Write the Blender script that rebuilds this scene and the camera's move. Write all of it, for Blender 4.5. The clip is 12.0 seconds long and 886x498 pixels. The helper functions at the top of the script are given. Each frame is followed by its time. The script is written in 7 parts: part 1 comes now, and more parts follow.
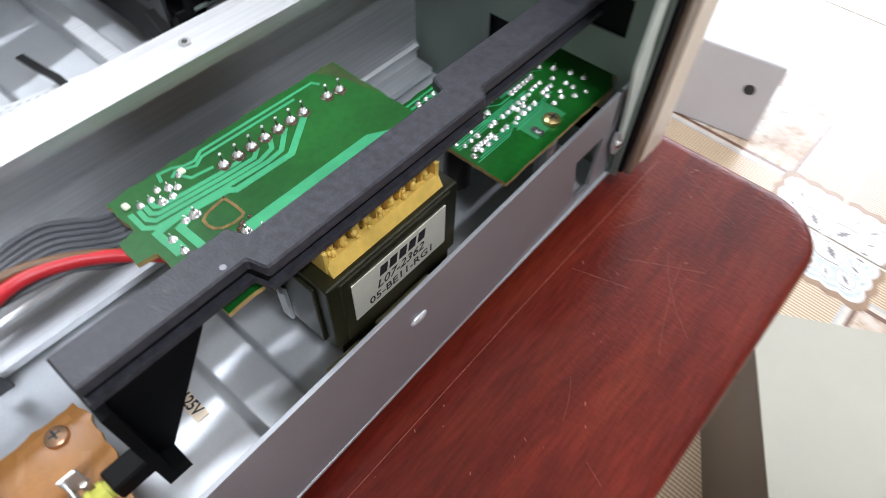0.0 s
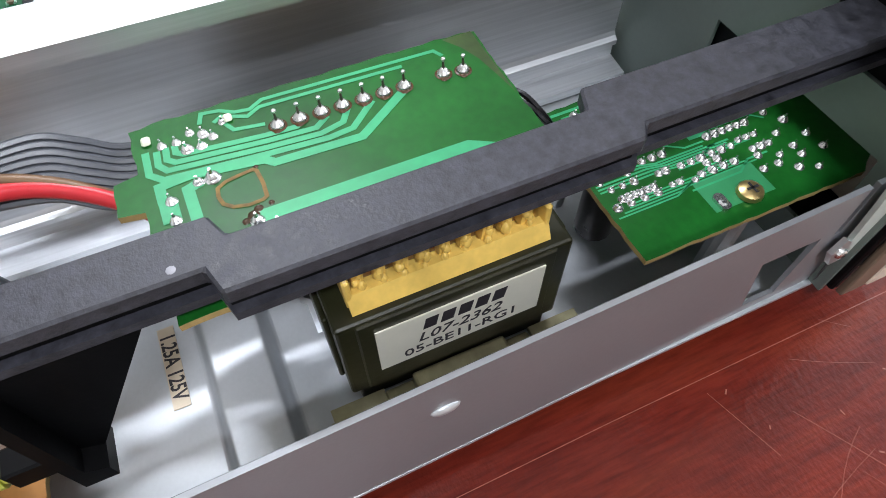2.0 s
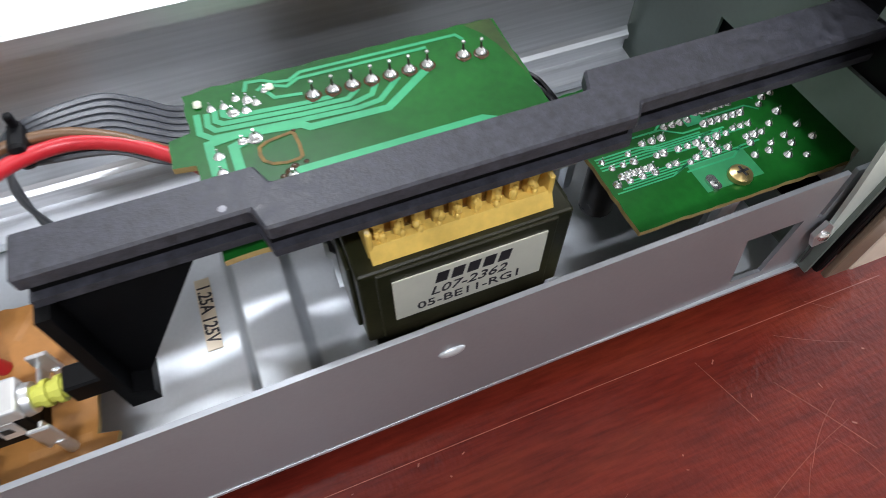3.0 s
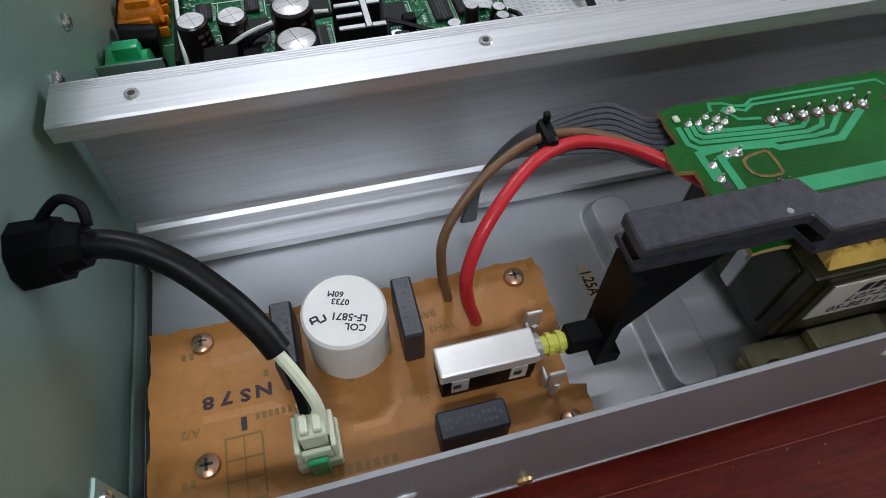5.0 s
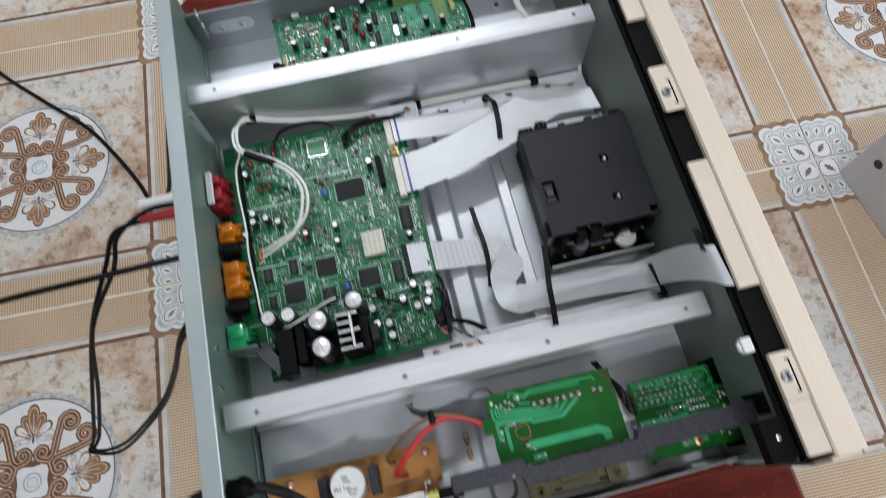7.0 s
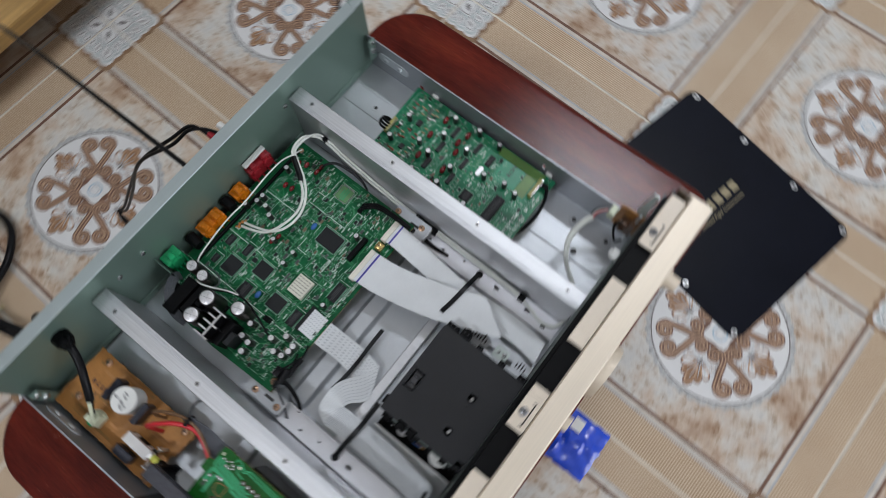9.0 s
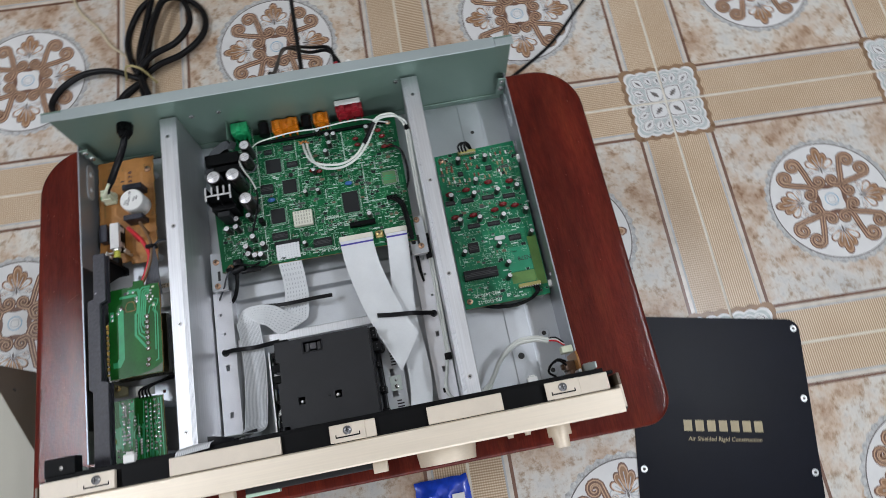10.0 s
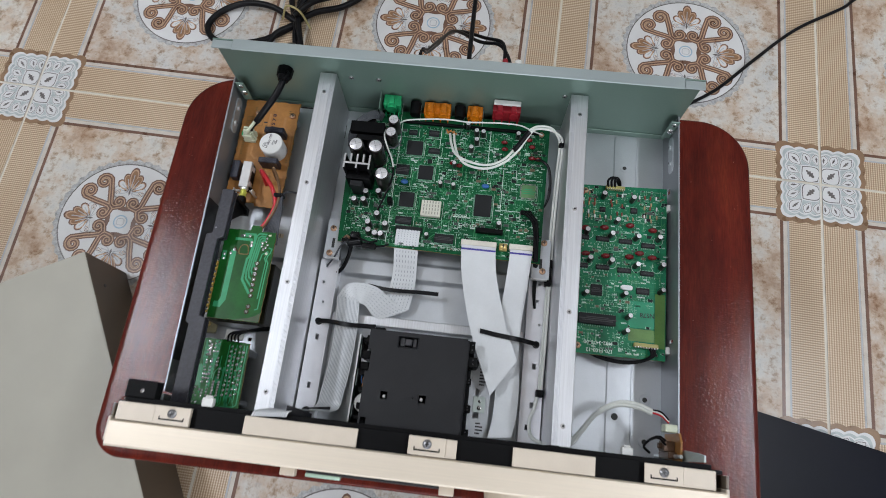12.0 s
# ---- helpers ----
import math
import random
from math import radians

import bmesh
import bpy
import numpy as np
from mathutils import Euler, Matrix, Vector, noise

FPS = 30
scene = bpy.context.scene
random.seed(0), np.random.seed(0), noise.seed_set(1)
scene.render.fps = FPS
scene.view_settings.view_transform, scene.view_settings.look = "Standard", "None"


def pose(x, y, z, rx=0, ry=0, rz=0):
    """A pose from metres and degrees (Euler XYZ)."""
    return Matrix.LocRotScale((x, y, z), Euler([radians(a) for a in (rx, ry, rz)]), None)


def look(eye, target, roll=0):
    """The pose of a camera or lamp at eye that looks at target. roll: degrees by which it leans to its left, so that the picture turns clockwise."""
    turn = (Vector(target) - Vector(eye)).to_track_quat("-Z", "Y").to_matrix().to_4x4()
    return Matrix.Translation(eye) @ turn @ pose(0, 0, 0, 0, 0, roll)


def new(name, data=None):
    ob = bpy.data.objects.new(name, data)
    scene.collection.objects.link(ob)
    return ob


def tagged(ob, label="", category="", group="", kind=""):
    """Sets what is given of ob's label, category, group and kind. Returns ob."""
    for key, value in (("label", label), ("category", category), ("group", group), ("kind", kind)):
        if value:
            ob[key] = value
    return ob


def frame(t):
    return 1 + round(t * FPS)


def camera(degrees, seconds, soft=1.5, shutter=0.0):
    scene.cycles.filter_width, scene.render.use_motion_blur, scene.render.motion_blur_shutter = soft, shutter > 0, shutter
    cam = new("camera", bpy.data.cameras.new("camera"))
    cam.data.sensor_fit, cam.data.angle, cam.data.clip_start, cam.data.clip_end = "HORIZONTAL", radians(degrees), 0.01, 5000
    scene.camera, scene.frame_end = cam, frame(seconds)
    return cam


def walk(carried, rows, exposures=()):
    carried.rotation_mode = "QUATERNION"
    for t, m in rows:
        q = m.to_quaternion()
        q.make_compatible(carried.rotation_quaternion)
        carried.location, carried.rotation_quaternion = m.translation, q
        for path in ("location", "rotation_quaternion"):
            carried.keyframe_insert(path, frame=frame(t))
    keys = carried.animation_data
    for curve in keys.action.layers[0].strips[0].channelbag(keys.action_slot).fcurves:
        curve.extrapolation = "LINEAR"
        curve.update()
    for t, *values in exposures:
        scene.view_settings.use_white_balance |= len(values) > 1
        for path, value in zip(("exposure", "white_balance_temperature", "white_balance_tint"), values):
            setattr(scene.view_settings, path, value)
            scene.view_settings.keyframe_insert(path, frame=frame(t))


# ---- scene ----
cam = camera(70.8, 12.0, soft=0.6, shutter=0.5)
PATH = [
    (0, (-0.0425, 0.1921, 0.4722), (0.1445, -0.0378, 0.0695), 2.06),
    (0.5, (-0.0400, 0.1644, 0.4475), (0.1909, -0.0171, 0.0428), 0.76),
    (1, (-0.0340, 0.1531, 0.4401), (0.2110, -0.0018, 0.0327), 0.41),
    (1.5, (-0.0342, 0.1505, 0.4452), (0.2145, 0.0191, 0.0318), 0.20),
    (2, (-0.0226, 0.1485, 0.4428), (0.2315, 0.0338, 0.0277), -0.25),
    (2.5, (-0.0256, 0.1507, 0.4400), (0.2310, 0.0446, 0.0241), -0.31),
    (2.7, (-0.0320, 0.1494, 0.4428), (0.2247, 0.0469, 0.0261), -0.42),
    (4.3, (-0.041, 0.224, 0.48), (0.984, -0.215, -1.181), 5.0),
    (4.5, (-0.032, 0.235, 0.476), (1.039, -0.129, -1.173), 2.2),
    (5, (-0.022, 0.258, 0.468), (1.068, -0.053, -1.18), 1.8),
    (5.5, (-0.019, 0.256, 0.479), (1.081, -0.015, -1.169), 1.0),
    (6, (-0.026, 0.209, 0.57), (0.949, -0.051, -1.157), 2.0),
    (6.5, (-0.02, 0.171, 0.673), (0.726, 0.016, -1.176), -1.8),
    (7, (0.047, 0.196, 0.733), (0.714, 0.074, -1.149), -3.2),
    (7.2, (0.073, 0.197, 0.746), (0.726, 0.081, -1.141), -3.5),
    (8.8, (0.148, 0.059, 0.821), (0.658, 0.341, -1.092), -1.9),
    (9, (0.186, 0.043, 0.828), (0.644, 0.421, -1.082), -1.5),
    (9.5, (0.254, 0.003, 0.841), (0.482, 0.551, -1.069), -3.4),
    (10, (0.301, -0.011, 0.867), (0.404, 0.592, -1.037), -1.3),
    (10.5, (0.3, 0.045, 0.835), (0.337, 0.665, -1.066), -1.9),
    (11, (0.271, 0.055, 0.818), (0.25, 0.674, -1.083), -2.2),
    (11.5, (0.249, 0.042, 0.816), (0.17, 0.646, -1.089), -3.0),
    (12, (0.252, 0.017, 0.845), (0.147, 0.611, -1.062), -3.7),
]
EXPOSURES = [(0.0, 0.52), (0.6, 0.66), (1.5, 0.72), (2.7, 0.6), (4.3, 0.3), (4.5, 0.22), (5.0, -0.45), (5.5, -0.5), (6.2, -0.3), (7.2, -0.42), (8.8, -0.72), (9.5, -0.5), (10.5, -0.48), (11.5, -0.38), (12.0, -0.46)]

walk(cam, [(t, look(eye, target, roll)) for t, eye, target, roll in PATH], EXPOSURES)

# ---------------------------------------------------------------- light
world = bpy.data.worlds.new("daylight")
scene.world = world
world.use_nodes = True
wn = world.node_tree.nodes
sky = wn.new("ShaderNodeTexSky")
sky.sky_type, sky.sun_disc = "NISHITA", False
sky.sun_elevation, sky.sun_rotation = radians(42), radians(200)
world.node_tree.links.new(sky.outputs[0], wn["Background"].inputs[0])
wn["Background"].inputs[1].default_value = 0.10
Z0 = 0.2985          # height of the player's floor plate over the room's floor
CEIL = 2.75          # ceiling height
LAMPS = [(-1.30, 0.40), (1.66, 0.22)]   # the two ceiling lights
LAMP_W = (31.0, 25.5)
WINDOW_W = 85.0


def area_lamp(name, at, target, sx, sy, watts, colour):
    data = bpy.data.lights.new(name, "AREA")
    data.shape, data.size, data.size_y, data.energy, data.color = "RECTANGLE", sx, sy, watts, colour
    ob = new(name, data)
    ob.matrix_world = look(at, target)
    return ob


for (lx, ly), w in zip(LAMPS, LAMP_W):
    area_lamp("lamp_light", (lx, ly, CEIL - 0.13), (lx, ly + 0.001, 0), 0.12, 0.72, w, (0.87, 0.925, 1.04))
area_lamp("window_light", (0.35, -3.04, 1.55), (0.35, 0, 1.45), 1.9, 1.5, WINDOW_W, (0.91, 0.945, 1.04))


# ---------------------------------------------------------------- materials
def nodes_of(name):
    m = bpy.data.materials.new(name)
    m.use_nodes = True
    t = m.node_tree
    return m, t, t.nodes["Principled BSDF"]


def noise_node(t, scale, detail=4.0, stretch=None, rough=0.55):
    tc = t.nodes.new("ShaderNodeTexCoord")
    mp = t.nodes.new("ShaderNodeMapping")
    mp.inputs["Scale"].default_value = stretch or (1, 1, 1)
    n = t.nodes.new("ShaderNodeTexNoise")
    n.inputs["Scale"].default_value, n.inputs["Detail"].default_value, n.inputs["Roughness"].default_value = scale, detail, rough
    t.links.new(tc.outputs["Object"], mp.inputs["Vector"])
    t.links.new(mp.outputs["Vector"], n.inputs["Vector"])
    return n.outputs["Fac"]


def ramp(t, fac, stops):
    r = t.nodes.new("ShaderNodeValToRGB")
    el = r.color_ramp.elements
    el[0].position, el[0].color = stops[0][0], (*stops[0][1], 1)
    el[1].position, el[1].color = stops[-1][0], (*stops[-1][1], 1)
    for p, c in stops[1:-1]:
        e = el.new(p)
        e.color = (*c, 1)
    t.links.new(fac, r.inputs[0])
    return r.outputs[0]


def mix(t, kind, fac, a, b):
    n = t.nodes.new("ShaderNodeMix")
    n.data_type, n.blend_type = "RGBA", kind
    for socket, v in ((n.inputs[0], fac), (n.inputs[6], a), (n.inputs[7], b)):
        if isinstance(v, (int, float)):
            socket.default_value = v
        elif isinstance(v, tuple):
            socket.default_value = (*v, 1)
        else:
            t.links.new(v, socket)
    return n.outputs[2]


def add_bump(t, p, fac, strength, distance=0.001):
    b = t.nodes.new("ShaderNodeBump")
    b.inputs["Strength"].default_value, b.inputs["Distance"].default_value = strength, distance
    t.links.new(fac, b.inputs["Height"])
    t.links.new(b.outputs[0], p.inputs["Normal"])
    return b


def mat(name, col, rough=0.5, metal=0.0, var=0.12, scale=45.0, fine=650.0, bump=0.05, stretch=None, coat=0.0, rvar=0.1, emit=0.0, spec=0.5):
    """A surface with broad blotches, fine grain, uneven gloss and slight relief."""
    m, t, p = nodes_of(name)
    broad, grain = noise_node(t, scale, 4, stretch), noise_node(t, fine, 3, stretch)
    lo, hi = tuple(c * (1 - var) for c in col), tuple(min(1, c * (1 + var)) for c in col)
    a = ramp(t, broad, [(0.3, lo), (0.7, hi)])
    b = ramp(t, grain, [(0.3, (1 - var * 0.6,) * 3), (0.7, (1.0,) * 3)])
    t.links.new(mix(t, "MULTIPLY", 1.0, a, b), p.inputs["Base Color"])
    r = t.nodes.new("ShaderNodeMapRange")
    r.inputs["To Min"].default_value, r.inputs["To Max"].default_value = max(0.02, rough - rvar), min(1, rough + rvar)
    t.links.new(broad, r.inputs["Value"])
    t.links.new(r.outputs[0], p.inputs["Roughness"])
    p.inputs["Metallic"].default_value = metal
    p.inputs["Coat Weight"].default_value, p.inputs["Coat Roughness"].default_value = coat, 0.1
    p.inputs["Specular IOR Level"].default_value = spec
    if bump:
        add_bump(t, p, grain, bump, 0.0006)
    if emit:
        p.inputs["Emission Color"].default_value, p.inputs["Emission Strength"].default_value = (*col, 1), emit
    return m


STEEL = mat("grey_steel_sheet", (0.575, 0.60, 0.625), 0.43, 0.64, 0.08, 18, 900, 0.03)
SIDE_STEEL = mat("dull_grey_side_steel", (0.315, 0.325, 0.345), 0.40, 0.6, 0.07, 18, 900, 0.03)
STEEL_GREEN = mat("zinc_steel_greenish", (0.205, 0.300, 0.252), 0.40, 0.5, 0.06, 10, 900, 0.02)
EDGE = mat("cut_steel_edge", (0.75, 0.76, 0.77), 0.3, 0.8, 0.05)
STRIP_STEEL = mat("bright_zinc_strip", (0.80, 0.80, 0.83), 0.36, 0.55, 0.06, 30, 900, 0.03)
ALU = mat("brushed_aluminium", (0.69, 0.70, 0.72), 0.44, 0.9, 0.10, 60, 900, 0.05, (14, 0.25, 14))
CHAMP = mat("champagne_aluminium", (0.76, 0.67, 0.545), 0.44, 0.4, 0.04, 60, 900, 0.03, (0.25, 14, 14))
CHAMP_PLASTIC = mat("champagne_plastic", (0.68, 0.595, 0.485), 0.42, 0.05, 0.05)
SUBPLATE = mat("dark_grey_green_plate", (0.155, 0.190, 0.172), 0.5, 0.3, 0.08, 14)
BLACK = mat("black_plastic", (0.0035, 0.0035, 0.004), 0.5, 0, 0.2, 60, spec=0.11)
BLACK_BEAM = mat("worn_black_plastic", (0.036, 0.036, 0.046), 0.46, 0, 0.4, 420, 1500, 0.16, None, 0, 0.2, spec=0.45)
BLACK_SATIN = mat("satin_black_sheet", (0.015, 0.0155, 0.018), 0.45, 0, 0.1, 50, 1200, 0.06, spec=0.35)
RUBBER = mat("black_rubber_cord", (0.004, 0.004, 0.005), 0.40, 0, 0.15, 80, spec=0.2)
PCB = mat("green_solder_mask", (0.004, 0.104, 0.036), 0.34, 0, 0.4, 40, 420, 0.03, None, 0.0, spec=0.26)
PCB_SINGLE = mat("leaf_green_solder_mask", (0.007, 0.098, 0.012), 0.36, 0, 0.35, 22, 420, 0.03, None, 0.0, spec=0.22)
PCB_FAINT = mat("faint_copper_track", (0.03, 0.225, 0.085), 0.4, 0, 0.1, 60)
PCB_LIGHT = mat("green_copper_track", (0.040, 0.335, 0.145), 0.38, 0.0, 0.14, 60, 500, 0.02, None, 0.0, spec=0.3)
PCB_EDGE = mat("cut_board_edge", (0.42, 0.29, 0.11), 0.75, 0, 0.25, 120)
PCB_BROWN = mat("brown_phenolic_board", (0.39, 0.172, 0.044), 0.45, 0, 0.22, 30, 500, 0.02, None, 0.04, spec=0.35)
SOLDER = mat("solder_tin", (0.72, 0.72, 0.72), 0.24, 0.95, 0.12, 300, 900, 0.1)
INK_WHITE = mat("white_ink", (0.72, 0.80, 0.74), 0.6)
VIA = mat("tinned_via", (0.30, 0.54, 0.40), 0.38, 0.2, 0.35, 400)
INK_DARK = mat("dark_ink", (0.03, 0.025, 0.03), 0.6)
WHITE_PL = mat("white_plastic", (0.78, 0.78, 0.75), 0.4, 0, 0.04)
IVORY = mat("ivory_nylon_connector", (0.66, 0.70, 0.52), 0.42, 0, 0.06)
CERAMIC = mat("grey_white_can_top", (0.74, 0.73, 0.74), 0.36, 0.5, 0.12, 300)
CORE = mat("varnished_transformer_core", (0.022, 0.022, 0.009), 0.34, 0.1, 0.45, 40, 500, 0.08, None, 0.15)
BOBBIN = mat("yellow_bobbin_plastic", (0.78, 0.52, 0.12), 0.4, 0, 0.18, 90, 500, 0.05, None, 0.15)
TAPE = mat("amber_varnished_pins", (0.33, 0.15, 0.03), 0.3, 0, 0.5, 220, 700, 0.15, None, 0.4)
OLIVE = mat("varnished_olive_bracket", (0.42, 0.39, 0.23), 0.34, 0.45, 0.25, 60, 500, 0.05, None, 0.3)
LABEL = mat("cream_paper_label", (0.74, 0.71, 0.60), 0.6, 0, 0.05)
LABEL_TAN = mat("tan_paper_label", (0.72, 0.61, 0.46), 0.65, 0, 0.06)
RED_WIRE = mat("red_wire", (0.55, 0.02, 0.03), 0.36, 0, 0.06)
BROWN_WIRE = mat("brown_wire", (0.16, 0.085, 0.04), 0.4, 0, 0.06)
GREY_WIRE = mat("grey_wire", (0.075, 0.08, 0.092), 0.36, 0, 0.1)
WHITE_WIRE = mat("white_shielded_wire", (0.72, 0.74, 0.69), 0.42, 0, 0.05)
FFC = mat("flat_white_cable", (0.70, 0.72, 0.73), 0.34, 0, 0.05, 30, 600, 0.02)
FFC_LINE = mat("flat_cable_dashes", (0.40, 0.42, 0.45), 0.5)
BLUE_INK = mat("blue_stiffener", (0.06, 0.05, 0.32), 0.4)
SLEEVE = mat("black_can_sleeve", (0.010, 0.006, 0.006), 0.3, 0, 0.15, 120, 700, 0.02, None, 0.05, spec=0.4)
CHIP = mat("black_epoxy_chip", (0.011, 0.012, 0.013), 0.6, 0, 0.12, 150, spec=0.3)
CHIP_MARK = mat("grey_chip_mark", (0.045, 0.045, 0.048), 0.6)
BRASS = mat("brass_screw", (0.62, 0.46, 0.2), 0.3, 0.9, 0.15, 200)
COPPER_SCREW = mat("copper_tone_screw", (0.50, 0.31, 0.20), 0.3, 0.85, 0.15, 200)
SCREW_DARK = mat("dark_screw_slot", (0.03, 0.03, 0.03), 0.5)
J_GREEN = mat("green_jack_plastic", (0.02, 0.40, 0.15), 0.22, 0, 0.2, 160, 500, 0.05, None, 0.2)
J_ORANGE = mat("orange_jack_plastic", (0.70, 0.20, 0.008), 0.26, 0, 0.25, 160, 500, 0.05)
J_RED = mat("red_jack_plastic", (0.31, 0.012, 0.022), 0.4, 0, 0.08)
CERAMIC_BLUE = mat("blue_ceramic_cap", (0.03, 0.12, 0.36), 0.35, 0, 0.1)
FILM_RED = mat("red_film_cap", (0.17, 0.012, 0.014), 0.25, 0, 0.15, 200, 700, 0.02, None, 0.4)
YELLOW = mat("yellow_switch_shaft", (0.62, 0.62, 0.10), 0.4, 0, 0.08)
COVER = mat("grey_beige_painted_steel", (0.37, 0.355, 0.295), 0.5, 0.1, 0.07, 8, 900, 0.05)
COVER_SIDE = mat("dark_brown_grey_steel", (0.105, 0.077, 0.052), 0.45, 0.1, 0.1, 12)
CARTON = mat("lilac_white_box", (0.62, 0.60, 0.62), 0.6, 0, 0.05, 8)
BLUE_PL = mat("blue_film", (0.015, 0.07, 0.60), 0.22, 0, 0.25, 40, 300, 0.2, None, 0.4)
GLOW_GREEN = mat("pale_green_display_glass", (0.52, 0.72, 0.60), 0.12, 0, 0.05)
# unseen room surfaces, each toned for how much light it bounces
CEILING_PAINT = mat("unseen_ceiling_white", (0.80, 0.81, 0.80), 0.8, 0, 0.03, 2, 200, 0.05)
BOUNCE_WALL = mat("bounce_wall_white", (0.80, 0.80, 0.78), 0.8, 0, 0.03, 2, 200, 0.05)
LOW_BOUNCE_WALL = mat("low_bounce_wall_brown", (0.36, 0.33, 0.30), 0.7, 0, 0.06, 2, 200, 0.05)
WALL = mat("unseen_wall_grey", (0.50, 0.52, 0.52), 0.8, 0, 0.04, 2, 200, 0.06)
LAMP_GLASS = mat("lamp_diffuser", (0.95, 0.98, 1.0), 0.5, 0, 0.0, 10, 100, 0, None, 0, 0.0, 22.0)
GROUT = mat("cream_grout", (0.70, 0.66, 0.57), 0.8, 0, 0.12, 30)
BROWN_PRINT = mat("brown_tile_print", (0.165, 0.085, 0.055), 0.3, 0, 0.22, 60, 500, 0)
GREY_PRINT = mat("grey_tile_print", (0.42, 0.44, 0.455), 0.3, 0, 0.12, 60, 500, 0)
DARK_PRINT = mat("dark_tile_print", (0.13, 0.115, 0.11), 0.3, 0, 0.15, 90, 500, 0)
WHITE_PRINT = mat("white_tile_print", (0.70, 0.70, 0.69), 0.2, 0, 0.04, 40, 500, 0)
BLUE_PRINT = mat("pale_blue_tile_print", (0.54, 0.62, 0.67), 0.3, 0, 0.08, 60, 500, 0)
TAN_PRINT = mat("tan_tile_print", (0.27, 0.140, 0.066), 0.3, 0, 0.12, 60, 500, 0)


def wood_lacquer():
    """Dark red lacquer over plain-sawn boards: broad bands and fine pores along the short way of the table, dulled patches in the gloss."""
    m, t, p = nodes_of("dark_red_lacquered_wood")
    grain = noise_node(t, 26, 7, (2.6, 0.45, 2.6), 0.62)
    streak = noise_node(t, 150, 5, (5, 0.5, 5), 0.65)
    band = noise_node(t, 13, 3, (2.4, 0.10, 1))
    blot = noise_node(t, 7, 5)
    a = ramp(t, grain, [(0.25, (0.082, 0.0070, 0.0040)), (0.5, (0.143, 0.0155, 0.0080)), (0.8, (0.200, 0.030, 0.012))])
    b = ramp(t, streak, [(0.33, (0.66,) * 3), (0.62, (1.0,) * 3)])
    c = ramp(t, blot, [(0.3, (0.8,) * 3), (0.7, (1.0,) * 3)])
    d = ramp(t, band, [(0.35, (0.72,) * 3), (0.62, (1.0,) * 3)])
    t.links.new(mix(t, "MULTIPLY", 1.0, mix(t, "MULTIPLY", 1.0, mix(t, "MULTIPLY", 1.0, a, b), c), d), p.inputs["Base Color"])
    p.inputs["Roughness"].default_value = 0.45
    p.inputs["Specular IOR Level"].default_value = 0.06
    p.inputs["Coat Weight"].default_value = 0.26
    worn = t.nodes.new("ShaderNodeMapRange")
    worn.inputs["From Min"].default_value, worn.inputs["From Max"].default_value = 0.35, 0.7
    worn.inputs["To Min"].default_value, worn.inputs["To Max"].default_value = 0.025, 0.07
    t.links.new(noise_node(t, 19, 5, (1, 0.6, 1)), worn.inputs["Value"])
    t.links.new(worn.outputs[0], p.inputs["Coat Roughness"])
    wave = noise_node(t, 640, 3, (0.6, 1.0, 1.0))
    bump = add_bump(t, p, wave, 0.19, 0.0008)
    t.links.new(bump.outputs[0], p.inputs["Coat Normal"])
    return m


def tile_marble():
    m, t, p = nodes_of("cream_marbled_glaze")
    big, mid, fine = noise_node(t, 11, 6, None, 0.65), noise_node(t, 58, 9, None, 0.74), noise_node(t, 300, 3)
    a = ramp(t, big, [(0.36, (0.43, 0.30, 0.21)), (0.45, (0.58, 0.475, 0.38)), (0.54, (0.66, 0.64, 0.595)), (0.68, (0.57, 0.575, 0.56))])
    b = ramp(t, mid, [(0.36, (0.52, 0.40, 0.31)), (0.43, (0.80, 0.72, 0.64)), (0.495, (1, 0.99, 0.97)), (0.57, (1, 1, 1)), (0.65, (0.80, 0.80, 0.80))])
    c = ramp(t, fine, [(0.3, (0.93,) * 3), (0.7, (1,) * 3)])
    ob = t.nodes.new("ShaderNodeObjectInfo")
    d = ramp(t, ob.outputs["Random"], [(0.0, (0.93, 0.93, 0.94)), (1.0, (1, 0.99, 0.97))])
    col = mix(t, "MULTIPLY", 1.0, mix(t, "MULTIPLY", 1.0, mix(t, "MULTIPLY", 1.0, a, b), c), d)
    t.links.new(col, p.inputs["Base Color"])
    p.inputs["Roughness"].default_value = 0.31
    p.inputs["Specular IOR Level"].default_value = 0.27
    add_bump(t, p, mid, 0.05, 0.0006)
    return m


def tile_weave():
    """Fine woven threads of the printed strip: two square waves across each other."""
    m, t, p = nodes_of("woven_strip_print")
    tc = t.nodes.new("ShaderNodeTexCoord")
    facs = []
    for axis, size in (("X", 1.0), ("Y", 1.0)):
        w = t.nodes.new("ShaderNodeTexWave")
        w.wave_type, w.bands_direction = "BANDS", axis
        w.inputs["Scale"].default_value = 98.0 * size
        w.inputs["Distortion"].default_value = 0.0
        t.links.new(tc.outputs["Object"], w.inputs["Vector"])
        facs.append(w.outputs["Fac"])
    a = ramp(t, facs[1], [(0.3, (0.42, 0.30, 0.19)), (0.7, (0.70, 0.58, 0.44))])
    b = ramp(t, facs[0], [(0.3, (0.84, 0.80, 0.75)), (0.7, (1, 1, 1))])
    n = ramp(t, noise_node(t, 9, 4), [(0.3, (0.88, 0.84, 0.8)), (0.7, (1, 1, 1))])
    t.links.new(mix(t, "MULTIPLY", 1.0, mix(t, "MULTIPLY", 1.0, a, b), n), p.inputs["Base Color"])
    p.inputs["Roughness"].default_value = 0.3
    return m


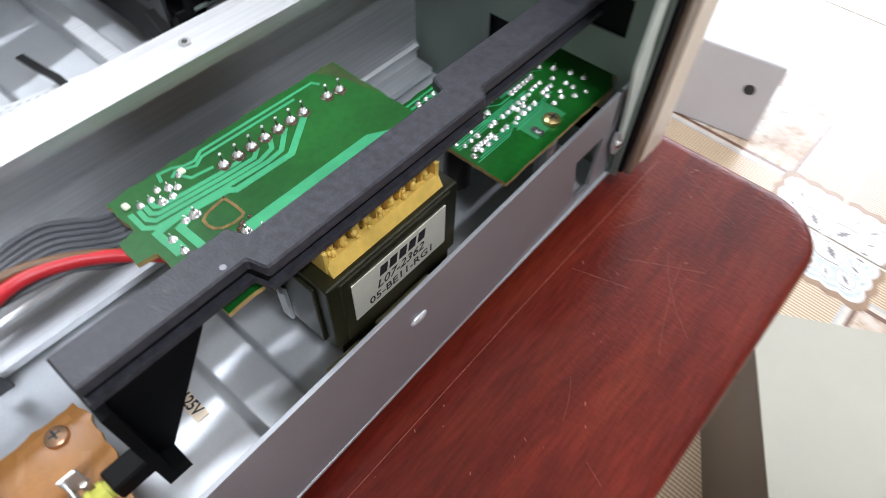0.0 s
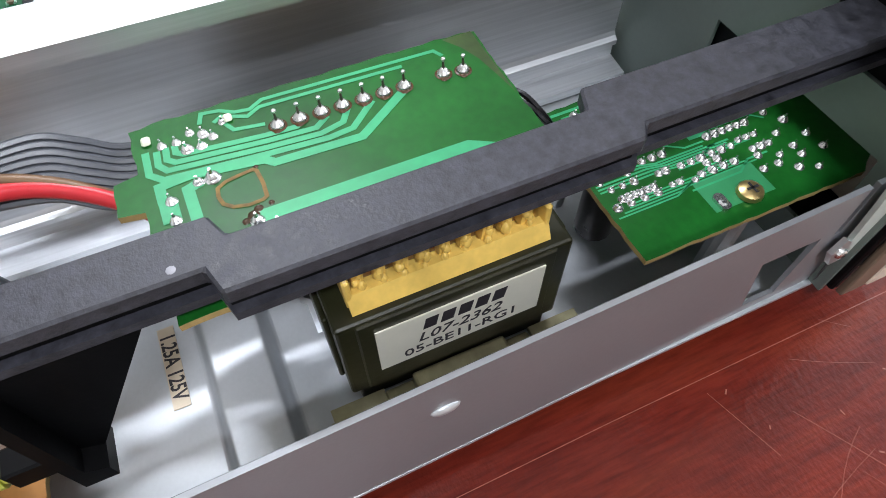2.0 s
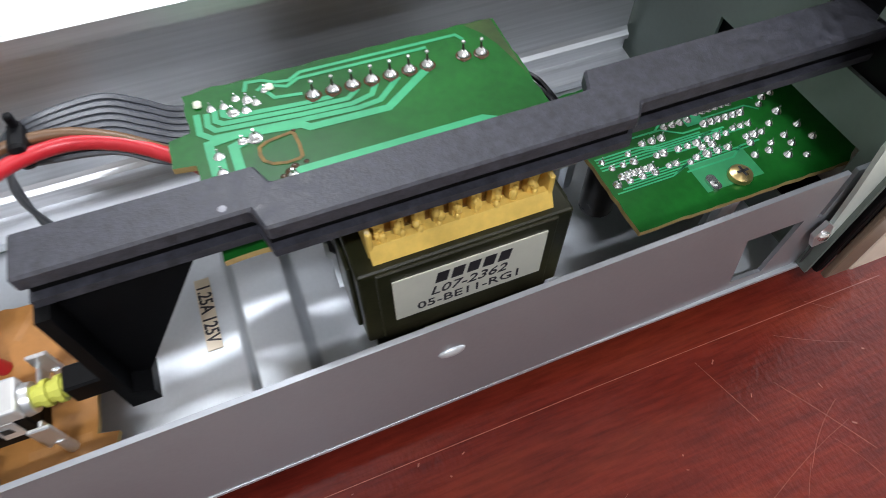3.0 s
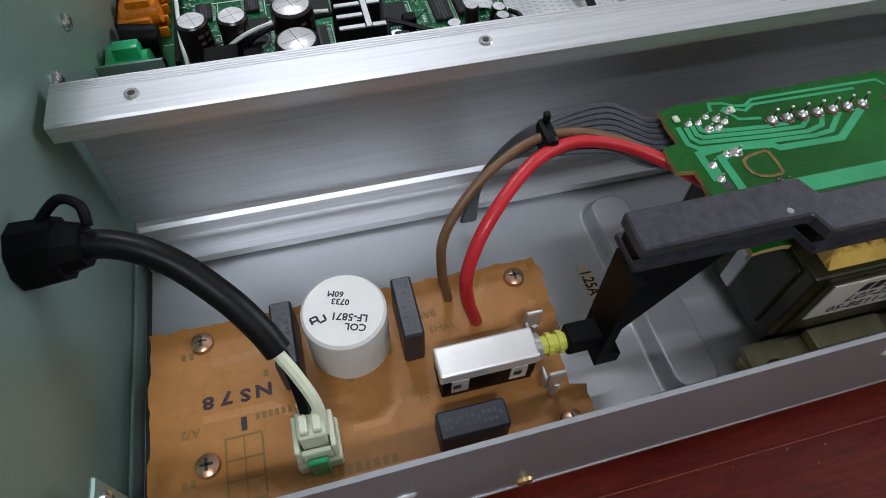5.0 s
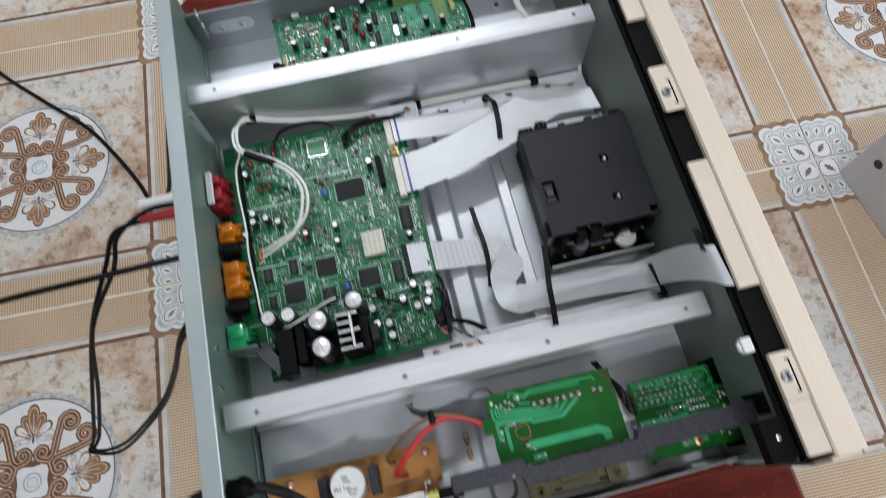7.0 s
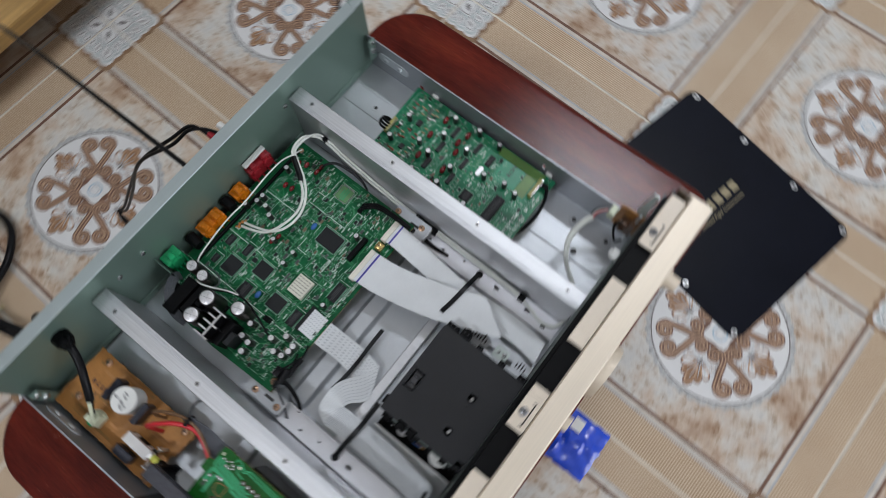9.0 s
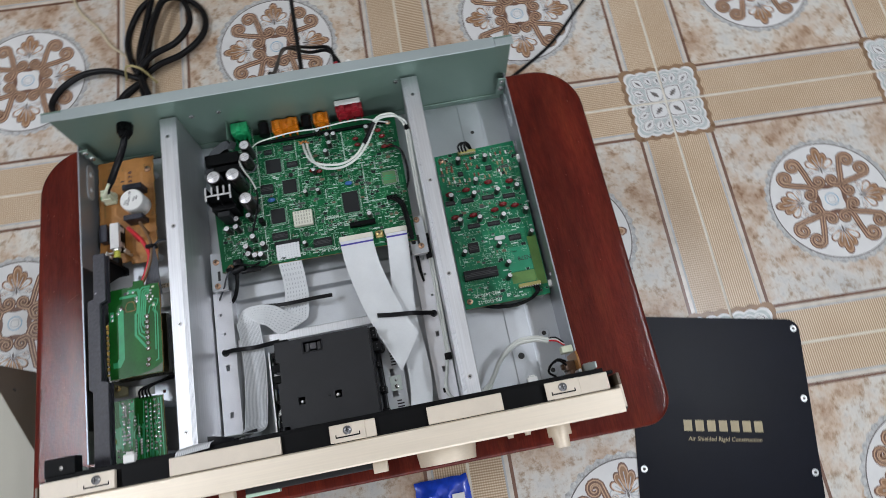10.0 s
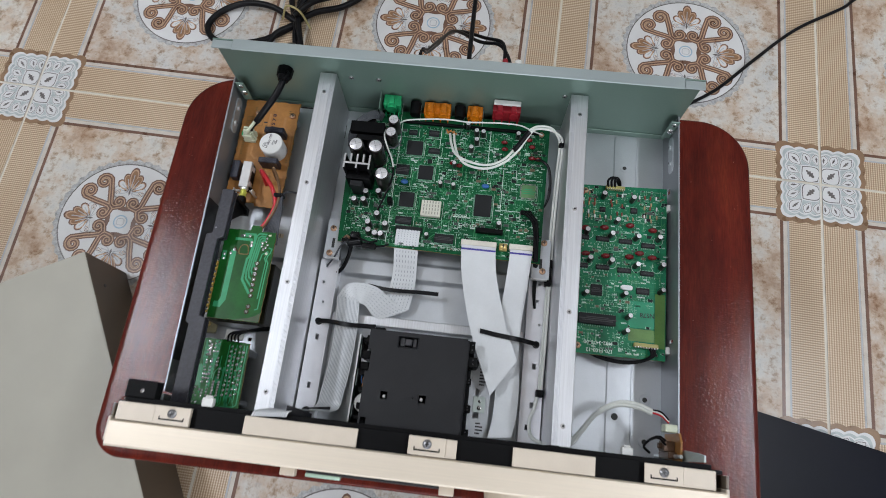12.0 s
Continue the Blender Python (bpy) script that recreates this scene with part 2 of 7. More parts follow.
WOOD, MARBLE, WEAVE = wood_lacquer(), tile_marble(), tile_weave()

# ---------------------------------------------------------------- building helpers (millimetres, origin at the player's floor plate)
MM = 0.001
BASE = {}


def thing(name, at, label, category, group="", kind=""):
    """An Empty at the base of a thing, given in millimetres."""
    ob = new(name)
    ob.location = (at[0] * MM, at[1] * MM, at[2] * MM + Z0)
    ob.empty_display_size = 0.01
    BASE[ob.name] = Vector(at)
    return tagged(ob, label, category, group, kind)


def to_mesh(name, bm, mats, base, smooth=False):
    me = bpy.data.meshes.new(name)
    bmesh.ops.transform(bm, matrix=Matrix.Scale(MM, 4) @ Matrix.Translation(-base), verts=bm.verts)
    bm.normal_update()
    bm.to_mesh(me)
    bm.free()
    for m in mats if isinstance(mats, (list, tuple)) else [mats]:
        me.materials.append(m)
    if smooth:
        me.polygons.foreach_set("use_smooth", [True] * len(me.polygons))
        me.set_sharp_from_angle(angle=radians(40))
    return me


def part(name, bm, mats, parent, label="", smooth=False):
    """A bmesh in millimetres as one mesh object under a thing or a part."""
    base = BASE[parent.name]
    ob = new(name, to_mesh(name, bm, mats, base, smooth))
    ob.parent = parent
    BASE[ob.name] = base
    return tagged(ob, label)


def solo(name, bm, mats, at, label, category, group="", kind="", smooth=False):
    """A thing that is one mesh."""
    ob = new(name, to_mesh(name, bm, mats, Vector(at), smooth))
    ob.location = (at[0] * MM, at[1] * MM, at[2] * MM + Z0)
    BASE[ob.name] = Vector(at)
    return tagged(ob, label, category, group, kind)


def B():
    return bmesh.new()


def box(bm, x0, y0, z0, x1, y1, z1, bev=0.0, mi=0, turn=0.0):
    """A box between two corners, with bevelled edges, turned by degrees about its upright axis."""
    c = Vector(((x0 + x1) / 2, (y0 + y1) / 2, (z0 + z1) / 2))
    s = (abs(x1 - x0), abs(y1 - y0), abs(z1 - z0))
    m = Matrix.Translation(c) @ Matrix.Rotation(radians(turn), 4, "Z") @ Matrix.Diagonal((*s, 1))
    g = bmesh.ops.create_cube(bm, size=1.0, matrix=m)
    vs = g["verts"]
    fs = {f for v in vs for f in v.link_faces}
    if bev:
        r = bmesh.ops.bevel(bm, geom=list({e for v in vs for e in v.link_edges}), offset=min(bev, min(s) * 0.45), segments=1 if bev < 0.6 else 2, affect="EDGES", profile=0.5)
        fs = {f for f in fs if f.is_valid} | set(r["faces"])
    for f in fs:
        f.material_index = mi
    return bm


def cyl(bm, p0, p1, r, r2=None, seg=16, mi=0, caps=True):
    p0, p1 = Vector(p0), Vector(p1)
    d = p1 - p0
    m = Matrix.Translation((p0 + p1) / 2) @ d.to_track_quat("Z", "Y").to_matrix().to_4x4()
    g = bmesh.ops.create_cone(bm, cap_ends=caps, segments=seg, radius1=r, radius2=r if r2 is None else r2, depth=d.length, matrix=m)
    for f in {f for v in g["verts"] for f in v.link_faces}:
        f.material_index = mi
    return bm


def blob(bm, c, r, sz=1.0, mi=0, u=8, v=5):
    g = bmesh.ops.create_uvsphere(bm, u_segments=u, v_segments=v, radius=r, matrix=Matrix.Translation(c) @ Matrix.Diagonal((1, 1, sz, 1)))
    for f in {f for w in g["verts"] for f in w.link_faces}:
        f.material_index = mi
    return bm


def prism(bm, pts, z0, z1, mi=0, axis="z"):
    """A closed outline pushed from z0 to z1 along an axis. axis x: points are (y, z); y: (x, z)."""
    put = {"z": lambda a, b, h: (a, b, h), "x": lambda a, b, h: (h, a, b), "y": lambda a, b, h: (a, h, b)}[axis]
    lo = [bm.verts.new(put(a, b, z0)) for a, b in pts]
    hi = [bm.verts.new(put(a, b, z1)) for a, b in pts]
    n = len(pts)
    fs = [bm.faces.new(lo[::-1]), bm.faces.new(hi)]
    fs += [bm.faces.new((lo[i], lo[(i + 1) % n], hi[(i + 1) % n], hi[i])) for i in range(n)]
    for f in fs:
        f.material_index = mi
    bmesh.ops.recalc_face_normals(bm, faces=fs)
    return bm


def plate(bm, us, vs, w0, w1, axis, holes=(), mi=0):
    """A sheet with rectangular openings that go through it. axis: the sheet's normal."""
    cu = sorted({*us, *(h[0] for h in holes), *(h[2] for h in holes)})
    cv = sorted({*vs, *(h[1] for h in holes), *(h[3] for h in holes)})
    put = {"z": lambda a, b, h: (a, b, h), "x": lambda a, b, h: (h, a, b), "y": lambda a, b, h: (a, h, b)}[axis]
    made = {}

    def vert(a, b, h):
        k = (a, b, h)
        if k not in made:
            made[k] = bm.verts.new(put(a, b, h))
        return made[k]

    solid = {(i, j) for i in range(len(cu) - 1) for j in range(len(cv) - 1)
             if not any(h[0] <= (cu[i] + cu[i + 1]) / 2 <= h[2] and h[1] <= (cv[j] + cv[j + 1]) / 2 <= h[3] for h in holes)}
    fs = []
    for i, j in solid:
        a, b, c, d = (cu[i], cv[j]), (cu[i + 1], cv[j]), (cu[i + 1], cv[j + 1]), (cu[i], cv[j + 1])
        for h in (w0, w1):
            fs.append(bm.faces.new([vert(*q, h) for q in (a, b, c, d)]))
        for (p, q), nb in (((a, b), (i, j - 1)), ((b, c), (i + 1, j)), ((c, d), (i, j + 1)), ((d, a), (i - 1, j))):
            if nb not in solid:
                fs.append(bm.faces.new((vert(*p, w0), vert(*q, w0), vert(*q, w1), vert(*p, w1))))
    for f in fs:
        f.material_index = mi
    bmesh.ops.recalc_face_normals(bm, faces=fs)
    return bm


def curve(pts, n=6):
    """A smooth line through the points."""
    p = [Vector(q) for q in pts]
    p = [2 * p[0] - p[1], *p, 2 * p[-1] - p[-2]]
    out = []
    for i in range(1, len(p) - 2):
        for k in range(n):
            t = k / n
            a, b, c, d = p[i - 1], p[i], p[i + 1], p[i + 2]
            out.append(0.5 * ((2 * b) + (c - a) * t + (2 * a - 5 * b + 4 * c - d) * t * t + (3 * b - a - 3 * c + d) * t ** 3))
    return out + [p[-2]]


def tube(bm, pts, r, seg=8, n=6, mi=0):
    """A round wire along a smooth line."""
    line = curve(pts, n) if n else [Vector(q) for q in pts]
    rings, side = [], None
    for i, q in enumerate(line):
        d = (line[min(i + 1, len(line) - 1)] - line[max(i - 1, 0)]).normalized()
        if side is None:
            side = d.orthogonal().normalized()
        side = (side - d * side.dot(d)).normalized()
        up = d.cross(side)
        rings.append([bm.verts.new(q + r * (math.cos(a) * side + math.sin(a) * up)) for a in (2 * math.pi * k / seg for k in range(seg))])
    fs = [bm.faces.new((a[k], a[(k + 1) % seg], b[(k + 1) % seg], b[k])) for a, b in zip(rings, rings[1:]) for k in range(seg)]
    fs += [bm.faces.new(rings[0][::-1]), bm.faces.new(rings[-1])]
    for f in fs:
        f.material_index = mi
        f.smooth = True
    return bm


def ribbon(bm, pts, across, thick=0.35, n=8, mi=0):
    """A flat cable: the points run down its middle, across is its half width, one vector or one a point."""
    half = [Vector(a) for a in across] if isinstance(across[0], (tuple, list, Vector)) else [Vector(across)] * len(pts)
    mid, hv = curve(pts, n), curve(half, n)
    rows = []
    for i, (q, h) in enumerate(zip(mid, hv)):
        d = (mid[min(i + 1, len(mid) - 1)] - mid[max(i - 1, 0)]).normalized()
        nn = d.cross(h).normalized() * thick / 2
        rows.append([bm.verts.new(q + s) for s in (-h + nn, h + nn, h - nn, -h - nn)])
    fs = [bm.faces.new((a[k], a[(k + 1) % 4], b[(k + 1) % 4], b[k])) for a, b in zip(rows, rows[1:]) for k in range(4)]
    fs += [bm.faces.new(rows[0][::-1]), bm.faces.new(rows[-1])]
    for f in fs:
        f.material_index = mi
    bmesh.ops.recalc_face_normals(bm, faces=fs)
    return bm


def strip(bm, pts, width, z, mi=0, h=0.12):
    """A thin flat track or printed line along straight pieces, on the plane z."""
    p = [Vector((a, b)) for a, b in pts]
    left, right = [], []
    for i, q in enumerate(p):
        d0 = (q - p[i - 1]).normalized() if i else (p[1] - q).normalized()
        d1 = (p[i + 1] - q).normalized() if i < len(p) - 1 else d0
        nn = Vector((-(d0 + d1).y, (d0 + d1).x))
        nn = nn.normalized() if nn.length > 1e-6 else Vector((-d0.y, d0.x))
        k = width / 2 / max(0.5, nn.dot(Vector((-d0.y, d0.x))))
        left.append(bm.verts.new((*(q + nn * k), z + h)))
        right.append(bm.verts.new((*(q - nn * k), z + h)))
    for i in range(len(p) - 1):
        f = bm.faces.new((left[i], right[i], right[i + 1], left[i + 1]))
        f.material_index = mi
    return bm


def flat(bm, pts, z, mi=0):
    f = bm.faces.new([bm.verts.new((a, b, z)) for a, b in pts])
    f.material_index = mi
    if f.normal.z < 0:
        f.normal_flip()
    return bm


def rounded(x0, y0, x1, y1, r, seg=8):
    """The outline of a rectangle with round corners."""
    out = []
    for cx, cy, a in ((x1 - r, y1 - r, 0), (x0 + r, y1 - r, 90), (x0 + r, y0 + r, 180), (x1 - r, y0 + r, 270)):
        out += [(cx + r * math.cos(radians(a + 90 * k / seg)), cy + r * math.sin(radians(a + 90 * k / seg))) for k in range(seg + 1)]
    return out


def text(name, words, at, size, mats, parent, turn=(0, 0, 0), spread=1.0, shear=0.0, weight=0.012):
    """Lettering as a thin mesh; at: the middle, turn: degrees."""
    data = bpy.data.curves.new(name, "FONT")
    data.body, data.size, data.align_x, data.align_y, data.shear = words, size * MM * 1.4, "CENTER", "CENTER", shear
    data.resolution_u, data.extrude, data.offset = 2, 0.00003, size * MM * weight
    tmp = bpy.data.objects.new(name, data)
    me = bpy.data.meshes.new_from_object(tmp)
    bpy.data.objects.remove(tmp)
    me.materials.clear()
    me.materials.append(mats)
    ob = new(name, me)
    ob.parent = parent
    ob.matrix_local = Matrix.LocRotScale((Vector(at) - BASE[parent.name]) * MM, Euler([radians(a) for a in turn]), (spread, 1, 1))
    BASE[ob.name] = BASE[parent.name]
    return ob


def screw(parent, at, r=3.0, mats=None, name="screw", up=(0, 0, 1)):
    """A pan head with a cross slot."""
    bm, c, n = B(), Vector(at), Vector(up)
    cyl(bm, c, c + n * r * 0.35, r, r * 0.92, 14)
    cyl(bm, c + n * r * 0.35, c + n * r * 0.6, r * 0.92, r * 0.5, 14)
    q = n.to_track_quat("Z", "Y")
    a, b = q @ Vector((1, 0, 0)), q @ Vector((0, 1, 0))
    for d in (a, b):
        e = n.cross(d) * r * 0.11
        vs = [bm.verts.new(c + n * r * 0.62 + s * d * r * 0.5 + k * e) for s, k in ((-1, -1), (1, -1), (1, 1), (-1, 1))]
        bm.faces.new(vs).material_index = 1
    return part(name, bm, [mats or SOLDER, SCREW_DARK], parent, "", True)

# ---------------------------------------------------------------- room
FLOOR_Z = -Z0 / MM
RX0, RX1, RY0, RY1 = -2400, 2900, -3100, 3000
CE = (CEIL - Z0) / MM


# walls stay out of view; the default grey keeps reflected light low
def wall(name, us, vs, w0, w1, axis, holes=(), paint=WALL, label="unseen grey room wall, toned to limit bounced light"):
    return solo(name, plate(B(), us, vs, w0, w1, axis, holes), paint, (0, 0, FLOOR_Z), label, "wall", kind="structure")


# unseen west wall, made dark so less light bounces onto the left side
wall("wall_west", (RY0, RY1), (FLOOR_Z - 10, CE), RX0 - 120, RX0, "x", (), LOW_BOUNCE_WALL, "unseen brown room wall, darkened to bounce less light")
wall("wall_east", (RY0, RY1), (FLOOR_Z - 10, CE), RX1, RX1 + 120, "x")
# unseen north wall, made white to bounce light onto surfaces facing the back
wall("wall_north", (RX0 - 120, RX1 + 120), (FLOOR_Z - 10, CE), RY1, RY1 + 120, "y", (), BOUNCE_WALL, "unseen white room wall, added to bounce light forward")
wall("wall_south", (RX0 - 120, RX1 + 120), (FLOOR_Z - 10, CE), RY0 - 120, RY0, "y", [(-600, 500, 1300, 2000)])
# unseen ceiling, white so that it spreads soft light downwards
solo("ceiling", box(B(), RX0 - 120, RY0 - 120, CE, RX1 + 120, RY1 + 120, CE + 100), CEILING_PAINT, (0, 0, CE), "unseen white ceiling, toned for soft top light", "ceiling", kind="structure")
solo("window_1", plate(B(), (-600, 1300), (500, 2000), RY0 - 80, RY0 - 40, "y", [(-550, 550, 320, 1950), (380, 550, 1250, 1950)]), WHITE_PL, (350, RY0, 500),
           "white framed window with two clear panes", "window", kind="structure")

for lx, ly in LAMPS:
    lamp = thing("ceiling_light", (lx * 1000, ly * 1000, CE), "long white ceiling light with a bright diffuser", "ceiling light", "ceiling lights")
    X, Y = lx * 1000, ly * 1000
    part("housing", box(B(), X - 66, Y - 400, CE - 60, X + 66, Y + 400, CE, 8), WHITE_PL, lamp)
    part("diffuser", box(B(), X - 58, Y - 375, CE - 95, X + 58, Y + 375, CE - 62, 12), LAMP_GLASS, lamp, "glowing white diffuser")

# ---------------------------------------------------------------- tiled floor
TILE = 400.0
floor = new("floor", to_mesh("floor", box(B(), -3300, -4000, -60, 2900, 2900, -0.9), GROUT, Vector((0, 0, 0))))
floor.matrix_world = pose(0.5465, 0.643, 0.0, 0, 0, -2.0)
tagged(floor, "glossy cream ceramic tile floor with brown medallions and woven borders", "floor", kind="structure")
BASE[floor.name] = Vector((0, 0, 0))


def tile_mesh():
    bm, h = B(), TILE / 2 - 1.7
    prism(bm, rounded(-h, -h, h, h, 2.0, 2), -6.0, -0.4)
    prism(bm, rounded(-h + 0.7, -h + 0.7, h - 0.7, h - 0.7, 2.0, 2), -0.4, 0.0)
    return to_mesh("tile", bm, MARBLE, Vector((0, 0, 0)))


def spiral(c, r, turns, start, sense=1, n=16):
    out = []
    for k in range(n + 1):
        f = k / n
        a = radians(start) + sense * 2 * math.pi * turns * f
        out.append((c[0] + r * (1 - 0.86 * f) * math.cos(a), c[1] + r * (1 - 0.86 * f) * math.sin(a)))
    return out


def print_mesh():
    """The printed design of one tile: a round medallion, woven strips along the edges, a scalloped quarter in each corner."""
    bm, H = B(), TILE / 2 - 1.9
    BR, GR, DK, WH, BL, TN, WV, LT, LT2, SP, BL2, BD, TEAL = range(13)
    # woven strips with their border lines
    for q in range(4):
        rot = Matrix.Rotation(radians(90 * q), 2)
        R = lambda a, b: tuple(rot @ Vector((a, b)))
        e = 58.0
        flat(bm, [R(-H + e, -H), R(H - e, -H), R(H - e, -H + 44), R(-H + e, -H + 44)], 0.06, WV)
        for off, w, m in ((45.2, 2.6, GR), (49.6, 5.0, LT2), (54.4, 4.6, BR)):
            strip(bm, [R(-H + off, -H + off), R(H - off, -H + off)], w, 0.0, m, 0.07 + off * 0.001)
    # corner quarters
    for q in range(4):
        rot = Matrix.Rotation(radians(90 * q), 2)
        R = lambda a, b: tuple(rot @ Vector((a - H, b - H)))
        wavy = lambda r, amp: [(0, 0)] + [(r + amp * abs(math.sin(f * math.pi * 3)), r * f) for f in (k / 18 for k in range(19))] + [(r * (1 - f), r + amp * abs(math.sin((1 - f) * math.pi * 3))) for f in (k / 18 for k in range(1, 19))]
        flat(bm, [R(a, b) for a, b in wavy(59.5, 3.0)], 0.16, BD)
        flat(bm, [R(a, b) for a, b in wavy(52.5, 3.2)], 0.2, WH)
        flat(bm, [R(a, b) for a, b in wavy(49.0, 3.0)], 0.22, TEAL)
        strip(bm, [R(a, b) for a, b in wavy(44.5, 3.4)[1:]], 1.7, 0.0, WH, 0.235)
        # broad egg-shaped petals by the corner, a fan of pointed leaves round them, each outlined in white and with a dark sprig
        for n, (ang, start, L, W) in enumerate(((5, 27, 19, 13), (85, 27, 19, 13), (25, 31, 20, 12.5), (65, 31, 20, 12.5), (45, 35, 27, 15.5), (45, 2.5, 32, 30))):
            ca, sa = math.cos(radians(ang)), math.sin(radians(ang))
            blunt = 0.8 if n == 5 else 1.25
            for k, (grow, m) in enumerate(((1.12, WH), (0.98, DK), (0.88, WH), (0.5, DK))):
                side = []
                for i in range(9):
                    f = i / 8
                    u = start + L * (0.5 + grow * (f - 0.5))
                    side.append((u, grow * W * (0.30 if k == 3 else 0.52) * math.sin(math.pi * f ** blunt) * (0.45 + 0.55 * (i % 2) if k == 3 else 1.0)))
                pts = side[:-1] + [(u, -v) for u, v in side[:0:-1]]
                inside = [(min(max(u * ca - v * sa, 0.4), 57), min(max(u * sa + v * ca, 0.4), 57)) for u, v in pts]
                flat(bm, [R(x, y) for x, y in inside], 0.25 + 0.008 * n + 0.02 * k, m)
    # medallion
    ring = lambda r, n=64, w=0.0, f=0: [((r + w * math.cos(f * 2 * math.pi * k / n)) * math.cos(2 * math.pi * k / n), (r + w * math.cos(f * 2 * math.pi * k / n)) * math.sin(2 * math.pi * k / n)) for k in range(n)]
    flat(bm, ring(98.5, 160, 1.8, 40), 0.05, SP)
    for k in range(52):
        a = 2 * math.pi * k / 52
        c, s = math.cos(a), math.sin(a)
        flat(bm, [(95.4 * c + 1.7 * math.cos(a + b * 1.047), 95.4 * s + 1.7 * math.sin(a + b * 1.047)) for b in range(6)], 0.08, GR)
    flat(bm, ring(92), 0.1, DK)
    flat(bm, ring(90.4), 0.13, WH)
    for q in range(4):
        rot = Matrix.Rotation(radians(90 * q), 2)
        R = lambda a, b: tuple(rot @ Vector((a, b)) * 1.13)
        for sw in (False, True):
            # one scroll: a small curl by the axis, a long flank, a large curl at the top of the heart
            M = (lambda a, b: R(b, a)) if sw else R
            line = spiral((9.4, 26.4), 6.4, 1.25, 270, -1, 16)[::-1] + [(15.5, 18.2), (20.0, 22.0), (22.2, 30.0), (24.4, 40.0), (27.2, 50.0)] + spiral((37.0, 52.0), 9.6, 1.45, 180, -1, 18)[1:]
            strip(bm, [M(a, b) for a, b in line], 9.6, 0.0, BR, 0.30 + 0.005 * sw)
            strip(bm, [M(a, b) for a, b in line], 5.6, 0.0, LT, 0.32 + 0.005 * sw)
            strip(bm, [M(a, b) for a, b in line], 2.6, 0.0, BR, 0.34 + 0.005 * sw)
            # fine arcs between scroll and palmette
            for k in range(4):
                a0 = 62 + 9 * k
                strip(bm, [M(20.5 - 1.2 * k + 5.5 * math.cos(radians(a0 + d)), 33.5 + 1.6 * k + 5.5 * math.sin(radians(a0 + d))) for d in range(0, 100, 20)], 0.8, 0.0, LT if k % 2 else BR, 0.26)
        strip(bm, [R(-7.5, 18.6), R(0, 17.6), R(7.5, 18.6)], 7.0, 0.0, BR, 0.29)
        # palmette: seven leaves from one root, the middle ones brown at the tip
        for n, (ang, L, brown) in enumerate(((-104, 21, 0), (104, 21, 0), (-80, 22, 0), (80, 22, 0), (-50, 24, 1), (50, 24, 1), (-22, 28, 1), (22, 28, 1), (0, 36, 1))):
            for k, (grow, m) in enumerate(((1.0, BR if brown else GR), (0.84, LT if brown else WH), (0.60, TN if brown and abs(ang) < 30 else WH))):
                pts = []
                for i in range(14):
                    a = 2 * math.pi * i / 14
                    v = L * 0.55 + grow * L * 0.45 * math.cos(a) + (1.6 if k == 2 else 0)
                    u = grow * (7.4 if ang == 0 else 6.4) * math.sin(a) * (0.45 + 0.7 * v / L)
                    ca, sa = math.cos(radians(ang)), math.sin(radians(ang))
                    pts.append(R(u * ca + v * sa, 41 - u * sa + v * ca))
                flat(bm, pts, 0.13 + 0.01 * n + 0.012 * k, m)
            ca, sa = math.cos(radians(ang)), math.sin(radians(ang))
            strip(bm, [R(3 * sa, 41 + 3 * ca), R(L * 0.7 * sa, 41 + L * 0.7 * ca)], 1.2, 0.0, GR, 0.275)
        flat(bm, [R(0, 36.5), R(1.6, 40.5), R(0, 47.5), R(-1.6, 40.5)], 0.285, DK)
    # pale blue heart of the medallion
    flat(bm, ring(15.0, 32, 0.8, 8), 0.12, BL)
    strip(bm, ring(9.6, 24) + ring(9.6, 24)[:1], 2.0, 0, BL2, 0.20)
    strip(bm, rounded(-5.4, -5.0, 5.4, 5.0, 3.2, 4) + rounded(-5.4, -5.0, 5.4, 5.0, 3.2, 4)[:1], 1.1, 0, GR, 0.22)
    for a in range(45, 360, 90):
        c, sn = math.cos(radians(a)), math.sin(radians(a))
        strip(bm, [(8.2 * c, 8.2 * sn), (11.0 * c, 11.0 * sn)], 1.2, 0, GR, 0.22)
    return to_mesh("printed_pattern", bm, [BROWN_PRINT, GREY_PRINT, DARK_PRINT, WHITE_PRINT, BLUE_PRINT, TAN_PRINT, WEAVE, mat("pale_tan_tile_print", (0.54, 0.36, 0.24), 0.22, 0, 0.1, 60, 500, 0), mat("cream_tile_print", (0.62, 0.57, 0.50), 0.22, 0, 0.1, 60, 500, 0), mat("mottled_grey_tile_print", (0.50, 0.50, 0.49), 0.22, 0, 0.35, 160, 500, 0), mat("clear_blue_tile_print", (0.36, 0.50, 0.60), 0.25, 0, 0.1, 60, 500, 0), mat("golden_brown_tile_print", (0.27, 0.165, 0.095), 0.3, 0, 0.2, 60, 500, 0), mat("teal_grey_tile_print", (0.43, 0.48, 0.475), 0.3, 0, 0.15, 90, 500, 0)], Vector((0, 0, 0)))


# ---------------------------------------------------------------- low table
TABLE_Z = -12.0
TX0, TX1, TY0, TY1 = -57, 508, -25.5, 352
table = thing("low_table", (225, 160, FLOOR_Z), "low dark red lacquered wooden table with rounded corners", "table")
bm = B()


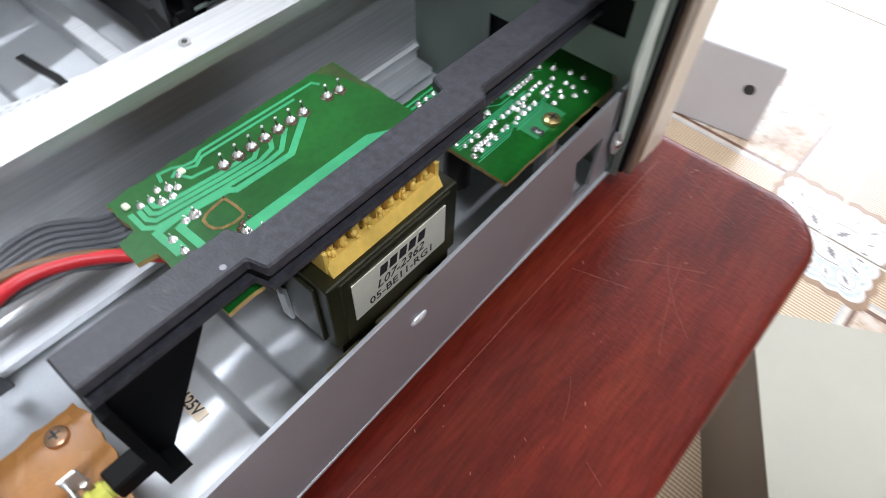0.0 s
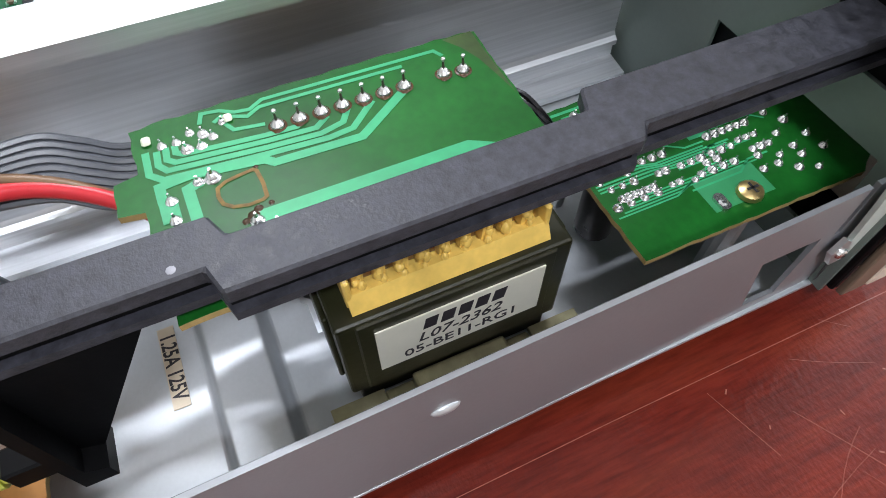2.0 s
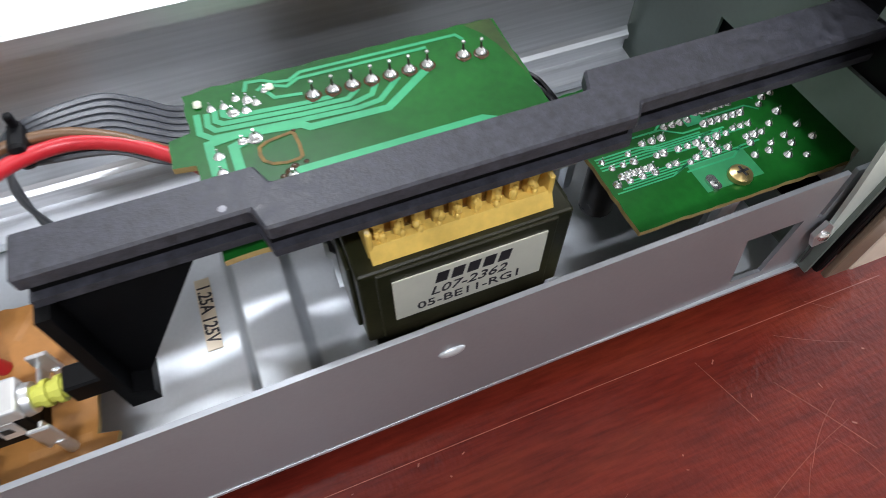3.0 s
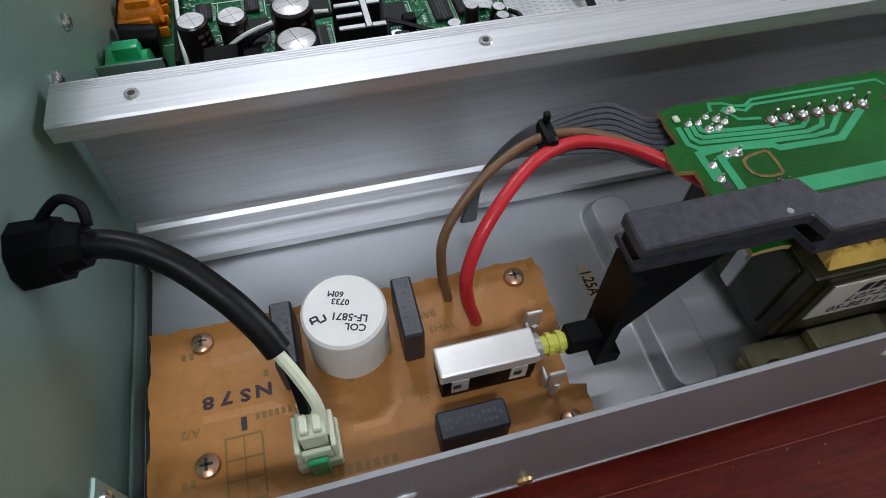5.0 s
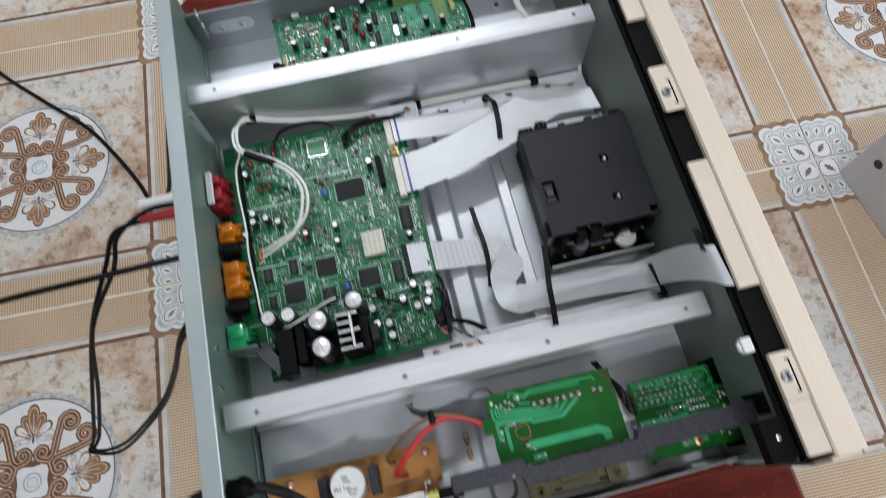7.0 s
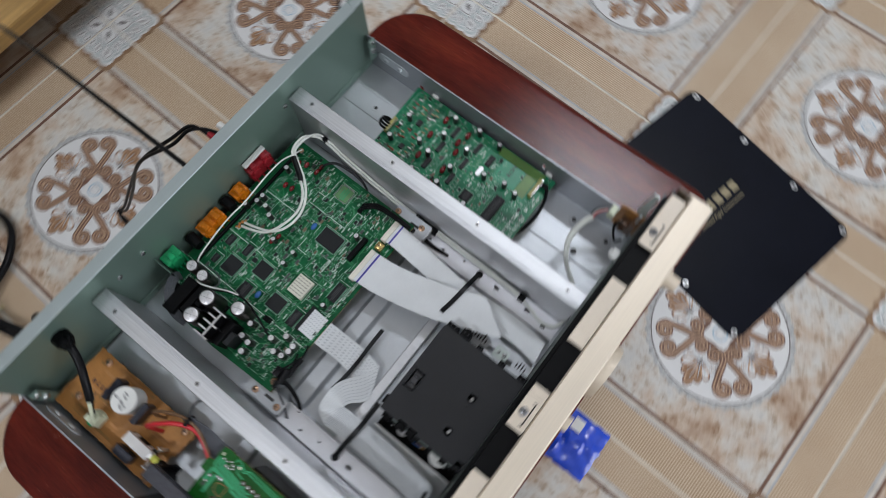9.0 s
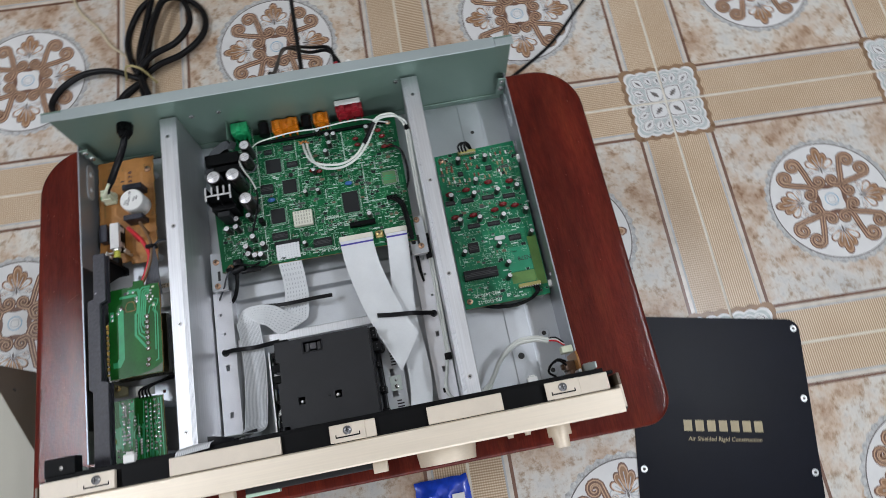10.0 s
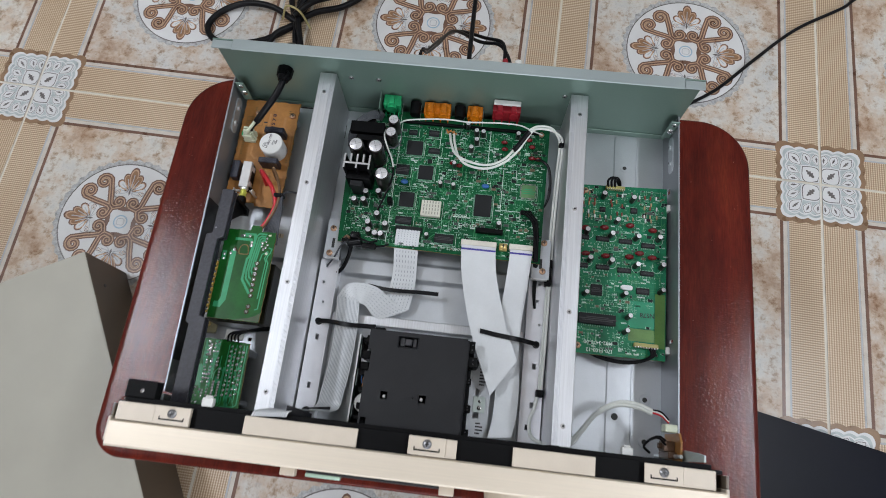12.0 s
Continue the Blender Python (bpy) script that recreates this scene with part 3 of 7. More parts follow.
def table_outline(i):
    """The table's edge, drawn in by i: wide round corners at the back, tighter ones in front, the short side slightly askew."""
    out = []
    for cx, cy, r, a in ((TX1, TY1, 49, 0), (TX0, TY1, 49, 90), (TX0 - 5.5, TY0, 26, 180), (TX1, TY0, 26, 270)):
        sx, sy = (-1 if cx > 200 else 1), (-1 if cy > 100 else 1)
        mx, my = cx + sx * r, cy + sy * r
        out += [(mx + (r - i) * math.cos(radians(a + 7.5 * k)), my + (r - i) * math.sin(radians(a + 7.5 * k))) for k in range(13)]
    return out


rings = []
for inset, z in ((3, -22), (0, -18), (0, -3), (0.6, -1.2), (1.8, -0.3), (3.2, 0), (6.0, 0), (14.0, 0)):
    rings.append([bm.verts.new((x, y, TABLE_Z + z)) for x, y in table_outline(inset)])
for a, b in zip(rings, rings[1:]):
    for k in range(len(a)):
        bm.faces.new((a[k], a[(k + 1) % len(a)], b[(k + 1) % len(a)], b[k]))
bm.faces.new(rings[0][::-1])
bm.faces.new(rings[-1])
top = part("tabletop", bm, WOOD, table, "", True)
bm = B()
random.seed(3)
for k in range(60):
    # small chips in the lacquer
    x, y = (random.uniform(TX0 + 6, 6), random.uniform(-22, 330)) if k < 44 else (random.uniform(435, 500), random.uniform(-10, 330))
    a, L = random.uniform(0, math.pi), random.uniform(0.4, 1.7)
    strip(bm, [(x, y), (x + L * math.cos(a), y + L * math.sin(a))], random.uniform(0.2, 0.5), TABLE_Z, 0, 0.05)
for k in range(15):
    # long fine scratches, most of them crossing near the front corner
    x, y = random.uniform(TX0 + 10, 4), random.uniform(-24, 75 if k < 9 else 250)
    a, L, bend = random.uniform(0.2, 2.9), random.uniform(9, 44), random.uniform(-0.3, 0.3)
    pts = [(x + L * f * math.cos(a + bend * f), y + L * f * math.sin(a + bend * f)) for f in (0, 0.2, 0.4, 0.6, 0.8, 1.0)]
    pts = [q for q in pts if TX0 + 8 < q[0] < 8 and q[1] > TY0 + 8]
    if len(pts) > 1:
        strip(bm, pts, random.choice((0.07, 0.09, 0.12)), TABLE_Z, 0, 0.05)
# the straight rubbed line beside the player
strip(bm, [(6.5, -8), (7.0, 90), (6.2, 210)], 0.22, TABLE_Z, 0, 0.05)
tagged(part("scratch", bm, mat("pale_scratch", (0.27, 0.07, 0.04), 0.5, 0, 0.4, 300), top, "pale scratches and chips in the lacquer"), kind="stuff")
for x in (TX0 + 60, TX1 - 60):
    for y in (TY0 + 60, TY1 - 60):
        bm = B()
        cyl(bm, (x, y, FLOOR_Z), (x, y, TABLE_Z - 22), 17, 22, 20)
        part("leg", bm, WOOD, table, "", True)
for y in (TY0 + 52, TY1 - 68):
    part("apron", plate(B(), (TX0 + 50, TX1 - 50), (TABLE_Z - 70, TABLE_Z - 22.2), y, y + 16, "y"), WOOD, table)

# ---------------------------------------------------------------- player: chassis
CX0, CX1, CY1, WALL_H, BACK_H = 12.0, 424.0, 321.0, 43.0, 100.0
chassis = thing("player_chassis", (218, 165, TABLE_Z), "open grey steel chassis of a disc player on the table", "chassis")
STEEL_PALE = mat("pale_green_steel", (0.58, 0.65, 0.61), 0.45, 0.3, 0.08, 30)
LX, RX = 15.8, 421.0      # inner faces of the two side walls
bm = plate(B(), (LX - 1.2, RX + 1.2), (22, CY1), -1.2, 0.0, "z", [(379.4, 52.6, 385, 58.2), (405.6, 70.2, 408.8, 73.4), (405.6, 36, 408.8, 39.2), (392, 300, 394, 303), (60, 84, 63, 87), (22, 66, 25, 69)])
fpl = part("floor_plate", bm, STEEL, chassis)


def bead(x0, y0, x1, y1, h, slope, r):
    """A soft plateau pressed into the floor plate."""
    bm, rows = B(), []
    for f, z in ((-0.16, 0.0), (0.0, 0.03), (0.15, 0.06), (0.5, 0.5), (0.85, 0.95), (1.0, 1.0), (1.16, 1.0)):
        i = slope * f
        rows.append([bm.verts.new((x, y, max(0.04, h * z))) for x, y in rounded(x0 + i, y0 + i, x1 - i, y1 - i, max(0.5, r - i), 6)])
    for a, b in zip(rows, rows[1:]):
        for k in range(len(a)):
            bm.faces.new((a[k], a[(k + 1) % len(a)], b[(k + 1) % len(a)], b[k]))
    bm.faces.new(rows[-1])
    ob = part("pressed_bead", bm, STEEL, fpl)
    ob.data.polygons.foreach_set("use_smooth", [True] * len(ob.data.polygons))


bead(21.5, 158.5, 97, 177.0, 5.6, 3.0, 8)
bead(129, 151, 319, 171, 5.0, 4.2, 9)
bead(374.0, 24.5, 396.0, 319.5, 0.55, 1.3, 3)
part("floor_hole", cyl(B(), (382.2, 55.4, 0.55), (382.2, 55.4, 0.62), 2.9, 2.9, 20), SCREW_DARK, fpl)
for x, y, r in ((407.2, 71.8, 3.4), (407.2, 37.6, 3.4), (384.6, 285.5, 3.0)):
    bm = B()
    cyl(bm, (x, y, 0.05), (x, y, 0.7), r + 1.6, r + 1.0, 18)
    cyl(bm, (x, y, 0.6), (x, y, 0.75), r * 0.62, r * 0.62, 14, 1)
    part("extruded_hole", bm, [STEEL, SCREW_DARK], fpl, "", True)
# the side wall has a slanting cut-out and an open slot near the front
edge = [(22, -2), (CY1, -2), (CY1, WALL_H), (36, WALL_H), (36, 26.8), (53.6, 27.6), (48, 4.4), (37.1, 3.3), (36, 26.8), (36, WALL_H), (32.2, WALL_H), (31.4, 25.6), (29.6, 25.6), (30.0, WALL_H), (22, WALL_H)]
LEAN = 0.016     # the side wall stands slightly askew, wider at the back


def askew(bm):
    for v in bm.verts:
        v.co.x -= LEAN * (v.co.y - 110)
    return bm


part("floor_edge", prism(B(), [(14.6, 105), (14.6, CY1), (14.0 - LEAN * 211, CY1)], -1.2, 0.0), STEEL, fpl)
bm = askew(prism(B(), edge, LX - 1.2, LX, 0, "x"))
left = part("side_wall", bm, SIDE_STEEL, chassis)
# black sheet added to give the wall's inner face its dark shading
part("wall_shade_sheet", askew(plate(B(), (58, 200), (2, 42), LX, LX + 0.45, "x")), BLACK_SATIN, left, "black sheet added for the shade on the inner wall")
for y in (131.5, 255.5):
    bm = B()
    blob(bm, (LX - 1.2, y, 30.0 if y < 200 else 21.0), 3.2, 0.5, 0, 12, 8)
    bmesh.ops.scale(bm, vec=(0.32, 1, 1), space=Matrix.Translation((-(LX - 1.2), 0, 0)), verts=bm.verts)
    part("lanced_tab", askew(bm), STEEL, left, "", True)
for y in (224.4, 283.0):
    screw(left, (LX - 1.2 - LEAN * (y - 110), y, 4.0), 2.4, BRASS, "brass_bolt", (-1, 0, 0))
# open slots and a bright folded lug where the wall meets the front
part("slot", prism(B(), [(22.8, 2.0), (24.2, 2.0), (25.6, 13.0), (24.2, 13.0)], LX - 1.34, LX - 1.21, 0, "x"), SCREW_DARK, left)
part("folded_lug", prism(B(), [(23.5, 14.5), (28.0, 14.0), (31.0, 20.0), (29.4, 25.4), (26.5, 23.0)], LX - 2.6, LX - 1.21, 0, "x"), EDGE, left, "bright folded lug")
screw(left, (LX - 2.6, 27.4, 19.0), 1.7, SOLDER, "lug_rivet", (-1, 0, 0))
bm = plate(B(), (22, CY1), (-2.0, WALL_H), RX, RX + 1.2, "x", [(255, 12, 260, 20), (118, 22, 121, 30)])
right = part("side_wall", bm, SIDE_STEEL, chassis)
for wall_ob, x, s in ((right, RX, -1), (left, LX, 1)):
    bm = prism(B(), [(279 + 6 * math.cos(a) + (24 if math.cos(a) > 0 else 0), 24 + 6 * math.sin(a)) for a in (math.pi * (k + 0.5) / 8 for k in range(16))], min(x, x + s * 0.9), max(x, x + s * 0.9), 0, "x")
    boss = part("pressed_boss", askew(bm) if s > 0 else bm, STEEL, wall_ob)
    for y in (283, 299):
        screw(boss, (x + s * 0.9 - (LEAN * (y - 110) if s > 0 else 0), y, 24), 2.6, STEEL, "rivet", (s, 0, 0))
bm = plate(B(), (CX0, CX1), (-2.0, BACK_H), CY1 - 0.1, CY1 + 1.1, "y")
flange = box(B(), 30, CY1 - 9.5, BACK_H + 0.1, 407, CY1 + 1.1, BACK_H + 1.3, 0.5)
box(flange, CX0, CY1 - 8.0, BACK_H - 1.6, 29.6, CY1 - 0.2, BACK_H - 0.1, 0.4)
box(flange, 407.4, CY1 - 8.0, BACK_H - 1.6, CX1, CY1 - 0.2, BACK_H - 0.1, 0.4)
for x in (LX, RX - 8):
    # folded corner tabs with their screws
    box(bm, x, CY1 - 10, 20, x + 8, CY1 - 8.8, WALL_H + 6, 0.5)
box(bm, CX0 + 2, CY1 - 1.2, 0, CX1 - 2, CY1 - 0.1, 8, 0.3)
back = part("back_panel", bm, STEEL_GREEN, chassis, "grey-green back panel with folded top flange")
part("top_flange", flange, mat("blue_grey_zinc", (0.36, 0.415, 0.415), 0.4, 0.35, 0.06, 10, 900, 0.02), back, "folded blue-grey top flange")
# dark strip on the floor plate paints in the shade below the panel
part("gap_shadow_strip", box(B(), CX0 + 4, 318.2, 0.02, 112, 319.6, 0.3), SCREW_DARK, back)
for x in (LX + 4, RX - 4):
    screw(back, (x, CY1 - 10, 33), 3.2, SOLDER, up=(0, -1, 0))
    screw(back, (x, CY1 - 10, 44), 2.4, SOLDER, up=(0, -1, 0))
for x in (125, 316, 150):
    screw(back, (x, CY1 - 0.2, 60), 2.6, SOLDER, up=(0, -1, 0))
bm = plate(B(), (CX0, CX1), (0, 92.0), 22.0, 23.2, "y", [(22, 12, 77, 41), (180, 8, 258, 46), (23.5, 54.5, 37, 68), (37.1, 57, 49.5, 86), (345, 50, 372, 80)])
part("front_plate", bm, SUBPLATE, chassis, "dark grey front plate with cut-outs")
for x in (13.3, CX1 - 1.7):
    part("front_bracket", prism(B(), [(22.6, 14), (26, 16), (29.5, 38), (33, 54), (31.5, 76), (30, 92), (25.5, 92), (25.2, 60), (22.6, 40)], x, x + 1.2, 0, "x"), STEEL_PALE, chassis, "folded pale steel edge of the front plate")
for x in (60, 380):
    for y in (60, 280):
        part("foot", cyl(B(), (x, y, TABLE_Z), (x, y, -1.2), 17, 19, 24), BLACK, chassis, "black plastic foot", True)


def rail(x_web, side):
    """An extruded beam: top flange with a lip, web, bead and bottom ledge, open to one side."""
    s = side
    r = thing("support_rail", (x_web, 172, 0), "brushed aluminium support rail running through the chassis", "rail", "support rails")
    pr = [(0, 1.6), (s * 11, 1.6), (s * 11, 4.6), (s * 2.2, 5.6), (s * 2.2, 9.5), (s * 3.6, 10.5), (s * 3.6, 12.2), (s * 2.2, 13.2), (s * 1.4, 14.5),
          (s * 1.4, 65.6), (s * 13.4, 65.6), (s * 13.4, 62.6), (s * 14.8, 62.6), (s * 14.8, 67.2), (s * 14.2, 67.8)]
    for g in (3.6, 2.7, 1.8, 0.9):
        pr += [(s * (g + 0.22), 67.8), (s * g, 67.5), (s * (g - 0.22), 67.8)]
    pr.append((0, 67.8))
    part("profile", prism(B(), [(x_web + a, b) for a, b in pr], 25.5, 318.0, axis="y"), ALU, r)
    for y in (60, 290):
        part("foot", box(B(), min(x_web, x_web + s * 6), y, 0.0, max(x_web, x_web + s * 6), y + 14, 1.6, 0.0), BLACK, r, "thin black spacer")
    for y in (39.5, 125.6, 212.0, 299.0):
        bm = B()
        cyl(bm, (x_web + s * 8, y, 67.6), (x_web + s * 8, y, 68.4), 2.0, 1.7, 12)
        cyl(bm, (x_web + s * 8, y, 68.35), (x_web + s * 8, y, 68.5), 0.9, 0.9, 8, 1)
        part("screw", bm, [SOLDER, SCREW_DARK], r)
    return r


rail(113.5, -1)
rail(321.0, 1)

# ---------------------------------------------------------------- player: front panel
fp = thing("front_panel", (220, 0, TABLE_Z), "champagne aluminium front panel of the disc player", "front panel")
bm = B()
prism(bm, [(-10, -1.0), (-8.5, -2.0), (6, -2.0), (7.5, -0.5), (7.5, 99.5), (6.5, 101), (-8.8, 101), (-10, 99.8)], 10.2, 433.8, axis="x")
part("face", bm, CHAMP, fp)
bm = B()
plate(bm, (13, 427), (1.0, 96.5), 7.6, 21.4, "y", [(190, 30, 250, 60), (22, 12, 64, 40)])
box(bm, 13.4, 21.4, 92.1, 426.6, 24.4, 93.4, 0.3)
part("inner_frame", bm, BLACK, fp, "black plastic frame behind the face")
for x0, x1 in ((13, 66), (104, 184), (222, 253), (291, 347), (385, 427)):
    bm = box(B(), x0, 8.0, 97.0, x1, 20.5, 100.2, 0.6)
    part("top_lip", bm, CHAMP_PLASTIC, fp)
for x in (53.3, 232.5, 392.3):
    bm = box(B(), x - 13, 8.2, 100.2, x + 13, 20.6, 101.2, 0.4)
    tab = part("screw_tab", bm, CHAMP_PLASTIC, fp)
    screw(tab, (x, 15.7, 100.9), 3.3, mat("dark_zinc_screw", (0.25, 0.25, 0.26), 0.35, 0.9))
    bm = B()
    box(bm, x - 9.0, 11.0, 101.19, x + 9.0, 12.0, 101.3)
    box(bm, x - 9.0, 12.0, 101.19, x - 8.2, 13.6, 101.3)
    box(bm, x + 8.2, 12.0, 101.19, x + 9.0, 13.6, 101.3)
    part("slot", bm, BLACK, tab)
BRONZE = mat("dark_bronze_plastic", (0.16, 0.12, 0.085), 0.4)
BROWN_GAP = mat("brown_groove", (0.045, 0.03, 0.022), 0.5)
# black blocks stand in for the dark gap between bracket and bronze trim
for x0, x1 in ((10.4, 12.9), (427.1, 433.0)):
    part("dark_gap_block", box(B(), x0, 18.6, 1.0, x1, 21.4, 96.0, 0.5), BLACK, fp, "black block in place of the dark gap by the trim")
for x0, x1 in ((8.0, 10.2), (433.8, 436.0)):
    part("end_trim", box(B(), x0, -6.5, -1.0, x1, 9.8, 99.5, 0.6), CHAMP_PLASTIC, fp, "stepped end trim")
    part("inner_trim", box(B(), x0 + 0.4, 9.8, -1.0, x1 + 0.4, 18.5, 98.0, 0.6), BRONZE, fp, "bronze inner trim")
    part("end_groove", box(B(), x0 + 0.9, -8.0, -1.0, x1, -6.5, 99.0), BROWN_GAP, fp)
# controls on the face
part("button", box(B(), 128, -17, 66, 139, -9.9, 74, 0.8), CHAMP_PLASTIC, fp, "champagne push button")
part("button", box(B(), 243, -18, 60, 254, -9.9, 68, 0.8), CHAMP_PLASTIC, fp, "champagne push button")
part("display_window", box(B(), 144, -14.5, 40, 250, -9.9, 62, 1.0), BLACK_SATIN, fp, "dark display window")
part("display_lens", box(B(), 144, -17.0, 55, 170, -14.4, 62, 0.6), GLOW_GREEN, fp, "pale green glass edge")
bm = B()
cyl(bm, (300, -10, 45), (300, -21, 45), 24, 22.5, 40)
part("jog_dial", bm, CHAMP, fp, "large round champagne dial", True)
for x, r in ((392, 9.5), ):
    bm = B()
    cyl(bm, (x, -10, 45), (x, -18, 45), r, r, 24)
    cyl(bm, (x, -18, 45), (x, -27, 45), r * 0.72, r * 0.66, 24)
    part("knob", bm, CHAMP, fp, "small ribbed knob", True)
for x in (352, 366):
    part("button", cyl(B(), (x, -10, 52), (x, -12.5, 52), 2.6, 2.2, 14), CHAMP_PLASTIC, fp)

# ---------------------------------------------------------------- power side: mains board
def pcb_plate(outline, z0, z1, body, edge, parent, name="board"):
    bm = prism(B(), outline, z0, z1, 0)
    for f in bm.faces:
        if abs(f.normal.z) < 0.5:
            f.material_index = 1
    return part(name, bm, [body, edge], parent)


def solder_joints(name, spots, z, r, parent, sz=0.9):
    """Rows of soldered pins, too small to pick apart singly."""
    bm = B()
    rnd = random.Random(len(spots))
    for x, y in spots:
        q = r * rnd.uniform(0.85, 1.25)
        lean = rnd.uniform(-0.3, 0.3)
        cyl(bm, (x, y, z - 0.15), (x, y, z + q * 0.35), q * 1.2, q * 0.95, 10)
        cyl(bm, (x, y, z + q * 0.35), (x + lean * 0.6, y, z + q * 1.25 * sz), q * 0.95, q * 0.35, 10)
        cyl(bm, (x + lean * 0.6, y, z + q * sz), (x + lean, y, z + q * 2.1 * sz), q * 0.34, q * 0.22, 6)
    ob = part(name, bm, SOLDER, parent, "", True)
    ob.data.set_sharp_from_angle(angle=radians(80))
    return tagged(ob, kind="stuff")


def rough(outline, step=2.6, amp=0.45, seed=1):
    """The same outline with roughly snapped edges."""
    rnd, out = random.Random(seed), []
    for (ax, ay), (bx, by) in zip(outline, outline[1:] + outline[:1]):
        L = math.hypot(bx - ax, by - ay)
        n = max(1, int(L / step))
        for k in range(n):
            d = rnd.uniform(-amp, amp * 0.4) if k else 0.0
            out.append((ax + (bx - ax) * k / n + (by - ay) / L * d, ay + (by - ay) * k / n - (bx - ax) / L * d))
    return out


PB = 17.0
mains = thing("mains_board", (44, 262, 0), "brown phenolic mains board screwed to the floor plate", "circuit board")
out = [(70, 313), (17, 313), (17, 204), (29, 203.5), (30, 208), (45, 207), (46, 204.5), (62, 204), (63.5, 203), (70, 204.5)]
pcb_plate(rough(out, 2.2, 0.7, 4), PB - 1.6, PB, PCB_BROWN, PCB_EDGE, mains)
for x, y in ((64.3, 299.2), (31.3, 299.1), (64.3, 211.9), (20.6, 210.7)):
    part("standoff", cyl(B(), (x, y, 0), (x, y, PB - 1.6), 3.6, 3.2, 12), STEEL, mains)
    screw(mains, (x, y, PB), 3.1, COPPER_SCREW)
for k, letter in enumerate("NS78"):
    text("stamped_mark", letter, (47.6 - 0.3 * (k % 2), 284.6 + 4.6 * k, PB + 0.1), 3.3, mat("purple_stamp_ink", (0.05, 0.02, 0.035), 0.6, 0, 0.5, 500), mains, (0, 0, 90), 1.25, 0, 0.05)
OLIVE_INK = mat("olive_ink", (0.22, 0.125, 0.033), 0.6)
for words, at, size in (("WHS", (54, 236, PB + 0.1), 2.3), ("BRW", (58.8, 240, PB + 0.1), 2.3), ("S1", (35.6, 245.2, PB + 0.1), 2.3), ("A/2", (40.2, 303, PB + 0.1), 2.3)):
    text("printed_mark", words, at, size, OLIVE_INK, mains, (0, 0, 90))
bm = B()
for x0, x1, y0, y1 in ((36.5, 37.1, 286, 295), (21.0, 21.6, 286, 295), (21.6, 36.5, 285.8, 286.3), (21.6, 36.5, 290.2, 290.6), (21.6, 36.5, 294.6, 295.1), (26, 26.5, 286.3, 294.6), (31, 31.5, 286.3, 294.6)):
    box(bm, x0, y0, PB + 0.01, x1, y1, PB + 0.06)
for k in range(8):
    box(bm, 40.0, 275 + 1.6 * k, PB + 0.01, 41.8, 276.0 + 1.6 * k, PB + 0.06)
    box(bm, 21.4, 255 + 2.2 * k, PB + 0.01, 23.6, 256.3 + 2.2 * k, PB + 0.06)
for x, y in ((60.3, 301.5), (60.3, 303.5), (27, 304), (27, 302), (66, 250), (66, 252), (49.5, 250.6), (51, 283), (44, 262)):
    box(bm, x, y, PB + 0.01, x + 1.9, y + 1.2, PB + 0.06)
tagged(part("unread_mark", bm, OLIVE_INK, mains, "olive printed table and bars"), kind="stuff")
bm = B()
for pts, w in (([(20, 250), (20, 283), (24, 287)], 2.4), ([(43, 300), (43, 283), (40, 279), (40, 262)], 2.0), ([(58, 297), (58, 286), (66, 280), (66, 256)], 2.4), ([(30, 222), (30, 209)], 2.0), ([(48, 236), (48, 214), (56, 209)], 2.4), ([(60, 224), (67, 220), (67, 207)], 1.8), ([(44, 252), (36, 252), (32, 256), (32, 264)], 1.8)):
    strip(bm, pts, w, PB, 0, 0.008)
tagged(part("covered_track", bm, mat("track_under_brown", (0.44, 0.20, 0.058), 0.45, 0, 0.2, 40), mains, "copper tracks showing through the board"), kind="stuff")
part("ink_blot", box(B(), 38.0, 289.4, PB + 0.02, 41.5, 290.8, PB + 0.1), INK_DARK, mains)

# choke in a white can
coil = thing("line_filter_choke", (55.5, 260.8, PB), "white cylindrical line filter choke on the mains board", "choke")
bm = B()
cyl(bm, (55.5, 260.8, PB), (55.5, 260.8, 34.0), 10.6, 10.6, 40)
cyl(bm, (55.5, 260.8, 34.0), (55.5, 260.8, 34.8), 10.6, 9.9, 40)
part("can", bm, WHITE_PL, coil, "", True)
for words, dy, size in (("COL", -3.6, 2.3), ("LF-5871", -0.4, 2.4), ("0733", 4.6, 2.0), ("60M", 7.2, 2.0)):
    text("lettering", words, (55.5 + dy * 0.95 - 2.0, 259.8 + dy * 0.3, 34.85), size * 0.82, INK_DARK, coil, (0, 0, 72), 1.0, 0, 0.035)
bm = B()
for pts in ([(0, 0), (2.6, 0.8)], [(2.6, 0.8), (3.2, -1.6)], [(3.2, -1.6), (0.6, -2.4)], [(1.6, -2.1), (1.0, 0.3)], [(0.2, -2.5), (0.9, -5.0)], [(0.9, -5.0), (3.4, -4.3)]):
    strip(bm, [(53.0 + 0.66 * a, 268.6 + 0.66 * b) for a, b in pts], 0.55, 34.82, 0, 0.05)
part("approval_mark", bm, INK_DARK, coil, "small plain black mark")


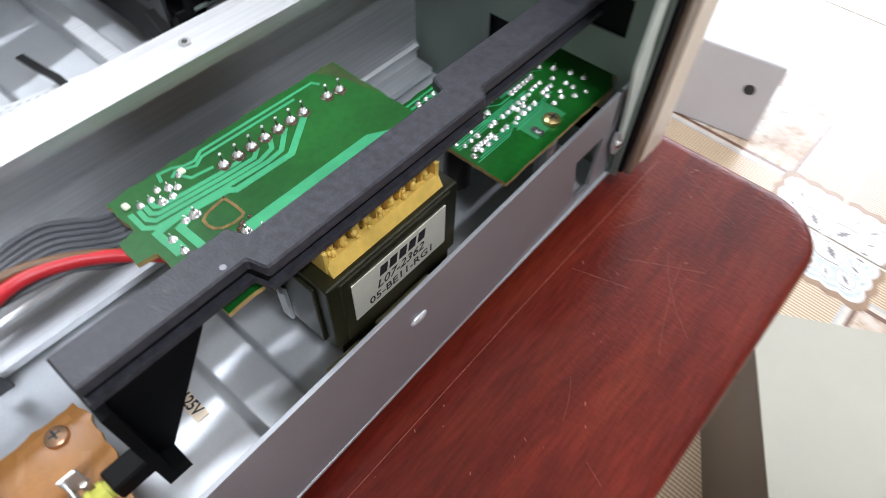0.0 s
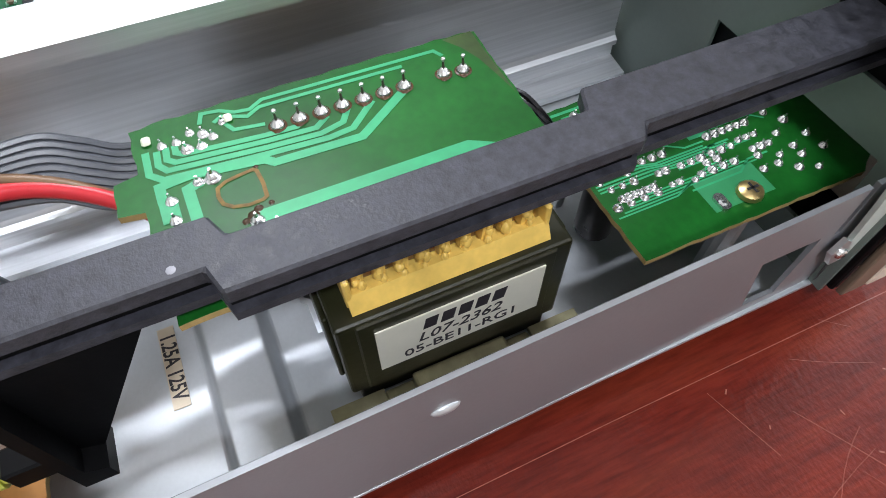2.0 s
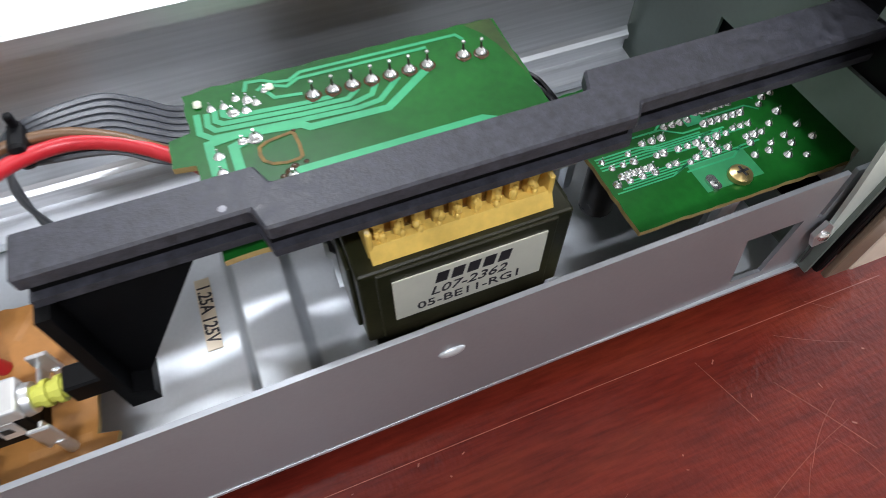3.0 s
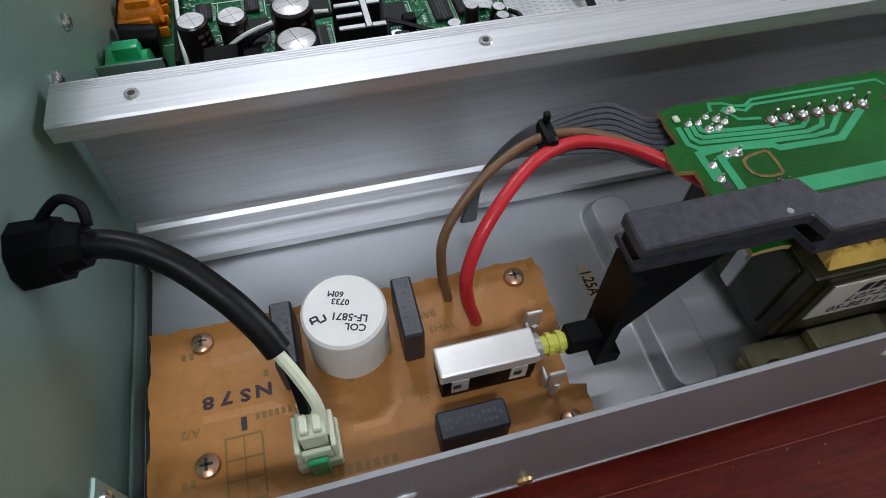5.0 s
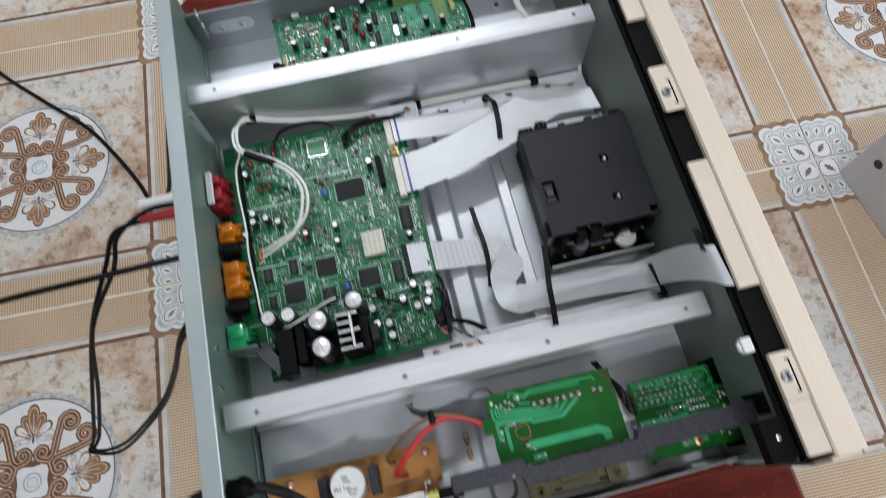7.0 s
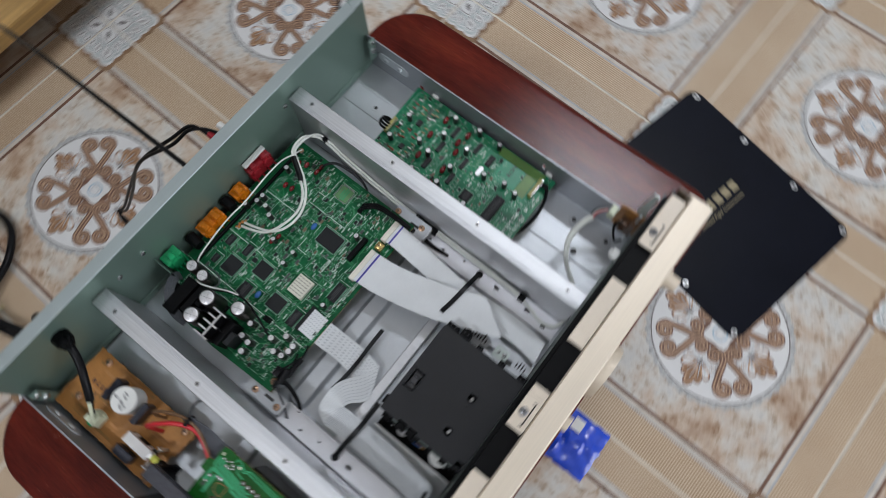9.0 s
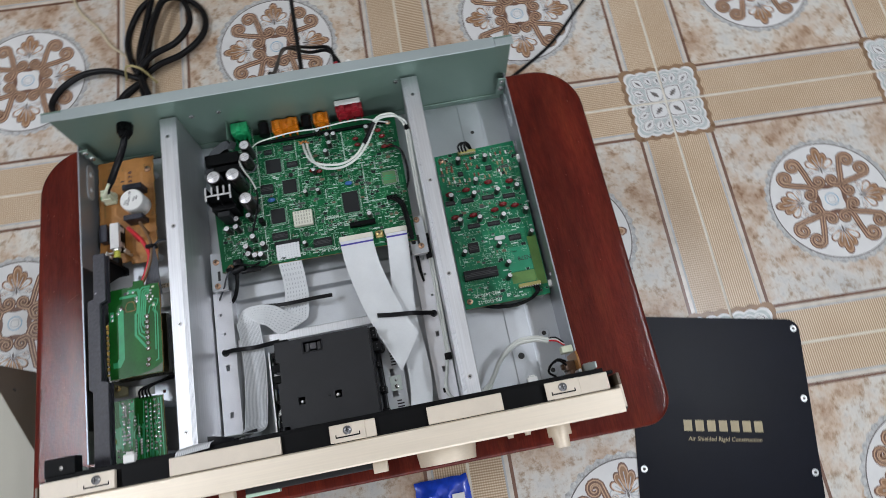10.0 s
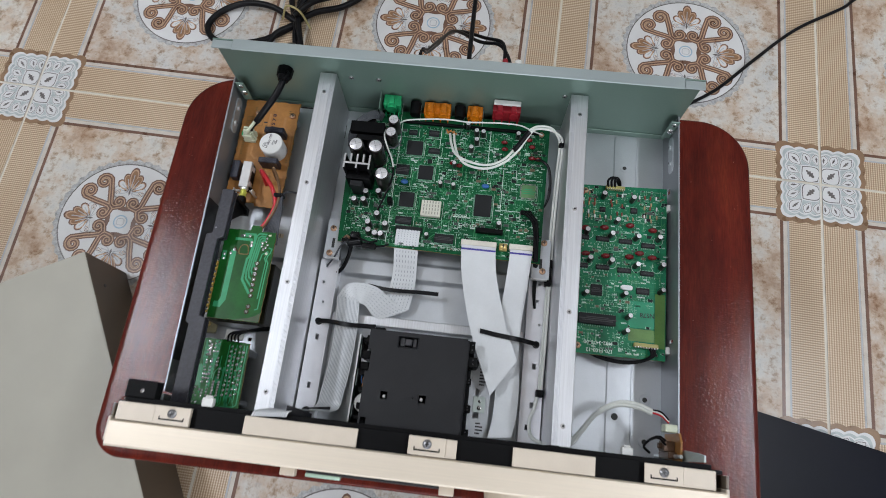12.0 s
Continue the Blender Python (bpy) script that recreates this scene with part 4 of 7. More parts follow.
def box_cap(x0, y0, x1, y1, z1, turn=0.0):
    c = thing("film_capacitor", ((x0 + x1) / 2, (y0 + y1) / 2, PB), "black rectangular film capacitor on the mains board", "capacitor", "film capacitors")
    part("case", box(B(), x0, y0, PB, x1, y1, z1, 0.5, 0, turn), mat("charcoal_case", (0.016, 0.018, 0.030), 0.38), c)
    bm = B()
    L, W = abs(y1 - y0), abs(x1 - x0)
    cx, cy = (x0 + x1) / 2, (y0 + y1) / 2
    for k in range(11):
        f = (k - 5) / 12.5
        for d in ((-1.1, 1.0) if k % 4 else (0.1,)):
            if L > W:
                box(bm, cx + d - 0.42, cy + f * L - L * 0.026, z1, cx + d + 0.42, cy + f * L + L * 0.02, z1 + 0.06)
            else:
                box(bm, cx + f * W - W * 0.026, cy + d - 0.42, z1, cx + f * W + W * 0.02, cy + d + 0.42, z1 + 0.06)
    part("marking", bm, mat("faint_grey_mark", (0.045, 0.045, 0.062), 0.5), c)


box_cap(45.5, 273.5, 63.5, 279.0, 31.5)
box_cap(46.0, 242.5, 63.5, 247.8, 31.5)
box_cap(20.8, 227.5, 27.8, 244.6, 26.0)

# push switch and its linkage
sw = thing("push_switch", (37.5, 229, PB), "white metal push switch with a yellow shaft", "switch")
TIN = mat("bright_tin_case", (0.86, 0.86, 0.85), 0.25, 0.55, 0.06)
part("body", box(B(), 33.6, 217, PB + 4, 41.2, 241.5, 27.6, 0.5), BLACK, sw, "black moulded body")
bm = box(B(), 33.3, 216.8, 27.6, 41.5, 241.8, 32.0, 0.6)
for y in (219.5, 234.5):
    for x in (33.2, 41.3):
        box(bm, x, y, 21.5, x + 0.4, y + 4.4, 28.0, 0.1)
part("tin_cover", bm, TIN, sw, "folded bright tin cover")
for y in (221, 236.5):
    part("case_notch", box(B(), 33.05, y, 24, 33.25, y + 2.0, 26), SCREW_DARK, sw)
part("base", box(B(), 34.2, 217, PB, 40.6, 241.0, PB + 4, 0.3), BLACK, sw)
bm = B()
for s in (1, -1):
    box(bm, 37.4 + s * 4.2, 215.0, 21, 37.4 + s * 9.0, 216.0, 25.5, 0.3)
    box(bm, 37.4 + s * 8.0, 211.5, 22, 37.4 + s * 9.0, 216.0, 30, 0.3)
    cyl(bm, (37.4 + s * 8.4, 213, PB), (37.4 + s * 8.4, 213, 23), 1.3, 1.0, 8)
part("spring_clip", bm, EDGE, sw, "bent bright metal clip")
bm = B()
cyl(bm, (37.6, 217, 27.5), (37.6, 206, 27.5), 2.4, 2.3, 12)
for y in (213.4, 210.6, 208):
    cyl(bm, (37.6, y, 27.5), (37.6, y - 1.3, 27.5), 3.0, 3.0, 12)
part("shaft", bm, YELLOW, sw, "ribbed yellow shaft")
part("bright_ring", cyl(B(), (37.6, 216.9, 27.5), (37.6, 215.2, 27.5), 3.7, 3.4, 16), EDGE, sw, "bright metal collar", True)

beam = thing("power_button_rod", (40, 110, 0), "long black plastic power button rod with cranked steps", "push rod")
bm = B()
crank = [(34, 11), (46.5, 11), (46.5, 90), (41.2, 92), (41.2, 156), (46, 158), (46, 199.5), (36, 199.5), (36, 160.5), (31, 159), (31, 86), (34, 84)]
prism(bm, crank, 63.2, 67.0)
bmesh.ops.bevel(bm, geom=bm.edges[:], offset=0.5, segments=1, affect="EDGES")
rod = part("rod", bm, BLACK_BEAM, beam)
# web and lower flange of the channel section under the top
mid = [(36, 11), (44, 11), (44, 90), (39.4, 92), (39.4, 156), (44, 158), (44, 199), (38, 199), (38, 160.5), (33, 159), (33, 86), (36, 84)]
part("web", prism(B(), mid, 60.0, 63.2), BLACK, rod)
part("lower_flange", prism(B(), [(a * 0.96 + 1.5, b) for a, b in crank], 58.0, 60.0), BLACK_BEAM, rod)
bm = B()
prism(bm, [(198.6, 58), (198.6, 20), (195, 20), (172, 58)], 38.0, 40.0, 0, "x")
prism(bm, [(200.0, 58), (200.0, 17.5), (193.6, 17.5), (193.6, 22), (197.4, 24), (197.4, 58)], 33.0, 43.0, 0, "x")
part("crank_arm", bm, BLACK, beam, "tapered black arm reaching down to the switch")
part("switch_link", box(B(), 34.6, 199, 24.5, 40.6, 208.5, 31.0, 0.5), BLACK, beam)
bm = B()
blob(bm, (37.9, 164.9, 66.6), 1.3, 0.4)
part("moulding_nub", bm, mat("grey_nub", (0.3, 0.3, 0.33), 0.5), beam, "", True)

# mains lead, inside
lead = thing("mains_lead", (66, 321, 64), "black mains lead entering through a rubber grommet", "cable")
bm = B()
tube(bm, [(66, 330, 64), (66, 314, 64.5), (64.6, 303, 64.2), (60, 293, 61.2), (52.5, 284, 55.5), (46.5, 278.5, 49.8), (42.6, 275.8, 45.6)], 3.1, 12, 6)
part("sheath", bm, RUBBER, lead, "", True)
bm = B()
cyl(bm, (66, 320.5, 64), (66, 312.5, 64.4), 7.2, 6.8, 10)
cyl(bm, (66, 312.5, 64.4), (65.7, 308, 64.5), 5.8, 4.6, 10)
tube(bm, [(69, 316, 69), (72, 311, 72), (69.5, 306.5, 72.2), (66.5, 306, 69)], 1.1, 6, 5)
part("grommet", bm, BLACK, lead, "moulded black strain relief")
for dx, m, lab in ((-1.8, IVORY, "pale core of the lead"), (1.5, RUBBER, "black core of the lead")):
    part("core", tube(B(), [(43.4 + dx * 0.7, 276.2, 46.6), (39.5 + dx, 274.0 + dx * 0.5, 42), (34.5 + dx, 272.2 + dx, 36), (30.8 + dx, 272 + dx, 28)], 1.45, 8, 6), m, lead, lab, True)
plug = thing("lead_connector", (29.5, 272, PB), "ivory two-pin connector on the mains board", "connector")
bm = B()
box(bm, 24.0, 267.5, PB, 34.5, 278, 21.5, 0.4)
hous = part("housing", bm, IVORY, plug)
for x0, y0, x1, y1, z in ((24.8, 269.3, 26.0, 276.1, 27.5), (25.0, 268.0, 33.8, 269.2, 29), (25.0, 276.2, 33.8, 277.4, 29), (32.6, 269.3, 33.8, 276.1, 31), (34.4, 269.8, 35.6, 272.0, 32.5), (34.4, 273.2, 35.6, 275.4, 32.5)):
    part("housing_wall", box(B(), x0, y0, PB + 1 if x0 > 34 else 21.4, x1, y1, z, 0.3), IVORY, hous)
bm = box(B(), 26.6, 269.6, 21.4, 32.2, 275.8, 33.0, 0.5)
box(bm, 27.2, 270.2, 32.6, 31.6, 272.2, 35.0, 0.4)
box(bm, 27.2, 273.2, 32.6, 31.6, 275.2, 35.0, 0.4)
part("plug", bm, IVORY, plug, "ivory crimp plug")
part("latch", box(B(), 22.8, 270.6, PB + 0.05, 24.2, 275.2, 25.6, 0.3), J_GREEN, plug, "small green latch")

# loom between the boards
loom = thing("wire_loom", (76, 200, 40), "loom of red, brown and grey wires tied with black tape", "wires")
part("red_wire", tube(B(), [(53.4, 226.4, PB), (53.6, 229.6, 31), (55.2, 229.4, 42), (61.5, 223.0, 51.0), (72.6, 209.4, 55.2), (78, 196, 54.6), (75.5, 184, 53.5), (69, 173, 51), (60, 164, 49)], 1.75, 10, 6), RED_WIRE, loom, "thick red wire", True)
part("brown_wire", tube(B(), [(62.2, 232.1, PB), (62.6, 234.0, 31), (66, 232.5, 43), (73, 222.5, 51.5), (79.5, 208.5, 55.4), (80.5, 196, 55.8), (76.5, 184, 54.2), (69, 172, 51), (62, 163, 49)], 1.3, 10, 6), BROWN_WIRE, loom, "brown wire", True)
for k in range(9):
    f, low = (k - 4) / 4, 0.85 * (8 - k)
    part("grey_wire", tube(B(), [(76 + 8.4 * f, 160, 49.0), (77.5 + 6.6 * f, 171.5, 51.2 - low * 0.6), (79 + 6 * f, 178, 55.0 - low), (81 + 5 * f, 186, 58 - low), (81.5 + 2.4 * f, 201, 57.5 - low), (85 + 1.2 * f, 209, 50 - low * 0.5), (91 + f, 215, 30), (96, 216 + 2 * f, 5)], 0.8, 6, 5), GREY_WIRE, loom, "", True)
part("tie_tail", box(B(), 82.0, 201.2, 57.5, 84.0, 203.0, 61.5, 0.6), RUBBER, loom)
part("tie", box(B(), 76.0, 200.4, 51.4, 85.0, 204.2, 58.6, 1.4), RUBBER, loom, "black tape tie")
# fuse rating sticker
st = solo("fuse_sticker", box(B(), 50.0, 181.8, 0.02, 73.0, 185.9, 0.35), LABEL_TAN, (61.5, 183.9, 0.02), "tan paper sticker marked with the fuse rating", "sticker")
text("lettering", "1.25A 125V", (61.5, 183.9, 0.42), 3.7, INK_DARK, st, (0, 0, 180), 0.76, 0, 0.03)

# ---------------------------------------------------------------- transformer and its board
TB = 54.2
tr = thing("transformer", (57, 118, 0), "varnished black mains transformer with a yellow bobbin", "transformer")
bm = B()
box(bm, 32.5, 94, 9, 84, 146, 39.5, 0.8)
box(bm, 31.9, 98, 10, 33, 142, 39.0, 0.4)
part("core", bm, CORE, tr)
for y0, y1 in ((92.8, 94.1), (145.9, 147.2)):
    part("core_end", box(B(), 37, y0, 10.5, 80, y1, 37.5, 0.6), CORE, tr)
bob = part("bobbin", box(B(), 36.0, 99, 39.5, 79, 141, 41.5, 0.5), BOBBIN, tr, "yellow plastic bobbin")
part("sloped_flange", prism(B(), [(34.5, 39.6), (36.4, 39.6), (38.4, 43.4), (36.6, 43.6)], 98.5, 141.5, 0, "y"), BOBBIN, bob)
part("spool", box(B(), 40.4, 100, 41.5, 78, 140, 51.5, 0.6), TAPE, bob, "brown varnished winding")
for y in (98.2, 140.4):
    part("end_flange", box(B(), 36.2, y, 39.6, 79.5, y + 1.4, 48.5, 0.4), BOBBIN, bob)
rnd = random.Random(9)
for k in range(9):
    y = 103.0 + 4.45 * k
    bm = B()
    lean = rnd.uniform(-0.5, 0.5)
    prism(bm, [(y - 1.3, 42.6), (y + 1.1, 42.6), (y + 0.9 + lean, 51.4), (y - 1.1 + lean, 51.4)], 38.0, 40.8, 0, "x")
    cyl(bm, (40.2, y + lean, 50), (40.4, y + lean, 55), 0.9, 0.8, 7)
    for j in range(5):
        blob(bm, (37.4 + 0.35 * j + rnd.uniform(-0.3, 0.3), y + rnd.uniform(-0.6, 0.6), 43.2 + 1.6 * j + rnd.uniform(0, 1)), rnd.uniform(0.7, 1.15), rnd.uniform(1.0, 1.8), 0, 7, 6)
    part("wound_pin", bm, BOBBIN, bob, "lumpy varnished terminal", True)
bm = B()
for y0 in (139, 88):
    prism(bm, [(20, y0), (32.2, y0), (32.2, y0 + 13), (20, y0 + 13), (17.6, y0 + 10), (17.6, y0 + 3)], 4.4, 6.2)
box(bm, 19.5, 101, 2.8, 32.2, 139, 4.6, 0.5)
box(bm, 25, 108, 4.5, 32.2, 132, 8.6, 0.8)
for y in (90, 150):
    box(bm, 20, y - 3, 0, 30, y + 3, 4.5, 0.4)
br = part("mounting_bracket", bm, OLIVE, tr, "varnished olive mounting bracket with raised middle")
for y in (145.3, 94.5):
    screw(br, (24.0, y, 6.2), 2.6, BRASS)
for y in (134, 104):
    part("mounting_slot", box(B(), 21.4, y - 2.4, 4.62, 23.2, y + 2.4, 4.75), SCREW_DARK, br)
part("lower_core", box(B(), 33.4, 96, 2, 83, 144, 9.2, 0.6), CORE, tr)
lb = part("label", box(B(), 31.5, 100.6, 18.0, 31.85, 138.6, 35.2), LABEL, tr, "cream paper label with black lettering")
# the maker's name stands as plain bars
for k in range(5):
    y = 128.6 - 3.9 * k
    part("printed_bar", prism(B(), [(y, 29.3), (y - 2.9, 29.3), (y - 2.9 - 0.7, 33.3), (y - 0.7, 33.3)], 31.38, 31.46, 0, "x"), INK_DARK, lb)
text("lettering", "L07-2362", (31.4, 120.2, 26.0), 3.5, INK_DARK, lb, (90, 0, -90), 1.05, 0.25)
text("lettering", "05-BE11-RG1", (31.4, 119.6, 21.3), 3.2, INK_DARK, lb, (90, 0, -90), 1.1)
bm = B()
prism(bm, [(147.3, 10), (148.4, 10), (148.4, 24), (149.6, 26), (149.6, 31), (148.6, 31), (148.6, 27.5), (147.3, 25.5)], 50.0, 54.0, 0, "x")
part("clamp_strap", bm, EDGE, tr, "bright bent clamp strap at the end of the core")

tb = thing("transformer_board", (63, 131, TB - 1.6), "green circuit board with light tracks over the transformer", "circuit board")
out = [(41.5, 93), (84.0, 92.5)] + [(84.6 + 0.3 * (k % 2), 96 + 6 * k) for k in range(12)] + [(84.0, 169.2), (72, 169.2), (71.0, 173.8), (63.0, 174.2), (62.2, 169.4), (56, 169.6), (48, 169.2), (36.5, 168.5), (36.5, 158.5), (41.5, 157.5)]
pcb_plate(rough(out, 2.4, 0.4, 5), TB - 1.6, TB, PCB_SINGLE, PCB_EDGE, tb)
for pts, wide, rise in zip(([(76.4, 164.9), (72.6, 165.2), (70.6, 163.8), (68.6, 145.1), (67.8, 134.1), (69.0, 129.1), (72.3, 127.0)],
            [(76.7, 163.1), (73.4, 163.4), (72.1, 162.0), (70.3, 144.6), (69.7, 134.5), (72.0, 131.5)],
            [(76.7, 161.4), (74.6, 161.5), (73.6, 160.2), (71.9, 144.2), (71.6, 138), (73, 136.5)],
            [(76.9, 167.0), (70.8, 167.2), (68.6, 165.0), (66.9, 145.6), (66.0, 133), (66.6, 127.8), (72.3, 121.6)],
            [(62.7, 166), (67.0, 166), (67.6, 160.0), (65.6, 146.1), (64.2, 144.6), (63.6, 126.9), (72.2, 114.8)]), (1.35, 1.35, 1.3, 1.45, 2.0), (0.10, 0.105, 0.11, 0.115, 0.12)):
    part("copper_track", strip(B(), pts, wide, TB, 0, rise), PCB_LIGHT, tb)
for pts in ([(80.3, 155.7), (83.2, 154.8), (82.6, 151.2), (80.9, 148.5), (80.4, 145.4), (82.2, 142.4), (81.4, 103.8), (79.1, 102.6)],
            [(79.6, 153.0), (80.8, 151.2), (78.6, 146.3), (80.3, 143.4), (79.6, 112)],
            [(78.5, 151.0), (76.0, 149.7), (75.0, 143.6)]):
    part("copper_track", strip(B(), pts, 0.95, TB, 0), PCB_LIGHT, tb)
part("copper_track", strip(B(), [(51.8, 151.0), (51.7, 109.1), (49.0, 104.4), (44.5, 104.4)], 4.6, TB), PCB_LIGHT, tb)
part("copper_track", strip(B(), [(65.2, 158.6), (64.4, 161.2), (51.0, 161.0)], 2.2, TB, 0, 0.13), PCB_LIGHT, tb)
part("copper_track", strip(B(), [(62.8, 165.2), (57.8, 165.2)], 3.4, TB, 0, 0.14), PCB_LIGHT, tb)
part("copper_track", strip(B(), [(44.5, 150.0), (44.5, 142.0)], 3.4, TB), PCB_LIGHT, tb)
bm = B()
ov = [(60.0, 157.0), (62.4, 156.6), (63.6, 154.6), (64.2, 151.4), (64.6, 148.2), (64.0, 147.6), (60.0, 147.2), (56.0, 147.4), (55.4, 148.4), (55.2, 151.4), (56.0, 154.6), (57.6, 156.4), (60.0, 157.0)]
strip(bm, [(60.2 + 0.86 * (a - 60), 152.2 + 0.86 * (b - 152)) for a, b in ov], 0.8, TB, 0, 0.15)
part("routed_outline", bm, mat("scorched_outline", (0.19, 0.115, 0.03), 0.7, 0, 0.4, 400), tb)
part("board_hole", prism(B(), rounded(54.6, 162.6, 57.0, 165.4, 1.15, 4), TB + 0.01, TB + 0.06), SCREW_DARK, tb)
bm = B()
for x, y, r in ((53.4, 151.6, 1.2), (54.6, 150.4, 0.9), (52.6, 153.2, 0.8), (55.0, 147.9, 0.6), (64.6, 148.3, 0.5)):
    blob(bm, (x, y, TB + 0.1), r, 0.35, 0, 8, 4)
part("flux_residue", bm, mat("burnt_flux_drop", (0.05, 0.025, 0.010), 0.25), tb, "burnt flux beside the joints", True)
bm = B()
flat(bm, [(84.3, 93.2), (84.2, 100.5), (80.0, 97.6), (75.0, 95.6), (68.0, 94.2), (62.0, 93.2)], TB + 0.02)
part("scorched_corner", bm, mat("olive_scorched_mask", (0.030, 0.062, 0.008), 0.3, 0, 0.4, 120, 500, 0.03), tb, "olive scorched corner of the board")
bm = B()
rnd = random.Random(11)
for x, y in [(73.4, 141.4 - 4.58 * k) for k in range(7)] + [(73.5, 104.8), (72.8, 100.5)]:
    cyl(bm, (x, y, TB + 0.16), (x, y, TB + 0.20), 1.95, 1.9, 14, 1)
    cyl(bm, (x, y, TB), (x, y, TB + 0.6), 1.5, 1.4, 14)
    cyl(bm, (x, y, TB + 0.6), (x + 0.1, y, TB + 1.7), 1.4, 0.6, 14)
    cyl(bm, (x + 0.1, y, TB + 1.6), (x + 0.3, y, TB + 3.7), 0.30, 0.26, 7, 2)
    blob(bm, (x + 0.3, y, TB + 3.8), 0.58, 0.9, 0, 7, 4)
    blob(bm, (x - 1.2, y + 0.4, TB + 0.15), 1.0, 0.35, 1, 8, 4)
pins = tagged(part("pin_solder", bm, [SOLDER, mat("burnt_flux", (0.07, 0.03, 0.010), 0.25), mat("dull_pin", (0.05, 0.045, 0.03), 0.5, 0.2)], tb, "large shiny solder joints with burnt flux", True), kind="stuff")
pins.data.set_sharp_from_angle(angle=radians(80))
solder_joints("solder", [(77.4, 163.7), (77.2, 160.9), (78.8, 158.0), (74.4, 159.3), (77.4, 155.6), (74.2, 156.5), (75.9, 153.9), (79.2, 151.3)], TB + 0.1, 0.95, tb)
solder_joints("solder", [(62.7, 164.6), (58.0, 164.7), (65.3, 159.1), (65.3, 156.4), (51.8, 151.3), (49.5, 148), (44.5, 147), (44.5, 143)], TB + 0.1, 1.15, tb)
bm = B()
box(bm, 78.4, 149.2, TB, 80.6, 151.0, TB + 0.9, 0.4)
box(bm, 78.4, 165.4, TB, 80.8, 167.2, TB + 0.9, 0.4)
part("wire_link", bm, IVORY, tb)
bm = B()
cyl(bm, (78, 163, TB - 9), (78, 163, TB - 1.6), 4.0, 4.0, 10)
box(bm, 70, 150, TB - 10, 82, 166, TB - 1.6, 0.6)
part("wire_socket", bm, TAPE, tb, "brown socket under the board edge")

# ---------------------------------------------------------------- small board behind the front panel
FB = 31.6
fbd = thing("power_regulator_board", (50, 48, FB - 1.6), "small green board full of solder joints beside the rod", "circuit board")
pcb_plate(rough([(25.3, 79), (25.0, 17), (30, 9.6), (60, 9.6), (61, 23.8), (72.5, 23.9), (74.5, 26), (73.5, 78), (50, 79.4)], 2.4, 0.3, 6), FB - 1.6, FB, PCB_SINGLE, PCB_EDGE, fbd)
JOINT_ROWS = [(54.6, 43, -2.2, 6), (53.0, 54, -2.5, 4), (50.2, 43, -2.4, 6), (50.0, 63, -3.0, 3), (45.2, 61.5, -2.1, 2), (45.0, 55, -3.0, 3), (45.2, 45.5, -3.0, 3), (46.0, 36.5, -2.5, 3),
              (43.2, 48.6, -3.2, 2), (40.8, 52, -3.3, 4), (42.2, 35, -2.5, 3), (42.2, 74, -1.75, 6), (45.6, 75, -3.3, 3), (40.4, 76.5, -3.8, 4), (41.0, 60.5, -2.2, 2), (48.2, 76.5, -8, 2)]
spots = [(x, y + step * k) for x, y, step, n in JOINT_ROWS for k in range(n)]
spots += [(40, 35.4), (38, 30.2), (36, 32.4), (36, 37), (39, 25), (36, 25), (33, 28.6), (31.2, 24), (36, 18), (41, 19), (47, 21), (44, 26), (51, 24), (56, 21), (55, 18.8), (53.6, 18), (53, 21.4), (40, 54.5)]
spots += [(x, y) for x, y0, step in ((59.5, 74, 4.1), (63.0, 72, 3.4), (66.5, 75, 5.2), (70.0, 70, 3.9)) for y in (y0 - step * k for k in range(int((y0 - 28) / step)))]
solder_joints("solder", [(x - 0.5, y + (78 - y) * 0.035) for x, y in spots], FB + 0.1, 0.95, fbd)
bm = B()
for k in range(5):
    # a bundle of tracks that runs from the joints by the transformer to the front
    strip(bm, [(48.9 - 0.95 * k, 78), (48.9 - 0.95 * k, 66 - k), (47.6 - 0.75 * k, 61 - k), (47.6 - 0.75 * k, 47 - 3 * k)], 0.5, FB)
    strip(bm, [(37.2 + 0.8 * k, 78 - 2 * k), (37.2 + 0.8 * k, 62 - 2 * k), (38.6 + 0.8 * k, 58 - 2 * k), (38.6 + 0.8 * k, 38 + 2 * k)], 0.42, FB)
    strip(bm, [(57.0 + 3.1 * k, 76), (57.0 + 3.1 * k, 58), (58.6 + 2.6 * k, 52), (58.6 + 2.6 * k, 30)], 0.7, FB)
for pts in ([(52, 60), (52.0, 56.5), (48.8, 51.5), (48.8, 46)], [(52.2, 66), (52.2, 58), (56.5, 52), (56.5, 30), (53, 26)], [(51.6, 44), (51.6, 30), (49, 27)], [(43.6, 57), (43.6, 50), (46.8, 46), (46.8, 40)], [(37, 58), (37, 44), (39.6, 40), (39.6, 34)]):
    strip(bm, pts, 0.55, FB)
rnd = random.Random(40)
for k in range(34):
    x, y = rnd.uniform(56, 71), rnd.uniform(30, 74)
    L, d = rnd.uniform(3, 9), rnd.choice((-2.2, 0, 2.2))
    strip(bm, [(x, y), (x, y - L / 2), (min(x + d, 72), y - L / 2 - abs(d)), (min(x + d, 72), y - L - abs(d))], rnd.choice((0.5, 0.7, 1.1)), FB, 0, 0.1)
strip(bm, [(58, 12.4), (59, 25.6), (70, 26.2), (72.2, 28), (71.6, 76)], 0.9, FB, 0, 0.09)
tagged(part("copper_track", bm, PCB_LIGHT, fbd, "fine green copper tracks"), kind="stuff")
